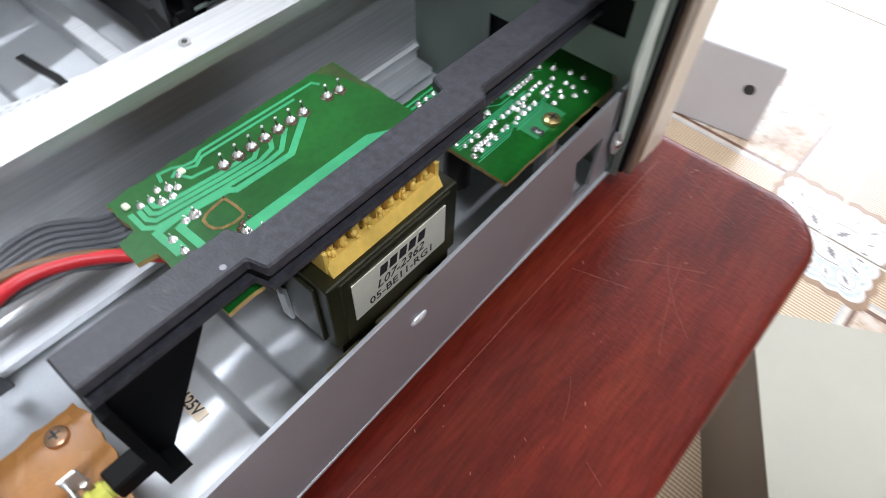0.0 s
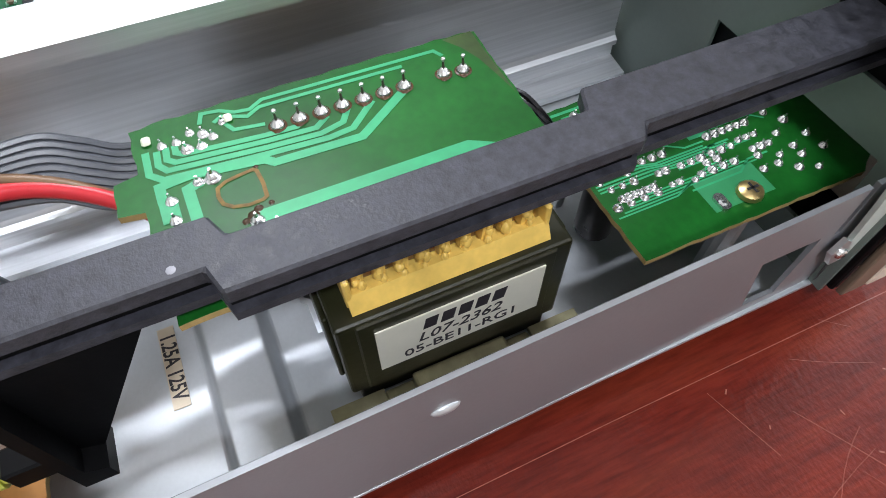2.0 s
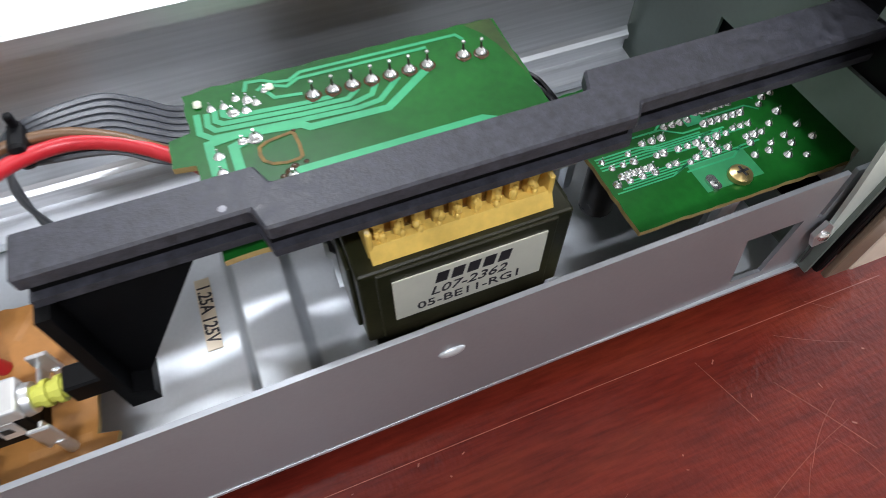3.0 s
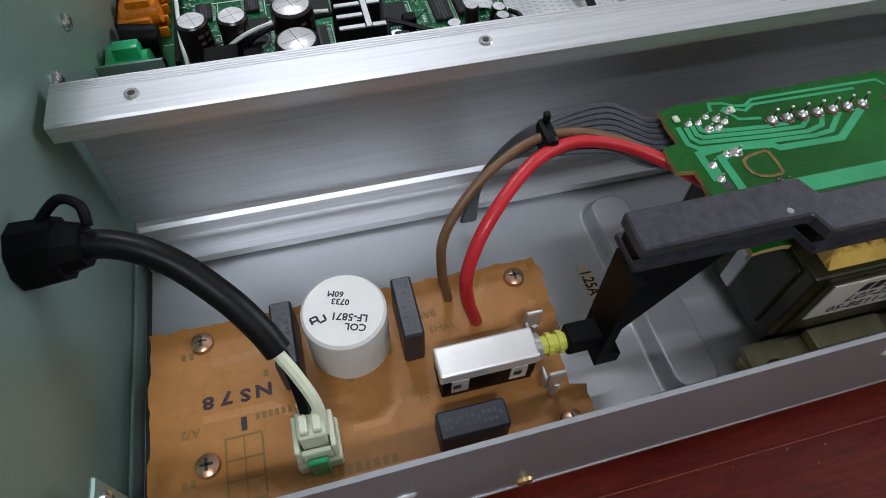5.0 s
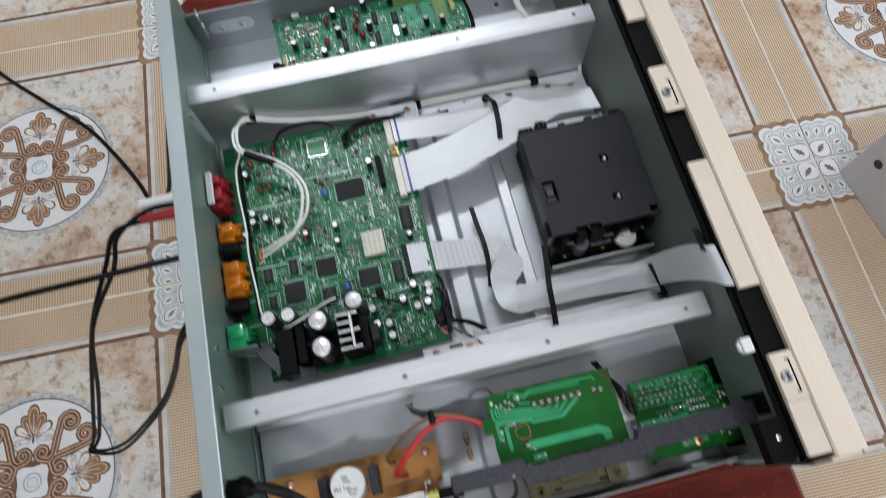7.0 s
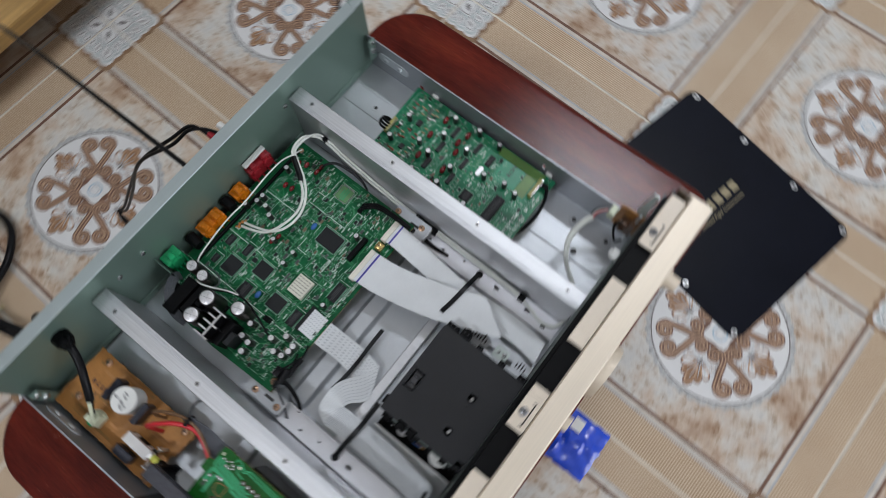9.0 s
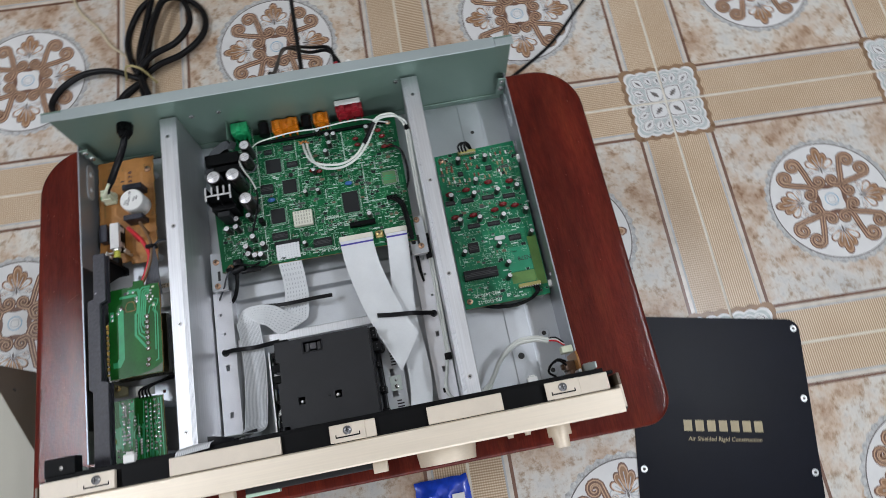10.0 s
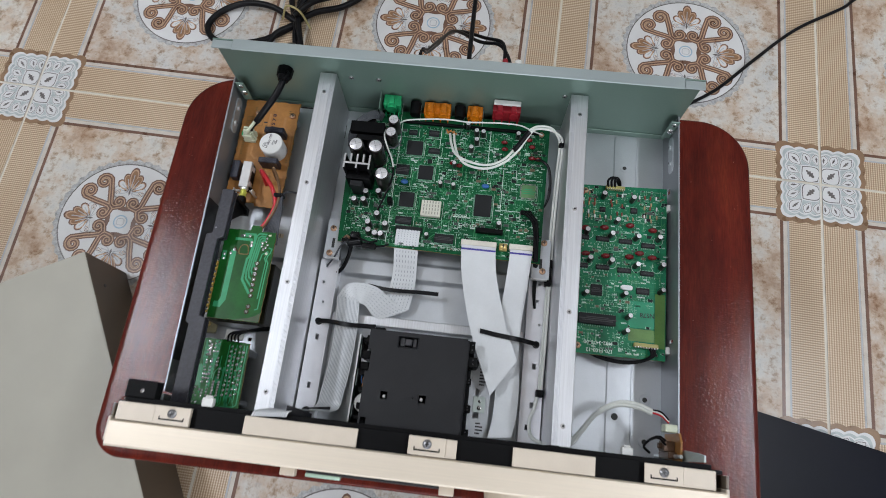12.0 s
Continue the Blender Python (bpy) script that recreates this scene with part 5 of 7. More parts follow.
part("copper_track", strip(B(), [(52.0, 49), (52.0, 43.5)], 3.4, FB), PCB_LIGHT, fbd)
part("copper_track", strip(B(), [(56.3, 57), (56.3, 30)], 1.8, FB), PCB_LIGHT, fbd)
part("copper_track", strip(B(), [(34.0, 57), (34.0, 40)], 9.0, FB, 0, 0.05), PCB_FAINT, fbd)
screw(fbd, (31.0, 46.6, FB + 0.3), 3.2, BRASS)
bm = B()
prism(bm, rounded(29.0, 53.0, 33.8, 55.6, 1.1, 4), FB, FB + 0.9)
blob(bm, (31.0, 54.3, FB + 0.8), 1.2, 0.5)
part("earth_pad", bm, SOLDER, fbd)
for x, y in ((31, 46), (68, 30), (68, 72)):
    part("standoff", cyl(B(), (x, y, 0), (x, y, FB - 1.6), 3.2, 3.2, 10), STEEL, fbd)
bm = B()
for x, y, r, h in ((50, 72, 5, 22), (60, 60, 5, 20), (42, 60, 4, 18), (62, 40, 5, 22)):
    cyl(bm, (x, y, FB - 1.6), (x, y, FB - h), r, r, 14)
tagged(part("hanging_capacitor", bm, SLEEVE, fbd, "black capacitors under the board", True), kind="stuff")
jw = thing("jumper_wires", (66, 84, 30), "short bundle of black wires between two boards", "wires")
for k in range(4):
    part("black_wire", tube(B(), [(55 + 3 * k, 78, 33), (57 + 3 * k, 83, 38 + k), (64 + 3 * k, 86, 40 + k), (76 + 2 * k, 88 + k, 38), (92, 92 + k, 30)], 0.8, 6, 5), RUBBER, jw, "", True)
part("white_housing", box(B(), 52, 80, 28, 66, 88, 34, 0.5), WHITE_PL, jw)
for x, y, z in ((74, 26.0, 97), (378, 26.6, 63)):
    clip = thing("white_clip", (x, y, z - 8), "white nylon clip on the front plate", "clip", "white clips")
    part("body", box(B(), x - 4.2, y - 2.7, z - 6, x + 4.2, y + 3.6, z - 0.8, 0.9), WHITE_PL, clip)
    part("jaw", box(B(), x - 2.6, y + 3.4, z - 5, x + 2.6, y + 5.2, z - 2.2, 0.5), WHITE_PL, clip)
bk = thing("black_side_bracket", (18, 27, 44), "black plastic bracket on the front plate above the side wall", "bracket")
part("body", box(B(), 12.6, 23.6, 84, 35, 36.5, 94, 0.8), BLACK, bk)
screw(bk, (25, 29, 94), 1.6, SOLDER)

# ---------------------------------------------------------------- middle bay: main board
MB = 22.0
mb = thing("main_board", (218, 245, MB - 1.6), "green main circuit board crowded with chips and capacitors", "circuit board")
pcb_plate([(129, 178), (308.5, 175.5), (309.5, 312), (150, 312), (149, 300), (129, 299), (126.5, 240)], MB - 1.6, MB, PCB, PCB_EDGE, mb)

KEEP_OUT = []


def free(x, y, w, h):
    return all(abs(x - a) > (w + c) / 2 + 0.6 or abs(y - b) > (h + d) / 2 + 0.6 for a, b, c, d in KEEP_OUT)


def chip(x, y, w, h, z, parent, sides=4, name="chip", pitch=1.0, tall=1.9, mark=True, mats=None):
    """A flat package with rows of bent legs."""
    KEEP_OUT.append((x, y, w + 3, h + 3))
    bm = B()
    box(bm, x - w / 2, y - h / 2, z + 0.25, x + w / 2, y + h / 2, z + tall, 0.25)
    if mark:
        for k in (-1, 0, 1):
            L = w * (0.3 + 0.12 * ((k + 2) % 3))
            box(bm, x - L, y + k * h * 0.16 - h * 0.04, z + tall, x + L, y + k * h * 0.16 + h * 0.04, z + tall + 0.03, 0, 2)
    n = int(w / pitch)
    for k in range(n):
        u = x - w / 2 + (k + 0.5) * w / n
        for s in (-1, 1):
            box(bm, u - 0.22, y + s * h / 2, z, u + 0.22, y + s * (h / 2 + 1.3), z + 0.5, 0, 1)
    if sides == 4:
        n = int(h / pitch)
        for k in range(n):
            v = y - h / 2 + (k + 0.5) * h / n
            for s in (-1, 1):
                box(bm, x + s * w / 2, v - 0.22, z, x + s * (w / 2 + 1.3), v + 0.22, z + 0.5, 0, 1)
    return part(name, bm, mats or [CHIP, VIA, CHIP_MARK], parent)


def can_cap(x, y, r, z0, z1, parent, lean=(0, 0), name="capacitor"):
    """An upright electrolytic: sleeve with a stripe, rolled rim, scored silver top."""
    bm = B()
    a, b = Vector((x, y, z0)), Vector((x + lean[0], y + lean[1], z1))
    d = (b - a).normalized()
    cyl(bm, a, b - d * 0.6, r, r, 18)
    cyl(bm, b - d * 0.6, b, r, r * 0.88, 18)
    cyl(bm, b - d * 0.05, b + d * 0.12, r * 0.86, r * 0.82, 18, 1)
    for ang in (20, 110):
        e = Vector((math.cos(radians(ang)), math.sin(radians(ang)), 0)) * r * 0.7
        s = d.cross(e).normalized() * r * 0.014
        vs = [bm.verts.new(b + d * 0.16 + p) for p in (-e - s, e - s, e + s, -e + s)]
        bm.faces.new(vs).material_index = 2
    box(bm, x + r * 0.86, y - r * 0.25, z0 + 1, x + r * 1.02, y + r * 0.25, z1 - 1.2, 0, 3)
    KEEP_OUT.append((x, y, 2 * r, 2 * r))
    return part(name, bm, [SLEEVE, CERAMIC, GREY_WIRE, GREY_WIRE], parent, "", True)


for x, y, w, h in ((186.2, 275.2, 14.5, 14.0), (199.2, 251.3, 13.2, 13.4), (185.2, 223.3, 13.0, 14.0), (254.1, 224.4, 15.0, 20.5)):
    chip(x, y, w, h, MB, mb, mark=False)
chip(293.8, 242.6, 12.5, 12.5, MB, mb, mats=[mat("bare_green_pads", (0.10, 0.22, 0.09), 0.4), SOLDER, PCB_LIGHT], tall=0.5, name="empty_chip_place")
for x, y, w, h in ((222.9, 189.6, 17.0, 8.0), (184.8, 203.1, 14.5, 7.2), (202.2, 291.7, 9.6, 6.0), (204.3, 273.7, 10.5, 5.6), (182.6, 290.8, 7.8, 5.0), (177.7, 252.3, 12.0, 9.4)):
    chip(x, y, w, h, MB, mb, 2)

# slotted white heat spreader
KEEP_OUT.append((208.2, 216, 20, 17))
hs = part("heat_spreader", box(B(), 199.4, 208.4, MB, 217.0, 223.4, MB + 4.6, 0.4), mat("cream_ceramic", (0.70, 0.69, 0.58), 0.5), mb, "cream slotted heat spreader on a chip")
bm = B()
for i in range(6):
    for j in range(4):
        box(bm, 201.4 + 2.6 * i, 210.2 + 3.4 * j, MB + 4.6, 202.3 + 2.6 * i, 212.6 + 3.4 * j, MB + 4.66)
part("slot", bm, mat("grey_slot", (0.34, 0.33, 0.28), 0.7), hs)

for x, y, r, top in ((166.0, 291.0, 5.0, 44.8), (165.3, 278.2, 5.0, 45.2), (137.6, 259.1, 6.6, 53.0), (155.0, 258.9, 6.6, 53.0), (163.5, 234.8, 6.2, 50.0)):
    can = can_cap(x, y, r, MB, top, mb, name="large_capacitor")
    bm = B()
    for k in range(5):
        for a in (205, 235, 262):
            c, n = Vector((math.cos(radians(a + 3 * (k % 2))), math.sin(radians(a + 3 * (k % 2))), 0)), top - 4 - 2.6 * k
            u = Vector((-c.y, c.x, 0))
            q = Vector((x, y, n)) + c * (r * 1.004 + 0.05)
            bm.faces.new([bm.verts.new(q + u * w + Vector((0, 0, h))) for w, h in ((-0.9, 0), (0.9, 0), (0.9, 1.1), (-0.9, 1.1))])
    part("printed_bar", bm, mat("grey_brown_print", (0.11, 0.095, 0.085), 0.5), can, "faint printed bars on the sleeve")
for x, y in ((233.3, 301.3), (241.7, 295.2), (248.0, 294.7), (242.6, 286.0), (238.2, 278.0), (224.6, 260.4), (214.1, 239.7), (225.9, 239.3), (280.2, 295.9), (269.7, 206.8), (207.5, 189.8)):
    can_cap(x, y, 2.3 if x > 226 else 2.0, MB, MB + 9, mb)
for x, y in ((139.8, 215.6), (148.2, 223.7), (148.4, 215.5), (160.7, 224.5), (161.3, 203.4), (155.6, 194.8), (155.7, 187.9), (161.9, 186.5), (167.9, 186.1), (169.6, 194.8)):
    can_cap(x, y, 2.7, MB, MB + 11, mb, (random.uniform(-0.8, 0.8), random.uniform(-0.8, 0.8)))

# finned heat sink with its regulator
sink = part("heat_sink", box(B(), 131.5, 229.5, MB, 153.4, 236.5, 45.0, 0.4), BLACK, mb, "black finned heat sink with bare top edges")
part("spine", box(B(), 130.8, 237.2, MB + 0.5, 154.0, 239.0, 58.5, 0.2), BLACK, sink)
for k in range(5):
    x = 130.8 + 5.4 * k
    fin = part("fin", box(B(), x, 239.05, MB + 2, x + 1.5, 246.8, 58.5, 0.2), BLACK, sink)
    part("bare_edge", box(B(), x, 239.3, 58.5, x + 1.5, 246.7, 58.9), EDGE, fin, "bare aluminium edge")
    if k in (0, 2, 4):
        end = part("fin", box(B(), x, 233.2, MB + 20, x + 1.5, 237.15, 58.5, 0.2), BLACK, sink)
        part("bare_edge", box(B(), x, 233.3, 58.5, x + 1.5, 237.1, 58.9), EDGE, end, "bare aluminium edge")
part("bare_spine", box(B(), 130.9, 237.3, 58.5, 153.9, 238.9, 58.92), EDGE, sink, "bare aluminium edge")
part("regulator", box(B(), 136, 223.5, MB, 147, 228.3, 44, 0.4), CHIP, mb)
KEEP_OUT.append((142, 236, 27, 27))
# black modules; the first, low box paints in the shadow round the capacitors
for x0, y0, x1, y1, z1 in ((131, 251, 159.0, 290, 25), (127, 278, 158, 289, 40), (134, 271, 159, 277, 38), (136, 291, 148, 296, 36), (144, 266, 147, 272, 36), (168.6, 216, 173, 221, 32)):
    part("module_and_shade_box", box(B(), x0, y0, MB, x1, y1, z1, 0.6), BLACK, mb)
    KEEP_OUT.append(((x0 + x1) / 2, (y0 + y1) / 2, x1 - x0, y1 - y0))
part("connector_bar", box(B(), 250, 198, MB, 274, 202, MB + 6, 0.4), BLACK, mb)
KEEP_OUT.append((262, 200, 26, 6))
for x, y in ((181.2, 239.5), (254.7, 242.6)):
    bm = blob(B(), (x, y, MB + 3.4), 3.6, 0.55, 0, 12, 8)
    bmesh.ops.scale(bm, vec=(1, 0.6, 1), space=Matrix.Translation((-x, -y, 0)), verts=bm.verts)
    part("ceramic_capacitor", bm, CERAMIC_BLUE, mb, "", True)
    KEEP_OUT.append((x, y, 8, 5))


def film_cap(x, y, z, parent, s=1.0):
    bm = blob(B(), (x, y, z + 3.2 * s), 2.6 * s, 1.1, 0, 9, 6)
    bmesh.ops.scale(bm, vec=(1.25, 0.7, 1), space=Matrix.Translation((-x, -y, 0)), verts=bm.verts)
    part("film_capacitor", bm, FILM_RED, parent, "", True)
    KEEP_OUT.append((x, y, 6, 4))


for x, y in ((268.2, 288.0), (269.2, 281.3), (290.9, 292.8), (293.9, 286.0), (222.9, 262.2), (229.2, 260.5), (294.2, 274.6), (300.4, 274.1)):
    film_cap(x, y, MB, mb)
for x0, x1, y in ((238.3, 269.6, 187), (280.6, 301.4, 187.3)):
    c = part("cable_socket", box(B(), x0, y - 2.4, MB, x1, y + 2.8, MB + 5.4, 0.5), mat("cream_socket", (0.72, 0.69, 0.60), 0.45), mb, "cream flat-cable socket")
    KEEP_OUT.append(((x0 + x1) / 2, y, x1 - x0, 7))
part("cable_socket", box(B(), 179, 193, MB, 202.5, 197.5, MB + 2.6, 0.4), CHIP, mb)
KEEP_OUT.append((191, 195, 26, 7))
screw(mb, (275.5, 187, MB + 4), 3.0, BRASS, "earth_screw")
part("earth_lug", box(B(), 272, 183.5, MB, 279, 190, MB + 4, 0.5), BRASS, mb)
screw(mb, (137, 181, MB), 3.4, COPPER_SCREW)
screw(mb, (302, 301, MB), 2.6, COPPER_SCREW)

# jacks along the back
for name, x0, x1, y0, z0, z1, m, lab in (("jack", 153, 169, 305, 24, 43, J_GREEN, "green plastic jack"), ("jack", 178.5, 186.5, 307, 22, 38, BLACK, "black jack"), ("jack", 190.5, 215.5, 304.5, 22, 36, J_ORANGE, "orange double jack"),
                                   ("jack", 220.5, 228, 308, 22, 38, BLACK, "black jack"), ("jack", 231, 245.5, 305.5, 22, 36, J_ORANGE, "orange jack"), ("jack", 254.5, 280, 308, 24, 44, J_RED, "red double jack with a white cap")):
    bm = B()
    if m is BLACK:
        cyl(bm, ((x0 + x1) / 2, 318, 30), ((x0 + x1) / 2, y0 - 1, 29), 5.2, 4.6, 16)
        box(bm, x0, y0, MB, x1, 318, 28, 0.6)
    else:
        w = (x1 - x0)
        box(bm, x0, y0 + 4, z0 - 2, x1, 320, z1 - 5, 0.9)
        for k in range(2 if w > 16 else 1):
            cx = x0 + w * (k + 0.5) / (2 if w > 16 else 1)
            cyl(bm, (cx, 318, (z0 + z1) / 2), (cx, y0 + 1, (z0 + z1) / 2 + 1), w * (0.2 if w > 16 else 0.36), w * (0.17 if w > 16 else 0.3), 14)
            box(bm, cx - 2.4, y0 + 3, z1 - 8, cx + 2.4, 316, z1, 0.6)
        for k in range(4):
            box(bm, x0 + 1.5 + k * (w - 4) / 3, y0 - 0.5, MB, x0 + 2.6 + k * (w - 4) / 3, y0 + 4.2, z0 + 4, 0.2)
    j = part(name, bm, m, mb, lab, True)
    if m is J_RED:
        part("white_cap", box(B(), x0 + 0.5, 315.6, z1 - 1, x1 - 0.5, 320, z1 + 2.0, 0.6), WHITE_PL, j, "white plastic cap")
    if m is J_GREEN:
        part("shell", box(B(), x0 - 2.6, 300, 22, x0 - 1.8, 320, 43.5, 0.2), STEEL_GREEN, j, "thin grey-green shield")
        part("shell_rim", box(B(), x0 - 2.8, 299.4, 22, x0 - 1.6, 300.2, 43.8, 0.2), BLACK, j)
    KEEP_OUT.append(((x0 + x1) / 2, 310, x1 - x0, 22))
part("jack_plate", box(B(), 172, 300, MB, 300, 302, MB + 4, 0.3), BLACK, mb)


def scatter(parent, x0, y0, x1, y1, z, n, seed, dense=1.0):
    """Fine surface-mount parts, via dots, silkscreen and tracks, too small to pick apart singly."""
    rnd = random.Random(seed)
    smd, pads, ink, trk = B(), B(), B(), B()
    made = 0
    for _ in range(n * 8):
        if made >= n:
            break
        x, y = rnd.uniform(x0, x1), rnd.uniform(y0, y1)
        x, y = round(x / 1.6) * 1.6, round(y / 1.6) * 1.6
        w, h = rnd.choice(((2.2, 1.2), (1.2, 2.2), (2.2, 1.2), (3.4, 1.8), (1.4, 1.4), (4.2, 2.4)))
        if not free(x, y, w, h):
            continue
        made += 1
        kind = rnd.random()
        if kind < 0.30:
            k = rnd.choice((0, 0, 1, 3, 3))
            box(smd, x - w / 2, y - h / 2, z, x + w / 2, y + h / 2, z + rnd.uniform(0.5, 1.1), 0, k)
            if w > h:
                for s in (-1, 1):
                    box(pads, x + s * w / 2 - 0.25, y - h / 2 - 0.1, z, x + s * w / 2 + 0.25, y + h / 2 + 0.1, z + 0.62)
            else:
                for s in (-1, 1):
                    box(pads, x - w / 2 - 0.1, y + s * h / 2 - 0.35, z, x + w / 2 + 0.1, y + s * h / 2 + 0.35, z + 0.62)
        elif kind < 0.78:
            for k in range(rnd.choice((3, 4, 6, 8, 10))):
                q = (x + k * 1.25, y) if rnd.random() < 0.6 else (x, y + k * 1.25)
                if free(*q, 1, 1) and x0 < q[0] < x1 and y0 < q[1] < y1:
                    cyl(pads, (*q, z - 0.05), (*q, z + 0.14), 0.46, 0.38, 6)
        else:
            for k in range(rnd.choice((3, 4, 5))):
                box(ink, x + k * 0.95, y, z + 0.04, x + k * 0.95 + 0.6, y + 1.2, z + 0.07)
    for _ in range(int(n * 0.42)):
        x, y = rnd.uniform(x0, x1), rnd.uniform(y0, y1)
        pts = [(x, y)]
        for k in range(rnd.choice((1, 2, 3))):
            L = rnd.uniform(3, 14) * rnd.choice((-1, 1))
            a = rnd.choice((0, 90, 45, -45))
            x, y = min(max(x + L * math.cos(radians(a)), x0), x1), min(max(y + L * math.sin(radians(a)), y0), y1)
            if math.hypot(x - pts[-1][0], y - pts[-1][1]) > 0.5:
                pts.append((x, y))
        if len(pts) > 1:
            strip(trk, pts, rnd.choice((0.35, 0.45, 0.9)), z, 0, 0.03)
    tagged(part("surface_part", smd, [CHIP, mat("tan_smd", (0.15, 0.11, 0.065), 0.5), WHITE_PL, mat("grey_smd", (0.06, 0.07, 0.065), 0.45)], parent, "tiny surface-mount parts"), kind="stuff")
    tagged(part("solder_pad", pads, VIA, parent, "tiny tinned pads"), kind="stuff")
    tagged(part("white_print", ink, INK_WHITE, parent, "fine white lettering bars"), kind="stuff")
    tagged(part("fine_track", trk, PCB_FAINT, parent, "fine green tracks"), kind="stuff")


scatter(mb, 132, 179, 306, 299, MB, 1000, 21)
bm = B()
for pts in ([(209, 302), (209, 262)], [(255, 300), (255, 258), (262, 258)], [(270, 262), (270, 222), (288, 222), (288, 216)], [(206, 236), (206, 228), (196, 228)], [(171.5, 300), (171.5, 180)], [(244, 242), (232, 242), (232, 232)], [(282, 262), (282, 254), (300, 254)]):
    strip(bm, pts, 0.55, MB, 0, 0.08)
for x, y, w, h in KEEP_OUT:
    if 4 < w < 24 and 4 < h < 24:
        strip(bm, [(x - w / 2 - 0.5, y - h / 2 - 0.5), (x + w / 2 + 0.5, y - h / 2 - 0.5), (x + w / 2 + 0.5, y + h / 2 + 0.5)], 0.28, MB, 0, 0.07)
tagged(part("silkscreen_line", bm, INK_WHITE, mb), kind="stuff")
text("printed_mark", "X25-5940-0", (241, 205, MB + 0.1), 3.0, INK_WHITE, mb, (0, 0, 180))
text("printed_mark", "MICOM", (234, 213, MB + 0.1), 3.0, INK_WHITE, mb, (0, 0, 180))
text("printed_mark", "1040-12", (233, 181.5, MB + 0.1), 3.0, INK_WHITE, mb, (0, 0, 180))

# shelves that carry the board
for x0, x1, ys in ((118.0, 132, (167, 190)), (302, 317.6, (170, 196))):
    sh = thing("board_bracket", ((x0 + x1) / 2, 180, 0), "bright steel bracket carrying the main board", "bracket", "board brackets")
    bm = plate(B(), (x0, x1), (163, 199), 18.0, 19.4, "z")
    plate(bm, (163, 199), (0, 18.0), x0 if x0 < 200 else x1 - 1.4, x0 + 1.4 if x0 < 200 else x1, "x")
    part("plate", bm, STEEL, sh)
    part("bent_lip", box(B(), x0 + 1.6 if x0 < 200 else x0, 161.6, 16.5, x1 if x0 < 200 else x1 - 1.6, 162.9, 21.0, 0.3), EDGE, sh, "bright bent lip")
    part("slot", box(B(), (x0 + x1) / 2 - 1.2, 172, 19.41, (x0 + x1) / 2 + 1.2, 181, 19.5), SCREW_DARK, sh)
    for y in ys:
        screw(sh, (x0 + 5 if x0 < 200 else x1 - 6, y, 19.4), 2.9, COPPER_SCREW)
for x, y in ((137, 181), (302, 301), (140, 292), (302, 180)):
    part("standoff", cyl(B(), (x, y, 0), (x, y, MB - 1.6), 3.4, 3.4, 10), STEEL, mb)


# ---------------------------------------------------------------- middle bay: rails under the drive
def perforated(x0, x1, y0, y1, z, holes, label):
    s = thing("mounting_strip", ((x0 + x1) / 2, (y0 + y1) / 2, 0), label, "strip", "mounting strips")
    bm = plate(B(), (x0, x1), (y0, y1), z - 1.2, z, "z", [(hx - w / 2, hy - h / 2, hx + w / 2, hy + h / 2) for hx, hy, w, h in holes])
    inner = x1 if x0 < 200 else x0
    plate(bm, (y0, y1), (0, z - 1.2), inner - 0.6, inner + 0.6, "x")
    plate(bm, (y0, y1), (z - 1.2, z + 2.2), inner - 0.6, inner + 0.6, "x")
    part("strip", bm, STRIP_STEEL, s)
    for hx, hy, w, h in [q for q in holes if q[2] == q[3]]:
        part("dark_opening", box(B(), hx - w / 2 - 0.2, hy - h / 2 - 0.2, 0.4, hx + w / 2 + 0.2, hy + h / 2 + 0.2, 0.8), SCREW_DARK, s)
    return s


perforated(115.0, 131.5, 26, 163, 11.0, [(121, 158, 2.4, 2.4), (120.5, 142, 2.4, 2.4), (123, 93, 3, 5), (123, 52, 3, 5), (123, 124, 2, 2)], "bright perforated strip beside the drive")
perforated(302.0, 319.6, 26, 165, 11.0, [(311, 160, 2.4, 2.4), (310, 145, 2.4, 2.4), (311, 88, 3, 5), (311, 56, 3, 5), (309, 38, 4.5, 4.5), (313, 124, 2, 2)], "bright perforated strip beside the drive")
solo("cross_bar", box(B(), 132.5, 108.5, 0.2, 301, 117.0, 8.6, 0.8), ALU, (217, 113, 0.2), "bright aluminium cross bar behind the drive", "bar")

# ---------------------------------------------------------------- disc drive
cd = thing("disc_drive", (217, 60, 0), "black plastic disc drive unit behind the front panel", "disc drive")
bm = B()
plate(bm, (174.6, 253.4), (23.5, 98.8), 47.5, 50.0, "z", [(198.5, 87, 213.5, 95), (189.4, 45.2, 194.9, 51.2), (219.4, 45.2, 225.0, 51.2), (174.6, 65, 177.4, 73), (174.6, 74.2, 177.4, 82.2), (176.2, 24.8, 180.8, 30.2), (214.4, 47.6, 215.4, 48.6)])
prism(bm, [(174.8, 47.5), (253.2, 47.5), (256, 30), (174, 30)], 96.5, 98.2, 0, "y")
box(bm, 251.4, 24, 24, 255.2, 98, 47.6, 0.5)
part("top_cover", bm, BLACK_SATIN, cd, "flat black top cover with small openings")
GREY_LATCH = mat("grey_latch", (0.055, 0.055, 0.06), 0.35)
for x, y in ((192.4, 47.4), (221.6, 47.8)):
    part("latch_pin", cyl(B(), (x, y, 46), (x, y, 50.3), 1.5, 1.1, 12), EDGE, cd, "", True)
part("latch", box(B(), 203.5, 88.5, 46.0, 209, 93.8, 48.8, 0.4), GREY_LATCH, cd)
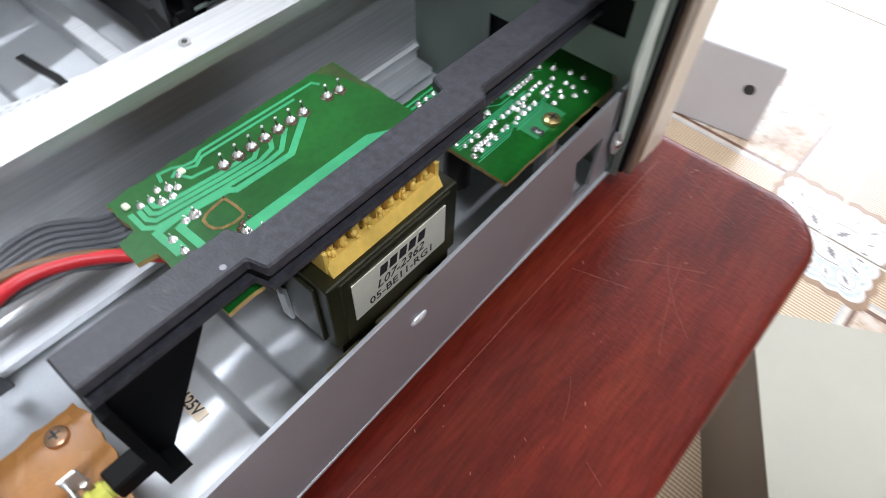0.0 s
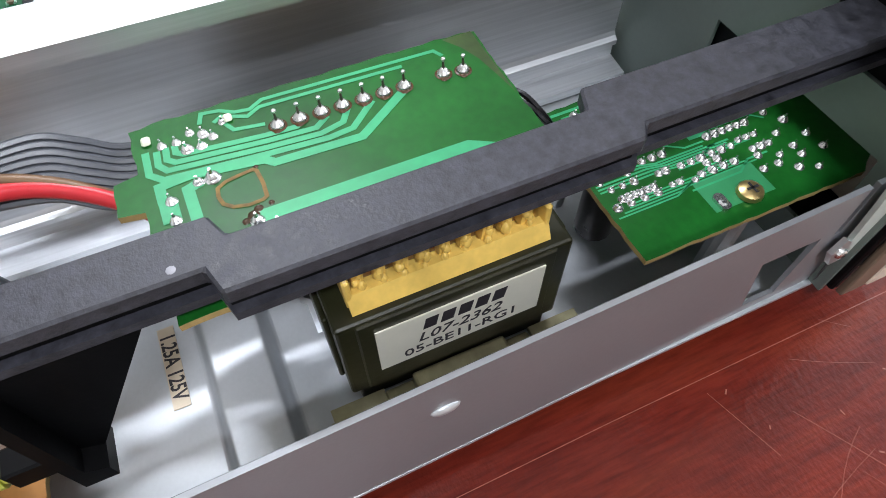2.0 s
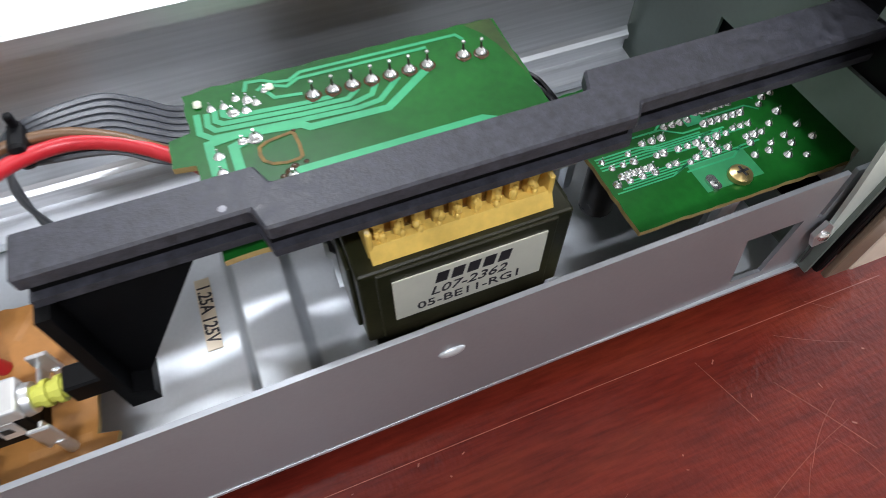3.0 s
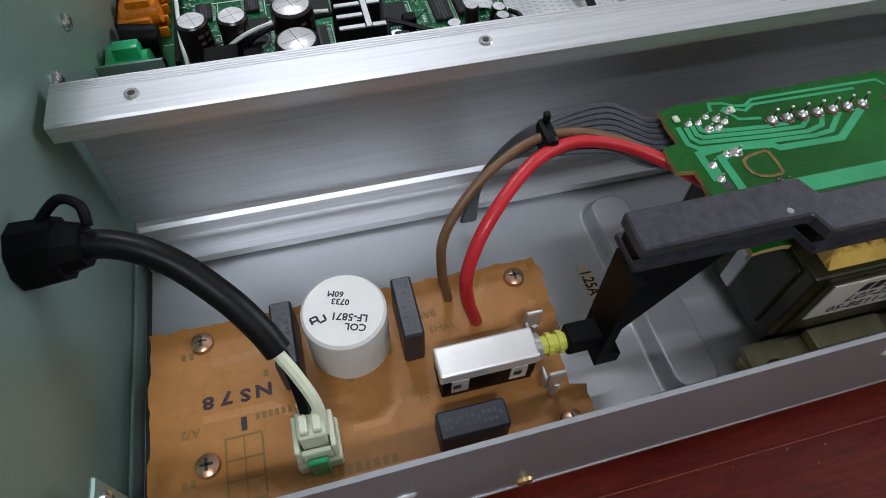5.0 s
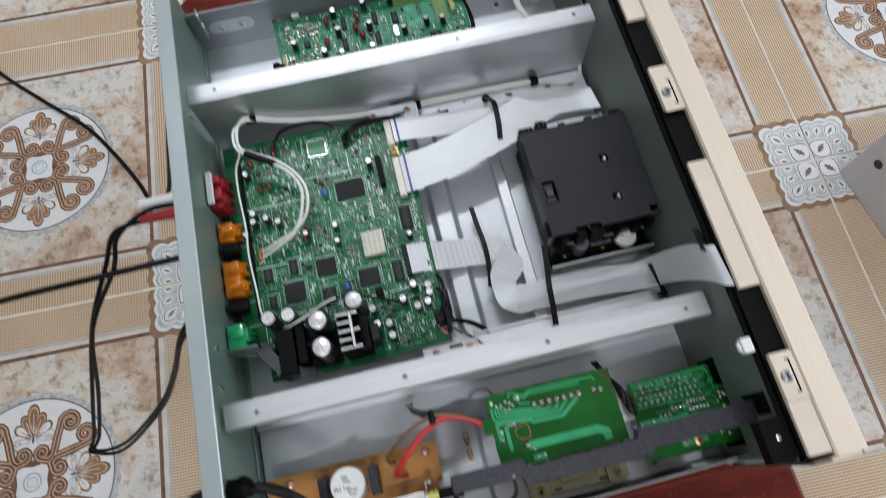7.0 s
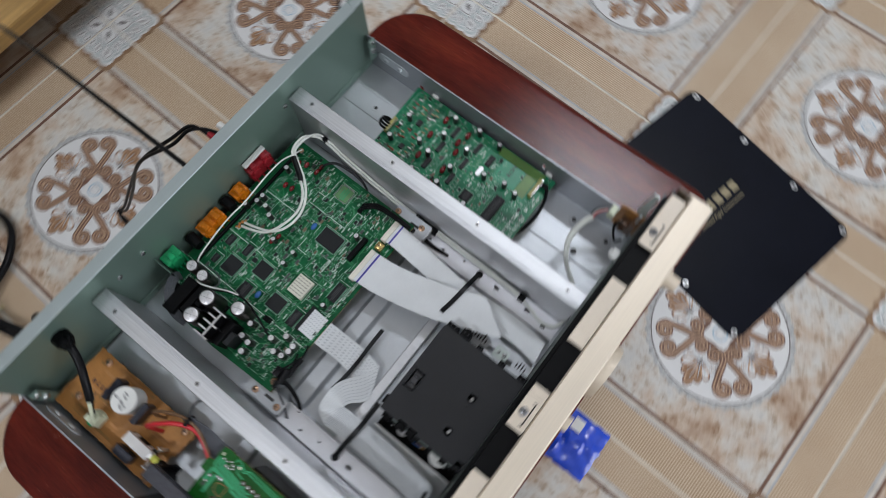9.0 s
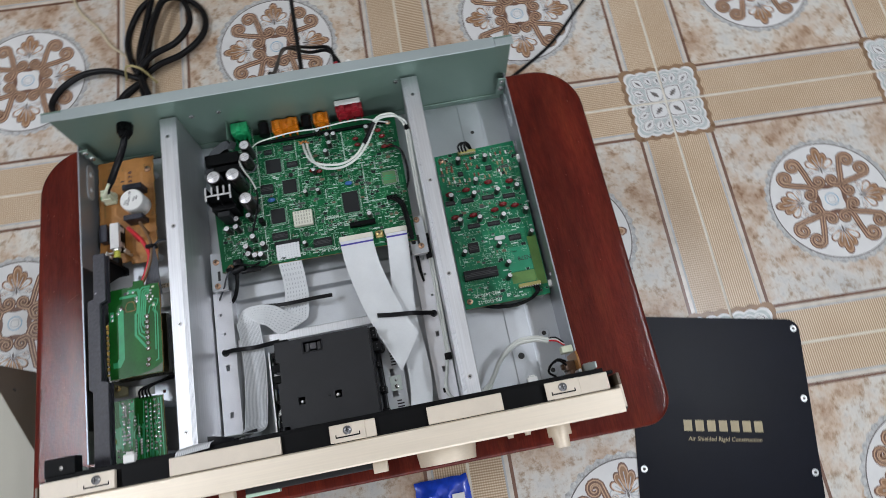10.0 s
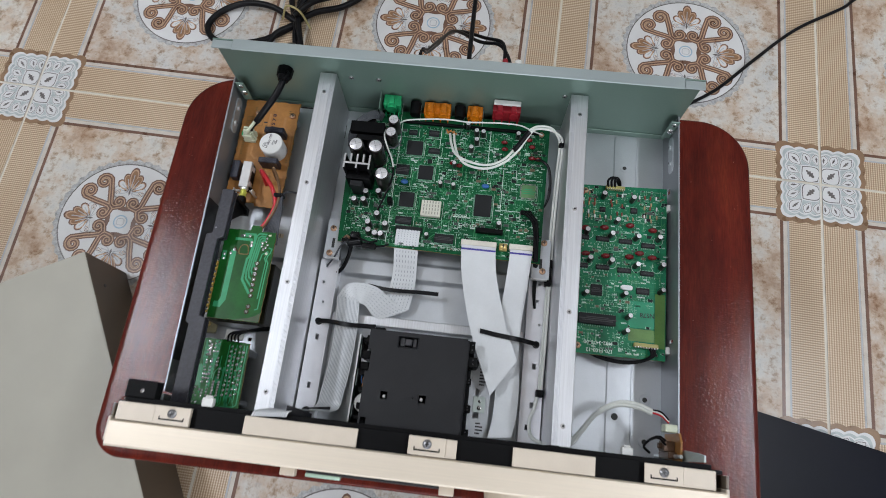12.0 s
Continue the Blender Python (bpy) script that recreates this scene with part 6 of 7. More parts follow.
bm = box(B(), 199.2, 87.6, 44.5, 203.2, 94.4, 47.2, 0.4)
box(bm, 209.6, 87.6, 44.5, 212.8, 94.4, 47.6, 0.4)
part("latch_seat", bm, mat("dull_black_seat", (0.035, 0.035, 0.037), 0.5), cd)
for x0, y0, x1, y1 in ((197.4, 86.0, 214.6, 86.9), (197.4, 95.1, 214.6, 96.0), (197.4, 87, 198.3, 95), (213.7, 87, 214.6, 95)):
    part("rim", box(B(), x0, y0, 50.0, x1, y1, 50.7, 0.2), BLACK_SATIN, cd)
part("body", box(B(), 176, 24, 10, 258, 97, 30, 1.0), BLACK, cd)
for y0, y1, w, z in ((22, 30, 5.5, 44), (43, 48.5, 5.5, 42), (64, 69, 4, 44), (77.5, 85.5, 7, 46), (88, 98, 4.5, 46)):
    part("side_latch", box(B(), 255.0, y0, 26, 255.0 + w, y1, z, 0.6), BLACK, cd)
    for d in (0.3, 0.7):
        part("latch_pin", cyl(B(), (255 + w * 0.55, y0 + (y1 - y0) * d, z), (255 + w * 0.55, y0 + (y1 - y0) * d, z + 0.5), 0.6, 0.5, 8), GREY_LATCH, cd, "", True)
part("hold_plate", box(B(), 262.5, 45, 15.21, 272.5, 58, 15.8, 0.2), STEEL_PALE, cd, "small bright holding plate")
screw(cd, (268, 48.6, 15.8), 2.0, SOLDER)
screw(cd, (268, 54, 15.8), 1.4, SOLDER)
part("damper", cyl(B(), (260.0, 81, 30), (260.0, 81, 43), 4.0, 4.0, 16), BLACK, cd, "", True)
part("side_latch", box(B(), 178, 97.5, 38, 186, 101, 48, 0.5), BLACK, cd)
part("frame_edge", box(B(), 161.4, 24, 20.02, 163.0, 98, 20.9, 0.2), EDGE, cd, "bare steel edge of the frame")
part("metal_frame", plate(B(), (24, 98), (4, 20), 161.6, 162.8, "x", [(30, 9, 40, 15), (56, 9, 70, 15), (80, 9, 90, 15)]), SUBPLATE, cd, "dark steel side of the frame")
part("metal_frame", plate(B(), (156, 161.5), (24, 98), 4.0, 5.2, "z"), STEEL, cd)
part("metal_frame", plate(B(), (258.6, 276), (24, 100), 14.0, 15.2, "z", [(264, 56, 267, 64), (263, 40, 268, 46)]), STEEL, cd)
bm = B()
box(bm, 170, 30, 12, 176, 92, 17, 0.5, 0)
box(bm, 170, 28, 30, 176.5, 31, 44, 0.5, 0)
box(bm, 170, 88, 22, 176.5, 92, 46, 0.5, 0)
box(bm, 169.8, 54, 17, 173.5, 82, 19, 0.4, 0)
box(bm, 170.2, 62, 30, 176, 66, 46, 0.4, 0)
part("mechanism", bm, BLACK, cd, "black moulded side of the drive")
bm = B()
cyl(bm, (173, 42, 18), (173, 42, 21), 7.2, 7.2, 36)
for k in range(36):
    a = 2 * math.pi * k / 36
    box(bm, 173 + 7.6 * math.cos(a) - 0.4, 42 + 7.6 * math.sin(a) - 0.4, 18.1, 173 + 7.6 * math.cos(a) + 0.4, 42 + 7.6 * math.sin(a) + 0.4, 20.9)
cyl(bm, (173, 42, 21), (173, 42, 25), 3.0, 2.6, 16)
part("gear", bm, WHITE_PL, cd, "white nylon gear lying flat")
part("guide_shaft", cyl(B(), (173.5, 31, 30), (173.5, 88, 30), 1.0, 1.0, 10), SUBPLATE, cd, "thin dark steel shaft", True)
part("motor", cyl(B(), (172.6, 76, 17), (172.6, 76, 29), 5.4, 5.4, 24), mat("zinc_motor_can", (0.32, 0.32, 0.33), 0.35, 0.8), cd, "small zinc motor can", True)
part("side_board", box(B(), 170.4, 54, 22, 171.2, 68, 27, 0.2), PCB_BROWN, cd, "narrow brown board")
part("blue_lead", tube(B(), [(171, 56, 26), (169.6, 60, 28), (169.8, 64, 28), (171.5, 71, 27)], 0.5, 6, 5), CERAMIC_BLUE, cd, "", True)
for y0, y1, z0, z1 in ((66, 72.4, 34, 46.5), (75, 81.6, 32, 46.5), (36, 41, 30, 40), (50, 53, 26, 44), (90, 96, 14, 34)):
    part("side_latch", box(B(), 170.2, y0, z0, 176.8, y1, z1, 0.5), BLACK, cd)
part("side_wall", plate(B(), (24, 97), (5.3, 11), 163.0, 164.4, "x", [(44, 6.6, 58, 10)]), BLACK, cd)
part("side_flange", box(B(), 163.0, 24, 8.5, 176, 97, 10.5, 0.4), BLACK, cd)
for y, m in ((34, SOLDER), (58, BRASS), (86, SOLDER)):
    screw(cd, (169.8, y, 14.5), 1.5, m, "screw", (-1, 0, 0))
bm = B()
rnd = random.Random(8)
for k in range(26):
    y = 28 + 2.6 * k
    if not 38 < y < 66:
        box(bm, 266, y, 15.2, 266 + rnd.choice((4, 6, 7.5)), y + 1.2, 15.26)
tagged(part("printed_bar", bm, INK_DARK, cd), kind="stuff")

# ---------------------------------------------------------------- flat cables
def flat_cable(name, pieces, label, lines=5, stiff=None):
    f = thing(name, pieces[0][0][0], label, "flat cable", "flat cables")
    for number, (pts, half) in enumerate(pieces):
        fine = lines and number == 2
        piece = part("strip", ribbon(B(), pts, half, 0.35, 8), FFC, f, "", True)
        if lines:
            bm = B()
            hv = [Vector(h) for h in half] if isinstance(half[0], (tuple, list)) else [Vector(half)] * len(pts)
            for k in range(15 if fine else lines):
                s = -0.86 + 1.72 * k / 14 if fine else -0.75 + 1.5 * k / (lines - 1)
                mid = [Vector(p) + h * s for p, h in zip(pts, hv)]
                for a, b in zip(curve(mid, 8)[::1 if fine else 2], curve(mid, 8)[1::1 if fine else 2]):
                    d = (b - a)
                    n = d.cross(hv[0]).normalized()
                    n = n if n.z > 0 else -n
                    w = hv[0].normalized() * (0.2 if fine else 0.28)
                    bm.faces.new([bm.verts.new(q + n * 0.26) for q in (a - w, a + w, b + w, b - w)])
            part("conductor_line", bm, FFC_LINE, piece)
    if stiff:
        part("blue_stiffener", box(B(), *stiff), BLUE_INK, f, "blue line across the cable end")
    return f


from_board = ([(190.8, 194, 24.5), (190.6, 186, 24), (190.5, 176, 20), (191, 160, 12), (190.5, 145, 10), (188, 131, 10), (185.5, 120, 9.5)], [(10.6, 0, 0), (10.6, 0, 0), (10.6, 0, 0), (10.4, 0, 0), (11, 0.5, 0), (12, 2, 0), (13, 5, 0)])
fold_over = ([(186, 119, 9), (176, 124, 11), (166, 132, 15), (157, 134, 19), (149.5, 133, 20), (146, 127, 18.2)], [(11, 5, 0), (8, 7, 1), (5, 8, 2), (1, 8.5, 1), (-6, 7, 0), (-9.8, 1, 0)])
to_front = ([(146, 129, 18.5), (147, 115, 16), (147.5, 90, 14), (146.5, 65, 14), (144.5, 48, 14), (143.5, 37, 16), (141, 31.5, 32), (134, 29.5, 62), (126.5, 28, 86), (121, 25.5, 95), (119.5, 21.6, 96.8)], [(9.8, 0, 0)] * 6 + [(10.2, 0.6, 0), (11, 1, 0), (12, 1, 0), (12.5, 1, 0), (12.5, 1, 0)])
flat_cable("flat_cable", [from_board, fold_over, to_front], "white flat cable folded across the bay to the front", 7)
tp = thing("black_tape", (139, 25, 90), "piece of black tape behind the flat cable at the front plate", "tape")
part("band", ribbon(B(), [(130.5, 27.6, 94.2), (136, 26.8, 92.8), (142, 25.4, 89.8), (147, 24.2, 86)], (0.4, 3.0, 1.6), 0.5, 6), BLACK_SATIN, tp, "", True)
flat_cable("flat_cable", [
    ([(254.2, 184.5, 28), (254.6, 176, 29), (256.5, 160, 30), (261, 140, 31), (268, 115, 32), (276, 94, 32.5), (285, 73.5, 31.5)], [(15, 0, 0), (15, 0, 0), (15, 0, 0), (15.2, 0.5, 0), (15.2, 1, 0), (14.2, 4.5, 0), (9.8, 15.1, 0)]),
    ([(285, 74, 30.6), (280, 84, 29.5), (272, 96, 27)], [(9.6, 14.6, 0), (5, 10, 0), (2, 6, 0)]),
], "broad white flat cable from the main board folded over the drive", 0, (239.3, 180.0, 28.3, 269.2, 181.6, 28.9))
flat_cable("flat_cable", [
    ([(291.2, 184.5, 28), (291, 176, 28), (290, 160, 27), (288.5, 140, 25.5), (287, 122, 24.5), (286.4, 105, 24), (288, 82, 22.5), (289.4, 60, 20.5), (288.6, 41, 20), (286, 27, 22)], [(9.6, 0, 0)] * 6 + [(9.6, 1.2, 0)] * 4),
], "narrow white flat cable beside the broad one", 0, (281.6, 180.4, 27.4, 300.8, 182.0, 28.3))
# ---------------------------------------------------------------- tie straps, wires
def strap(pts, half, head, label):
    s = thing("tie_strap", pts[0], label, "strap", "tie straps")
    part("band", ribbon(B(), pts, half, 1.0, 6), RUBBER, s, "", True)
    if head:
        bm = B()
        cyl(bm, (head[0], head[1], head[2] - 3), (head[0], head[1], head[2] + 1.5), 3.4, 2.6, 14)
        part("head", bm, RUBBER, s, "round black push-in head", True)


strap([(160.9, 142.6, 13), (176, 140.2, 16), (191, 139.6, 17.5), (207, 140.6, 15.5), (223.3, 141.2, 13)], (0, 1.7, 0), None, "black tape strap across a flat cable")
strap([(122.3, 106.6, 14), (134, 106.0, 20), (150, 104.6, 22), (164, 103.4, 30), (176, 102.8, 36)], (0, 1.9, 0), (122.3, 106.6, 13), "black tie strap holding the flat cable")
strap([(262.3, 109.6, 33.5), (276, 107.5, 34.5), (292, 106.2, 33), (302, 106.4, 24), (311.4, 106.8, 14)], (0, 1.9, 0), (311.4, 106.8, 13), "black tie strap holding two flat cables")
strap([(126.3, 30.8, 24), (135, 32.2, 26), (147.5, 34.1, 26)], (0, 1.6, 0), (126.3, 30.8, 22), "short black tie strap near the front plate")

sig = thing("signal_lead", (262, 270, 30), "white shielded signal lead looping over the main board", "cable")
for dx in (0.0, 2.4):
    part("lead", tube(B(), [(217 + 1.6 * dx, 293, 23), (219.5 + 1.4 * dx, 280, 30), (225 + 1.2 * dx, 267 - dx, 35), (237.5, 259.4 - 1.6 * dx, 38), (254.0, 256.6 - 1.4 * dx, 40), (267.7 + dx * 0.5, 262.5 - dx, 41), (277.4 + dx, 273.9 - dx, 43), (285 + dx, 287 - dx, 44), (294, 296.0 - dx, 45), (307, 296 - dx, 46), (314 + dx, 289, 45), (317.2 + dx, 282, 40), (317.2 + dx, 262, 30), (317 + dx, 235, 22), (317 + dx, 205, 16), (317 + dx, 176, 15), (316.8 + dx, 135, 14), (316.4 + dx * 0.9, 95, 14), (316.0 + dx * 0.7, 70, 14)], 1.12, 8, 5), WHITE_WIRE, sig, "", True)
bm = B()
tube(bm, [(276.2, 271.8, 42.6), (278.6, 274.3, 43.2), (282.2, 280.2, 44.0), (286.2, 286.8, 44.4), (288.6, 290.4, 44.8)], 2.5, 10, 5)
part("sleeve", bm, RUBBER, sig, "", True)
bm = B()
for x, y, r in ((215.2, 294.0, 1.5), (217.4, 295.4, 1.2), (220.2, 294.6, 1.5), (222.4, 293.2, 1.1), (213.8, 296.0, 0.9)):
    blob(bm, (x, y, 24), r, 0.8)
part("soldered_end", bm, mat("orange_copper_braid", (0.65, 0.27, 0.08), 0.4, 0.6), sig, "bare copper ends of the lead", True)
part("tail", tube(B(), [(316.6, 70, 14), (313.5, 55, 13), (310.0, 42, 13), (312.5, 31, 13), (322, 26.8, 14), (334, 27.5, 14)], 1.5, 8, 6), WHITE_WIRE, sig, "", True)
for x, y, z, dx, dy in ((318.4, 284, 40, 2.2, 4), (317.4, 178, 16, 2.8, 4), (317.2, 166, 15.5, 2.8, 8), (316.8, 66, 14, 3.2, 3.0), (332, 26.8, 14, 7, 2.6)):
    part("black_clip", box(B(), x - dx, y - dy, z - 4, x + dx, y + dy, z + 2.4, 0.8), BLACK, sig, "black wire clip")
w2 = thing("thin_white_lead", (235, 305, 30), "thin white lead running along the jacks", "cable")
part("lead", tube(B(), [(168.8, 297.5, 26), (176, 298, 32), (189.5, 297.6, 37), (205, 298.6, 38.4), (218, 299.2, 38.2), (232, 298.6, 38.0), (246, 299.2, 38.4), (262, 300.2, 38.6), (280, 300.0, 38), (292, 298, 34), (302, 298, 28)], 0.72, 7, 6), WHITE_WIRE, w2, "", True)
w3 = thing("thin_black_lead", (166, 240, 30), "thin black and white lead curving past the capacitors", "cable")
part("lead", tube(B(), [(160, 278, 36), (159.5, 268, 42), (168, 255, 38), (171.5, 242, 36), (168, 226, 33), (163, 212, 30), (159, 202, 26)], 0.9, 7, 6), RUBBER, w3, "", True)
part("white_lead", tube(B(), [(159, 284, 36), (159.4, 276, 41), (162.5, 267, 42), (168.5, 255, 40), (171.2, 247, 38)], 0.7, 7, 6), WHITE_WIRE, w3, "", True)
part("bare_lead", tube(B(), [(172.5, 287, 30), (173.5, 276, 32), (168, 268, 33), (160.5, 271, 34)], 0.6, 6, 6), GREY_WIRE, w3, "", True)
gl = thing("ribbon_lead", (140, 290, 30), "striped grey ribbon lead folded beside the capacitors", "cable")
for k in range(9):
    f = (k - 4) / 4
    part("ribbon_wire", tube(B(), [(154 + f, 299 + 3.4 * f, 31), (151 + 0.6 * f, 298 + 3.8 * f, 37), (145 - 0.6 * f, 296.5 + 3.8 * f, 39), (137 - 1.8 * f, 291 + 3.2 * f, 39), (131 - 3 * f, 284 + 1.8 * f, 37), (128.5 - 3.4 * f, 277, 33), (128 - 3.4 * f, 270, 25)], 0.48, 6, 5), GREY_WIRE if k % 2 else mat("light_grey_wire", (0.085, 0.09, 0.095), 0.42), gl, "", True)
fl = thing("ferrite_lead", (145, 178, 20), "black lead with a clamp at the edge of the main board", "cable")
bm = B()
cyl(bm, (139, 176.5, 24), (151, 178.5, 26), 3.4, 3.4, 12)
box(bm, 146, 173.5, 21, 164, 178, 26, 0.8)
box(bm, 141, 180, 22, 149, 186, 30, 1.0)
part("clamp", bm, RUBBER, fl, "", True)
part("tie_tail", tube(B(), [(146, 183, 29), (152, 179, 31), (159, 177.5, 29.5), (165, 180, 27)], 1.0, 7, 5), RUBBER, fl, "", True)
part("clip_wing", box(B(), 133.5, 176.5, 22, 140.5, 179.5, 28.5, 0.8), RUBBER, fl)
part("grey_lead", tube(B(), [(139, 179, 27), (133, 172, 25), (128, 164, 19), (121, 156, 12)], 0.8, 7, 5), GREY_WIRE, fl, "", True)
part("lead", tube(B(), [(142, 176, 23), (140, 166, 18), (135, 156, 12), (127, 150, 8), (119, 147, 6)], 1.8, 8, 6), RUBBER, fl, "", True)
part("lead", tube(B(), [(163, 175.5, 24), (170, 176, 26), (175, 178.5, 25)], 1.0, 7, 6), RUBBER, fl, "", True)
bl = thing("black_side_lead", (305, 220, 24), "black leads running down the edge of the main board", "cable")
part("socket", box(B(), 288, 219.4, MB, 298, 222.6, MB + 4.5, 0.4), BLACK, bl)
for k in range(2):
    part("lead", tube(B(), [(297 + 2 * k, 274, 23), (302 + 1.5 * k, 271.5, 29), (309 + k, 264, 31), (311.5 + k, 250 - k, 30), (311 + 0.8 * k, 236, 28), (308.5, 228, 24)], 0.85, 7, 5), RUBBER, bl, "", True)
for dx in (0, 1.9, 3.8):
    part("lead", tube(B(), [(290.6 + 1.6 * dx, 221, 25.5), (293 + 1.4 * dx, 217.5, 29), (299 + dx, 211, 29), (301.5 + dx * 0.8, 200, 28), (302.5 + dx * 0.7, 186, 26), (305 + dx * 0.5, 168, 16), (306 + dx * 0.3, 150, 12), (308, 138, 12)], 1.0, 7, 5), RUBBER, bl, "", True)

# ---------------------------------------------------------------- far bay: decoder board
RB = 20.0
KEEP_OUT.clear()
rb = thing("decoder_board", (381, 180, RB - 1.6), "green analogue circuit board with rows of red capacitors", "circuit board")
pcb_plate([(340, 102.5), (418, 103), (418.5, 259), (340, 256)], RB - 1.6, RB, mat("bright_green_solder_mask", (0.009, 0.185, 0.085), 0.32, 0, 0.35, 35, 420, 0.03, None, 0.05, spec=0.3), PCB_EDGE, rb)
chip(360.0, 132.2, 31.0, 9.0, RB, rb, 2, "long_chip", 1.9, 4.0)
chip(358.7, 158.1, 9.6, 9.6, RB, rb)
for x, y, w, h in ((362.4, 205.1, 11.5, 4.2), (382.3, 204.7, 11.5, 4.2), (402.1, 202.7, 11.5, 4.2), (363.3, 179.0, 11.5, 4.2), (381.9, 178.0, 11.5, 4.2), (401.5, 177.1, 11.5, 4.2), (346, 205.2, 9, 4.2), (346, 179.2, 9, 4.2), (389.1, 234.5, 6.0, 5.0), (361.4, 233.1, 5.0, 4.4), (398.3, 161.0, 11.0, 5.4)):
    chip(x, y, w, h, RB, rb, 2, pitch=1.2)
for x, y in ((362.9, 214.8), (385.1, 218.8), (405.0, 216.2), (364.7, 188.6), (385.2, 189.9), (404.8, 191.0), (393.9, 194.0), (347.5, 189.3), (346.5, 213)):
    film_cap(x, y, RB, rb, 1.3)
for x, y in ((348.1, 209.7), (369.2, 208.9), (391.3, 208.2), (410.8, 209.3), (351.6, 184.0), (370.0, 184.1), (391.3, 182.9), (413.4, 183.8), (373.8, 222.1), (387.2, 244.1), (361.6, 245.2)):
    can_cap(x, y, 2.4, RB, RB + 10, rb, (random.uniform(-0.6, 0.6), random.uniform(-0.4, 0.9)))
for x, y in ((348.5, 153.4), (381.4, 155.6), (412.7, 161.6), (385.6, 136.5), (383.5, 123.7)):
    can_cap(x, y, 2.3, RB, RB + 8, rb, (1.2, 0.8))
bm = B()
for x, y in ((350.2, 184.6), (371.2, 184.6), (392.4, 183.4), (410.0, 184.2), (350.0, 210.2), (370.4, 209.2), (391.6, 208.6), (411.0, 209.6)):
    strip(bm, [(x + 4.0 * math.cos(a), y - 1.6 + 4.0 * math.sin(a)) for a in (math.pi * (0.75 + 0.125 * k) for k in range(13))], 0.3, RB, 0, 0.06)
for k in range(40):
    x, y = 344 + 1.7 * k, 199.4 if k % 2 else 172.8
    strip(bm, [(x, y), (x, y + 1.8)], 0.3, RB, 0, 0.05)
tagged(part("silkscreen_line", bm, INK_WHITE, rb), kind="stuff")
bm = prism(B(), rounded(379.2, 160.4, 389.2, 164.6, 2.0, 4), RB, RB + 3)
part("crystal", bm, EDGE, rb, "small silver crystal can")
KEEP_OUT.append((384, 162, 11, 5))
bm = B()
flat(bm, rounded(409, 113, 417.5, 160, 0.5, 1), RB + 0.12)
flat(bm, rounded(387, 117.5, 408.8, 128, 0.5, 1), RB + 0.12)
part("bare_patch", bm, mat("yellow_green_laminate", (0.105, 0.225, 0.05), 0.35, 0, 0.2), rb, "yellow-green unmasked patches")
part("plain_mask", flat(B(), rounded(387, 129, 408.6, 152, 1.0, 2), RB + 0.05), mat("mint_solder_mask", (0.012, 0.27, 0.135), 0.32, 0, 0.15, 40), rb, "plain mint green patch of the mask")
KEEP_OUT += [(413, 137, 10, 50), (398, 122, 24, 12), (402, 140, 14, 9)]
for x0, x1, y in ((363, 380, 254), (391, 411, 114)):
    bm = B()
    box(bm, x0, y - 1.6, RB, x1, y + 1.6, RB + 5, 0.4)
    for k in range(9):
        u = x0 + (k + 0.5) * (x1 - x0) / 9
        box(bm, u - 0.35, y - 2.6, RB + 1, u + 0.35, y - 1.5, RB + 5.4, 0, 1)
    part("wire_socket", bm, [mat("amber_socket", (0.35, 0.32, 0.10), 0.45), SOLDER], rb)
    KEEP_OUT.append(((x0 + x1) / 2, y, x1 - x0, 5))
bm = B()
rnd = random.Random(12)
for y in (226, 230, 238, 241.5, 248):
    for k in range(14):
        x = 344 + 5.0 * k + rnd.uniform(-0.6, 0.6)
        if rnd.random() < 0.62 and free(x, y, 2, 3):
            cyl(bm, (x, y - 1.5, RB + 1.1), (x, y + 1.5, RB + 1.1), 0.75, 0.75, 7, rnd.choice((0, 0, 1, 2)))
            cyl(bm, (x, y - 2.6, RB + 0.5), (x, y + 2.6, RB + 0.5), 0.2, 0.2, 5, 3)
tagged(part("resistor", bm, [mat("tan_resistor", (0.42, 0.30, 0.16), 0.45), mat("brown_resistor", (0.25, 0.06, 0.03), 0.4), WHITE_PL, SOLDER], rb, "rows of small resistors", True), kind="stuff")
scatter(rb, 343, 105, 417, 255, RB, 420, 33)
text("stamped_mark", "NS78", (402.5, 140.5, RB + 0.2), 4.0, INK_DARK, rb, (0, 0, 180))
text("printed_mark", "X32-3470-00", (362, 113.0, RB + 0.1), 3.2, INK_WHITE, rb, (0, 0, 180))
text("printed_mark", "J70-1103-12", (363, 106.5, RB + 0.1), 3.2, INK_WHITE, rb, (0, 0, 180))
for x, y in ((345.5, 250.5), (345, 109)):
    screw(rb, (x, y, RB), 2.8, COPPER_SCREW)
for x, y in ((345.5, 250.5), (345, 109), (413, 250), (413, 108)):
    part("standoff", cyl(B(), (x, y, 0), (x, y, RB - 1.6), 3.2, 3.2, 10), STEEL, rb)
for y in (112, 240):
    part("edge_holder", box(B(), 418.0, y - 3, RB - 4, 420.9, y + 3, RB + 3, 0.6), WHITE_PL, rb, "white edge holder")
bw = thing("black_loom", (385, 104, 14), "black wire loop at the edge of the decoder board", "wires")
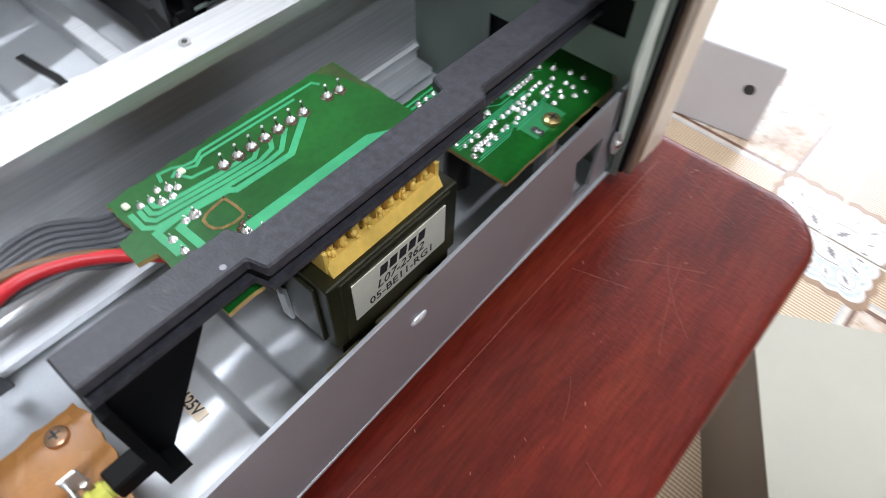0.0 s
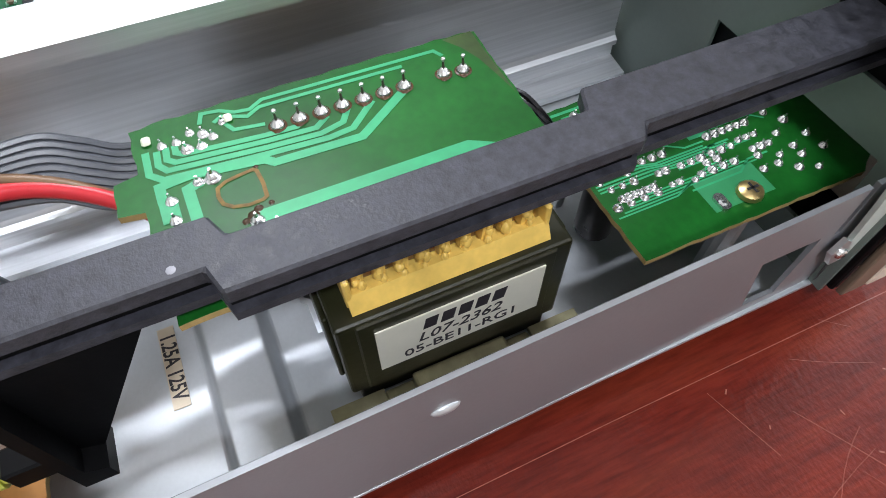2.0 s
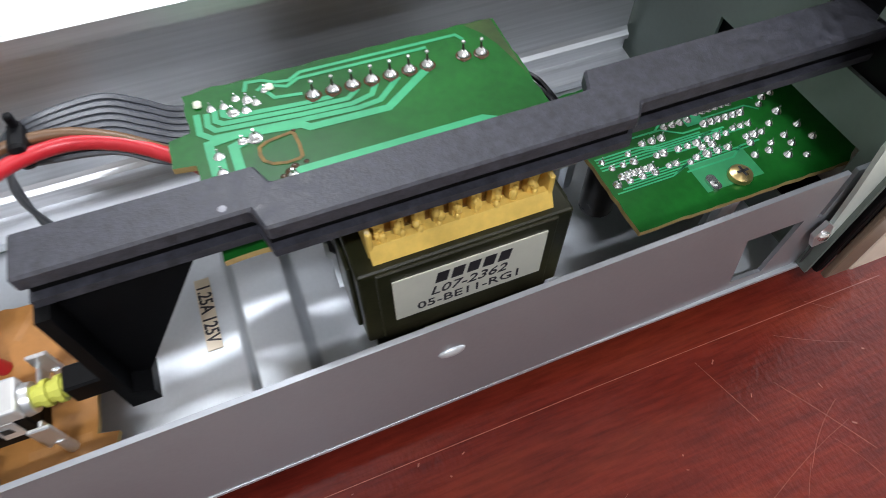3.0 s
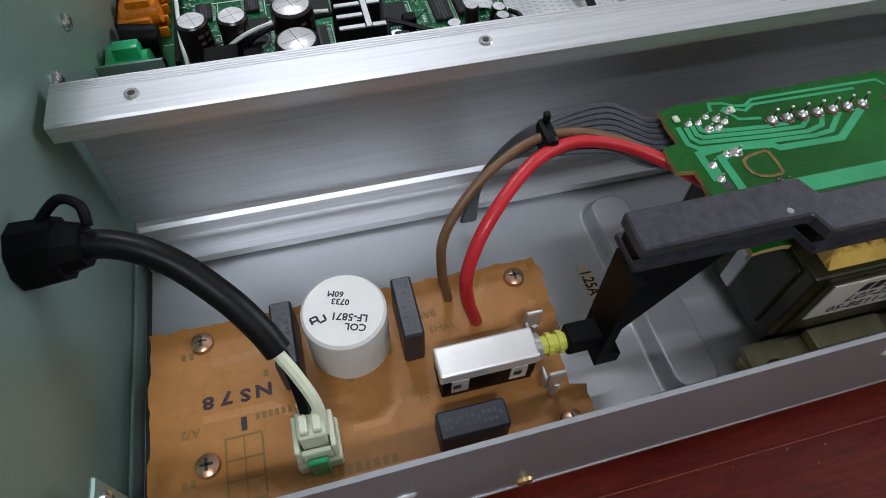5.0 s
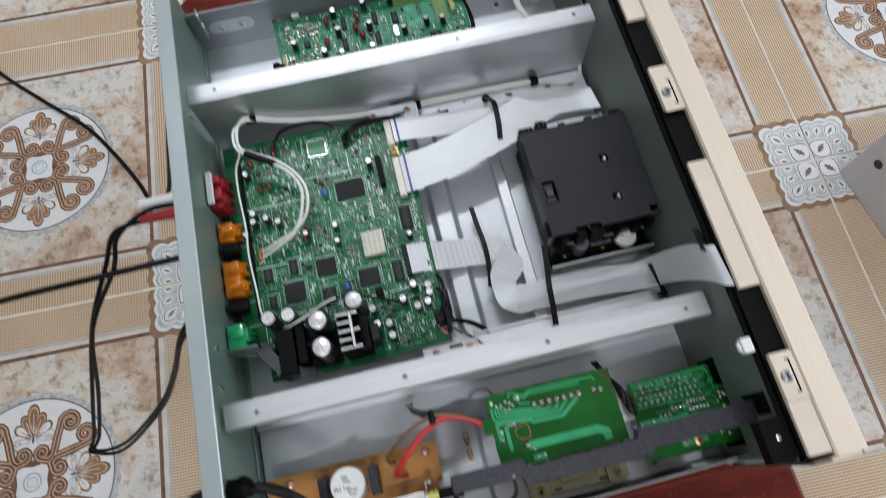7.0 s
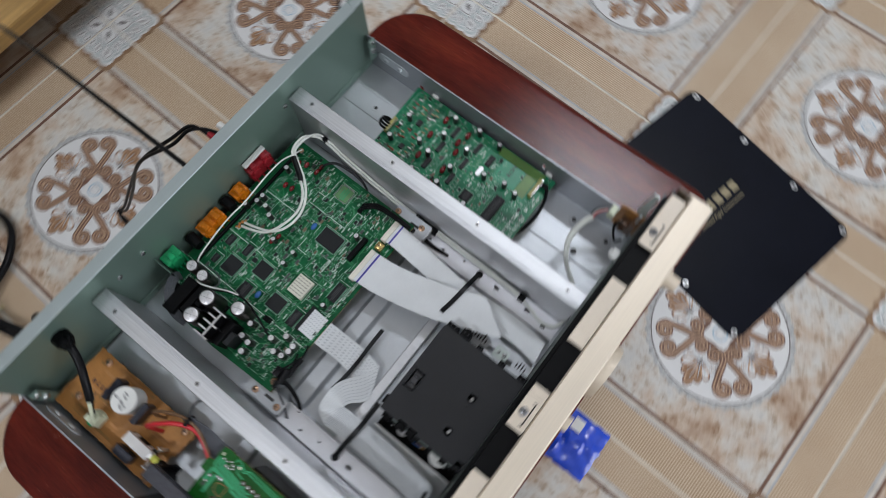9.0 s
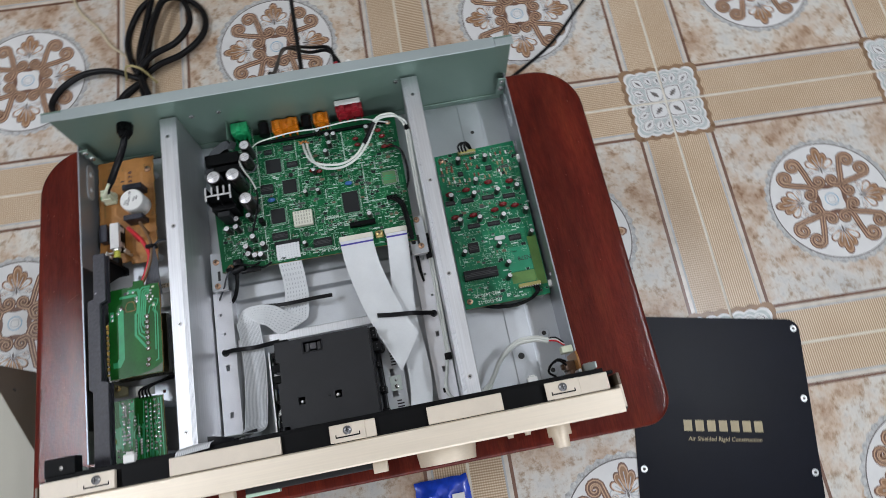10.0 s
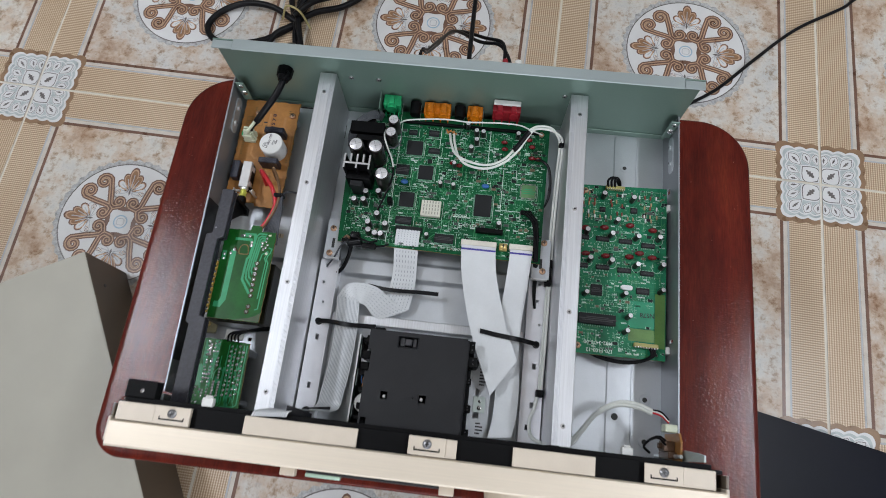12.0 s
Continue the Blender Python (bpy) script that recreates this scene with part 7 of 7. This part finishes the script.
for k in range(3):
    part("black_wire", tube(B(), [(404 + 2 * k, 112, 24), (405 + k, 106, 25), (398 + k, 101.5, 20), (384 + k, 100 - k * 0.6, 16), (368, 102 - k * 0.7, 14), (352, 106, 13)], 1.1, 7, 6), RUBBER, bw, "", True)
    part("black_wire", tube(B(), [(365 + 3 * k, 254, 24), (364 + 3 * k, 259, 28), (369 + 1.5 * k, 262.5, 27), (374 + k, 260, 22), (378, 257, 12)], 1.1, 7, 6), RUBBER, bw, "", True)

# headphone lead and its upright board
hb = thing("headphone_board", (417, 36, 0), "small brown upright board with a connector by the front plate", "circuit board")
bm = prism(B(), [(23.6, 18), (45, 18), (45, 52), (38, 56), (23.6, 55)], 418.6, 420.1, 0, "x")
part("board", bm, PCB_BROWN, hb)
bm = B()
box(bm, 409, 45, 40, 418.5, 51, 50, 0.8)
part("connector", bm, IVORY, hb, "ivory wire connector")
bm = B()
box(bm, 410, 31, 30, 418.5, 39, 44, 0.8)
cyl(bm, (410.2, 35, 37), (407.4, 35, 37), 2.6, 2.2, 14)
box(bm, 412, 26, 24, 418.5, 31, 48, 0.5)
part("volume_control", bm, mat("brown_metal_control", (0.10, 0.05, 0.025), 0.4, 0.2, 0.3), hb, "dark brown control body")
part("post", cyl(B(), (417, 28, 0), (417, 28, 62), 1.4, 1.4, 10), EDGE, hb)
for k in range(2):
    part("black_wire", tube(B(), [(411, 36 + k * 3, 44), (404, 40 + k, 50), (398, 38, 48), (396, 33, 40), (402, 29, 34)], 1.0, 7, 6), RUBBER, hb, "", True)
hl = thing("headphone_lead", (375, 50, 20), "white lead curving to the upright board", "cable")
for dz, dy in ((0, 0), (0.4, 3.0)):
    part("lead", tube(B(), [(335, 26.5 + dy * 0.6, 16), (345, 30 + dy, 17), (352, 40 + dy * 0.4, 20 + dz), (362, 54 + dy * 0.3, 25 + dz), (377, 62.5 + dy * 0.6, 30 + dz), (392, 62 + dy * 0.7, 36 + dz), (402, 58 + dy * 0.6, 40 + dz)], 1.7, 8, 6), WHITE_WIRE, hl, "", True)
for k, m in enumerate((RED_WIRE, WHITE_WIRE, RUBBER)):
    part("core", tube(B(), [(402, 59 + k, 40), (408, 57 + k * 1.4, 43), (413, 52 + k, 46)], 0.8, 6, 5), m, hl, "", True)

# ---------------------------------------------------------------- on the floor
lid = thing("bonnet_plate", (668, -56, FLOOR_Z), "black painted steel bonnet plate lying on the tiles", "metal plate")
LR = Matrix.Translation((668, -56, 0)) @ Matrix.Rotation(radians(-12), 4, "Z")
bm = prism(B(), rounded(-119, -150, 119, 150, 16, 6), FLOOR_Z + 0.3, FLOOR_Z + 1.8)
bmesh.ops.transform(bm, matrix=LR, verts=bm.verts)
part("sheet", bm, mat("satin_black_paint", (0.0045, 0.0055, 0.011), 0.36, 0.0, 0.2, 9, 900, 0.05, None, 0.0, 0.06, spec=0.10), lid)
for x, y in ((111, 137), (111, 42), (111, -52), (-111, -52), (-111, 42), (111, -140), (-111, -140)):
    p = LR @ Vector((x, y, 0))
    bm = B()
    cyl(bm, (p.x, p.y, FLOOR_Z + 1.7), (p.x, p.y, FLOOR_Z + 2.4), 4.6, 4.2, 16)
    cyl(bm, (p.x, p.y, FLOOR_Z + 2.4), (p.x, p.y, FLOOR_Z + 2.5), 2.0, 2.0, 10, 1)
    part("eyelet", bm, [EDGE, SCREW_DARK], lid, "bright eyelet")
# the maker's name as plain gold bars
GOLD = mat("gold_ink", (0.30, 0.25, 0.15), 0.4, 0.3)
for k in range(7):
    x = -54 + 15.6 * k
    bm = box(B(), x, -3, FLOOR_Z + 1.8, x + 11.0, 11, FLOOR_Z + 1.95)
    bmesh.ops.transform(bm, matrix=LR, verts=bm.verts)
    part("name_bar", bm, GOLD, lid, "plain gold bar")
c = LR @ Vector((-1, -13, 0))
text("lettering", "Air Shielded Rigid Construction", (c.x, c.y, FLOOR_Z + 1.86), 5.4, GOLD, lid, (0, 0, -12), 1.0, 0.2)

# folded steel case cover, resting on the tiles
CA, CB = Vector((-238, 196)), Vector((-89, -78))
u = (CB - CA).normalized()
v = Vector((u.y, -u.x))
v = v if v.x < 0 else -v
TOPZ = -195.0
case = thing("case_cover", (-330, 40, FLOOR_Z), "grey-beige folded steel case cover standing on the tiles", "case cover")


def on(a, b):
    q = CA + u * a + v * b
    return (q.x, q.y)


bm = prism(B(), [on(0, 0), on(362, 0), on(362, 300), on(0, 300)], TOPZ - 1.2, TOPZ)
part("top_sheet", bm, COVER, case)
# both side sheets are a far darker brown than the top sheet
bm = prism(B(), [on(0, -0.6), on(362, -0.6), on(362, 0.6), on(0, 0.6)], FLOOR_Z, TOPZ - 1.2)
side = part("side_sheet", bm, COVER_SIDE, case, "dark brown side of the cover")
part("side_sheet", prism(B(), [on(0, 298.8), on(362, 298.8), on(362, 300), on(0, 300)], FLOOR_Z, TOPZ - 1.2), COVER_SIDE, case)
for a in (40, 180, 325):
    q = CA + u * a - v * 1.0
    part("fixing_hole", cyl(B(), (q.x, q.y, -225), (q.x - v.x * 0.8, q.y - v.y * 0.8, -225), 2.6, 2.2, 12), SCREW_DARK, side)

bx = thing("white_box", (160, -470, FLOOR_Z), "lilac-white box with round finger holes on the tiles", "box")
bm = B()
swing = Matrix.Translation((290, -372, 0)) @ Matrix.Rotation(radians(8), 4, "Z") @ Matrix.Translation((-290, 382, 0))
box(bm, 20, -560, FLOOR_Z, 290, -382, FLOOR_Z + 96, 2.0)
bmesh.ops.transform(bm, matrix=swing, verts=bm.verts)
part("carton", bm, CARTON, bx)
for x in (44, 266):
    bm = cyl(B(), (x, -381.9, FLOOR_Z + 60), (x, -381.4, FLOOR_Z + 60), 6, 6, 16)
    bmesh.ops.transform(bm, matrix=swing, verts=bm.verts)
    part("finger_hole", bm, SCREW_DARK, bx)

film = thing("blue_packet", (288, -80, FLOOR_Z), "crumpled shiny blue plastic packet", "packet")
bm = B()
n = 14
grid = [[bm.verts.new((250 + 70 * i / n + 3 * noise.noise((i * 0.7, j * 0.7, 1)), -115 + 70 * j / n + 3 * noise.noise((i * 0.7, j * 0.7, 5)),
                       FLOOR_Z + 1.5 + (6 + 7 * noise.noise((i * 0.45, j * 0.45, 9))) * max(0.0, math.sin(math.pi * i / n) * math.sin(math.pi * j / n)) ** 0.5)) for j in range(n + 1)] for i in range(n + 1)]
for i in range(n):
    for j in range(n):
        bm.faces.new((grid[i][j], grid[i + 1][j], grid[i + 1][j + 1], grid[i][j + 1]))
part("film", bm, BLUE_PL, film, "", True)
part("white_flash", box(B(), 296, -80, FLOOR_Z + 10, 312, -66, FLOOR_Z + 11.0, 0.3), WHITE_PL, film, "white printed panel")

# coiled mains cord behind the player
cord = thing("coiled_mains_cord", (-60, 640, FLOOR_Z), "coiled black mains cord tied in the middle, on the tiles", "mains cord")
F = FLOOR_Z
for dz, pts in ((8, [(-58, 566), (-66, 601), (-70, 628), (-86, 671), (-90, 716), (-70, 760), (-48, 780)]), (18, [(-48, 568), (-58, 604), (-64, 630), (-68, 676), (-56, 730), (-40, 786)]),
                (26, [(-70, 630), (-43, 656), (-4, 676), (18, 715), (8, 760), (-20, 762), (-38, 722), (-53, 676), (-68, 638)]), (12, [(-70, 630), (-38, 648), (2, 664), (34, 700), (36, 742), (8, 772), (-24, 772), (-46, 726), (-60, 666), (-70, 630)]),
                (10, [(-70, 630), (-112, 652), (-158, 656), (-196, 640), (-212, 612), (-196, 586), (-160, 578), (-118, 590), (-88, 614), (-70, 630)]),
                (6, [(-70, 630), (-98, 606), (-106, 582), (-82, 566), (-58, 574), (-64, 604), (-70, 630)])):
    part("cord_loop", tube(B(), [(x, y, F + dz - 1 + 4 * math.sin(i * 1.3)) for i, (x, y) in enumerate(pts)], 4.9, 10, 6), RUBBER, cord, "", True)
part("cord_to_panel", tube(B(), [(66, 322, 64), (64, 345, 60), (40, 400, -30), (-4, 462, -160), (-36, 524, -250), (-52, 566, F + 14), (-60, 590, F + 12)], 4.9, 10, 6), RUBBER, cord, "", True)
bm = B()
tube(bm, [(-94, 636, F + 6), (-80, 638, F + 36), (-58, 630, F + 36), (-46, 622, F + 6)], 1.7, 6, 6)
part("tie_band", bm, mat("tan_rubber_band", (0.42, 0.36, 0.16), 0.5), cord, "tan rubber band", True)


def floor_cable(name, pts, r, m, label):
    c = thing(name, pts[0], label, "cable", "cables on the floor")
    part("lead", tube(B(), pts, r, 8, 6), m, c, "", True)
    return c


floor_cable("signal_cable", [(227, 322, 31), (227, 350, 31), (226.5, 410, 30), (226, 480, 27), (225, 600, 8), (224, 800, -80), (224, 1050, -190), (226, 1300, F + 3), (230, 1500, F + 3)], 2.3, RUBBER, "black cable running straight out from the back panel")
rc = thing("twin_lead", (230, 345, 30), "thin black twin lead looping behind the back panel", "cable", "cables on the floor")
for dx, dz in ((0, 0), (5, 3)):
    part("lead", tube(B(), [(262 + dx, 345, 31 + dz), (261 + dx, 368, 31 + dz), (258 - dx * 0.6, 392, 29 - dz), (240 - dx, 404 - dx, 19), (208 - dx * 0.6, 432, -12), (181, 480 - dx, -98), (159, 524 - dx, -180), (149, 538 - dx, -200 + dz), (143 + dx, 517, -206), (147 + dx, 486, -182), (160 + dx, 430, -118), (169 + dx, 394, -58), (177 + dx, 362, 4), (183 + dx * 2, 336, 28)], 1.7, 8, 6), RUBBER, rc, "", True)
for x, m, lab in ((262, J_RED, "red plug"), (274, WHITE_PL, "white plug")):
    bm = cyl(B(), (x, 372, 31), (x, 322, 31), 3.2, 4.6, 14)
    part("plug", bm, m, rc, lab, True)
floor_cable("aerial_cable", [(420, 330, 20), (421, 350, 8), (428, 400, -110), (438, 455, -240), (450, 495, F + 3), (490, 514, F + 3), (538, 541, F + 3), (592, 578, F + 3), (650, 636, F + 3), (716, 698, F + 3), (790, 745, F + 3), (838, 778, F + 3), (1000, 820, F + 3), (1300, 900, F + 3)], 2.6, RUBBER, "black cable running away over the tiles")
floor_cable("pale_cord", [(-60, 640, F + 3), (-98, 687, F + 2.5), (-120, 712, F + 2.5), (-140, 750, F + 2.5), (-169, 790, F + 2.5), (-190, 860, F + 2.5)], 2.0, mat("ivory_cord", (0.60, 0.52, 0.36), 0.5), "thin ivory cord lying on the tiles")

# low wooden bench behind the player and a black canister beyond the table
bench = thing("wooden_bench", (150, 1100, F), "tan varnished low wooden bench standing on the tiles", "bench")
TAN_WOOD = mat("tan_varnished_wood", (0.50, 0.30, 0.10), 0.4, 0, 0.2, 12, 300, 0.05, (0.4, 6, 6))
part("seat_board", box(B(), -420, 858, -222, 640, 1220, -196, 4), TAN_WOOD, bench)
for x in (-380, 560):
    for y in (905, 1160):
        part("leg", box(B(), x, y, F, x + 42, y + 42, -222.2, 3), TAN_WOOD, bench)
part("back_rail", box(B(), -338, 1172, -262, 560, 1192, -222.2, 3), TAN_WOOD, bench)
can = thing("black_canister", (1110, 130, F), "black plastic canister lying on the tiles", "canister")
c0, c1 = Vector((1072, 92, F + 46)), Vector((1260, 330, F + 46))
dn = (c1 - c0).normalized()
bm = B()
rows = []
side = dn.cross(Vector((0, 0, 1)))
for f, r in ((0.0, 26), (0.012, 38), (0.04, 45), (0.9, 46), (0.97, 42), (1.0, 30)):
    q = c0 + (c1 - c0) * f
    rows.append([bm.verts.new(q + r * (math.cos(a) * side + math.sin(a) * Vector((0, 0, 1)))) for a in (2 * math.pi * k / 28 for k in range(28))])
for a, b in zip(rows, rows[1:]):
    for k in range(28):
        bm.faces.new((a[k], a[(k + 1) % 28], b[(k + 1) % 28], b[k]))
bm.faces.new(rows[0][::-1])
bm.faces.new(rows[-1])
part("body", bm, BLACK_SATIN, can, "", True)

# ---------------------------------------------------------------- floor tiles, one by one
tile_me, print_me = tile_mesh(), print_mesh()
for i in range(-7, 6):
    for j in range(-9, 6):
        t_ob = new("tile", tile_me)
        t_ob.parent = floor
        t_ob.matrix_local = Matrix.LocRotScale((i * TILE * MM, j * TILE * MM, 0), Euler((0, 0, radians(90 * ((i + 2 * j) % 4)))), None)
        p_ob = new("printed_pattern", print_me)
        p_ob.parent = t_ob
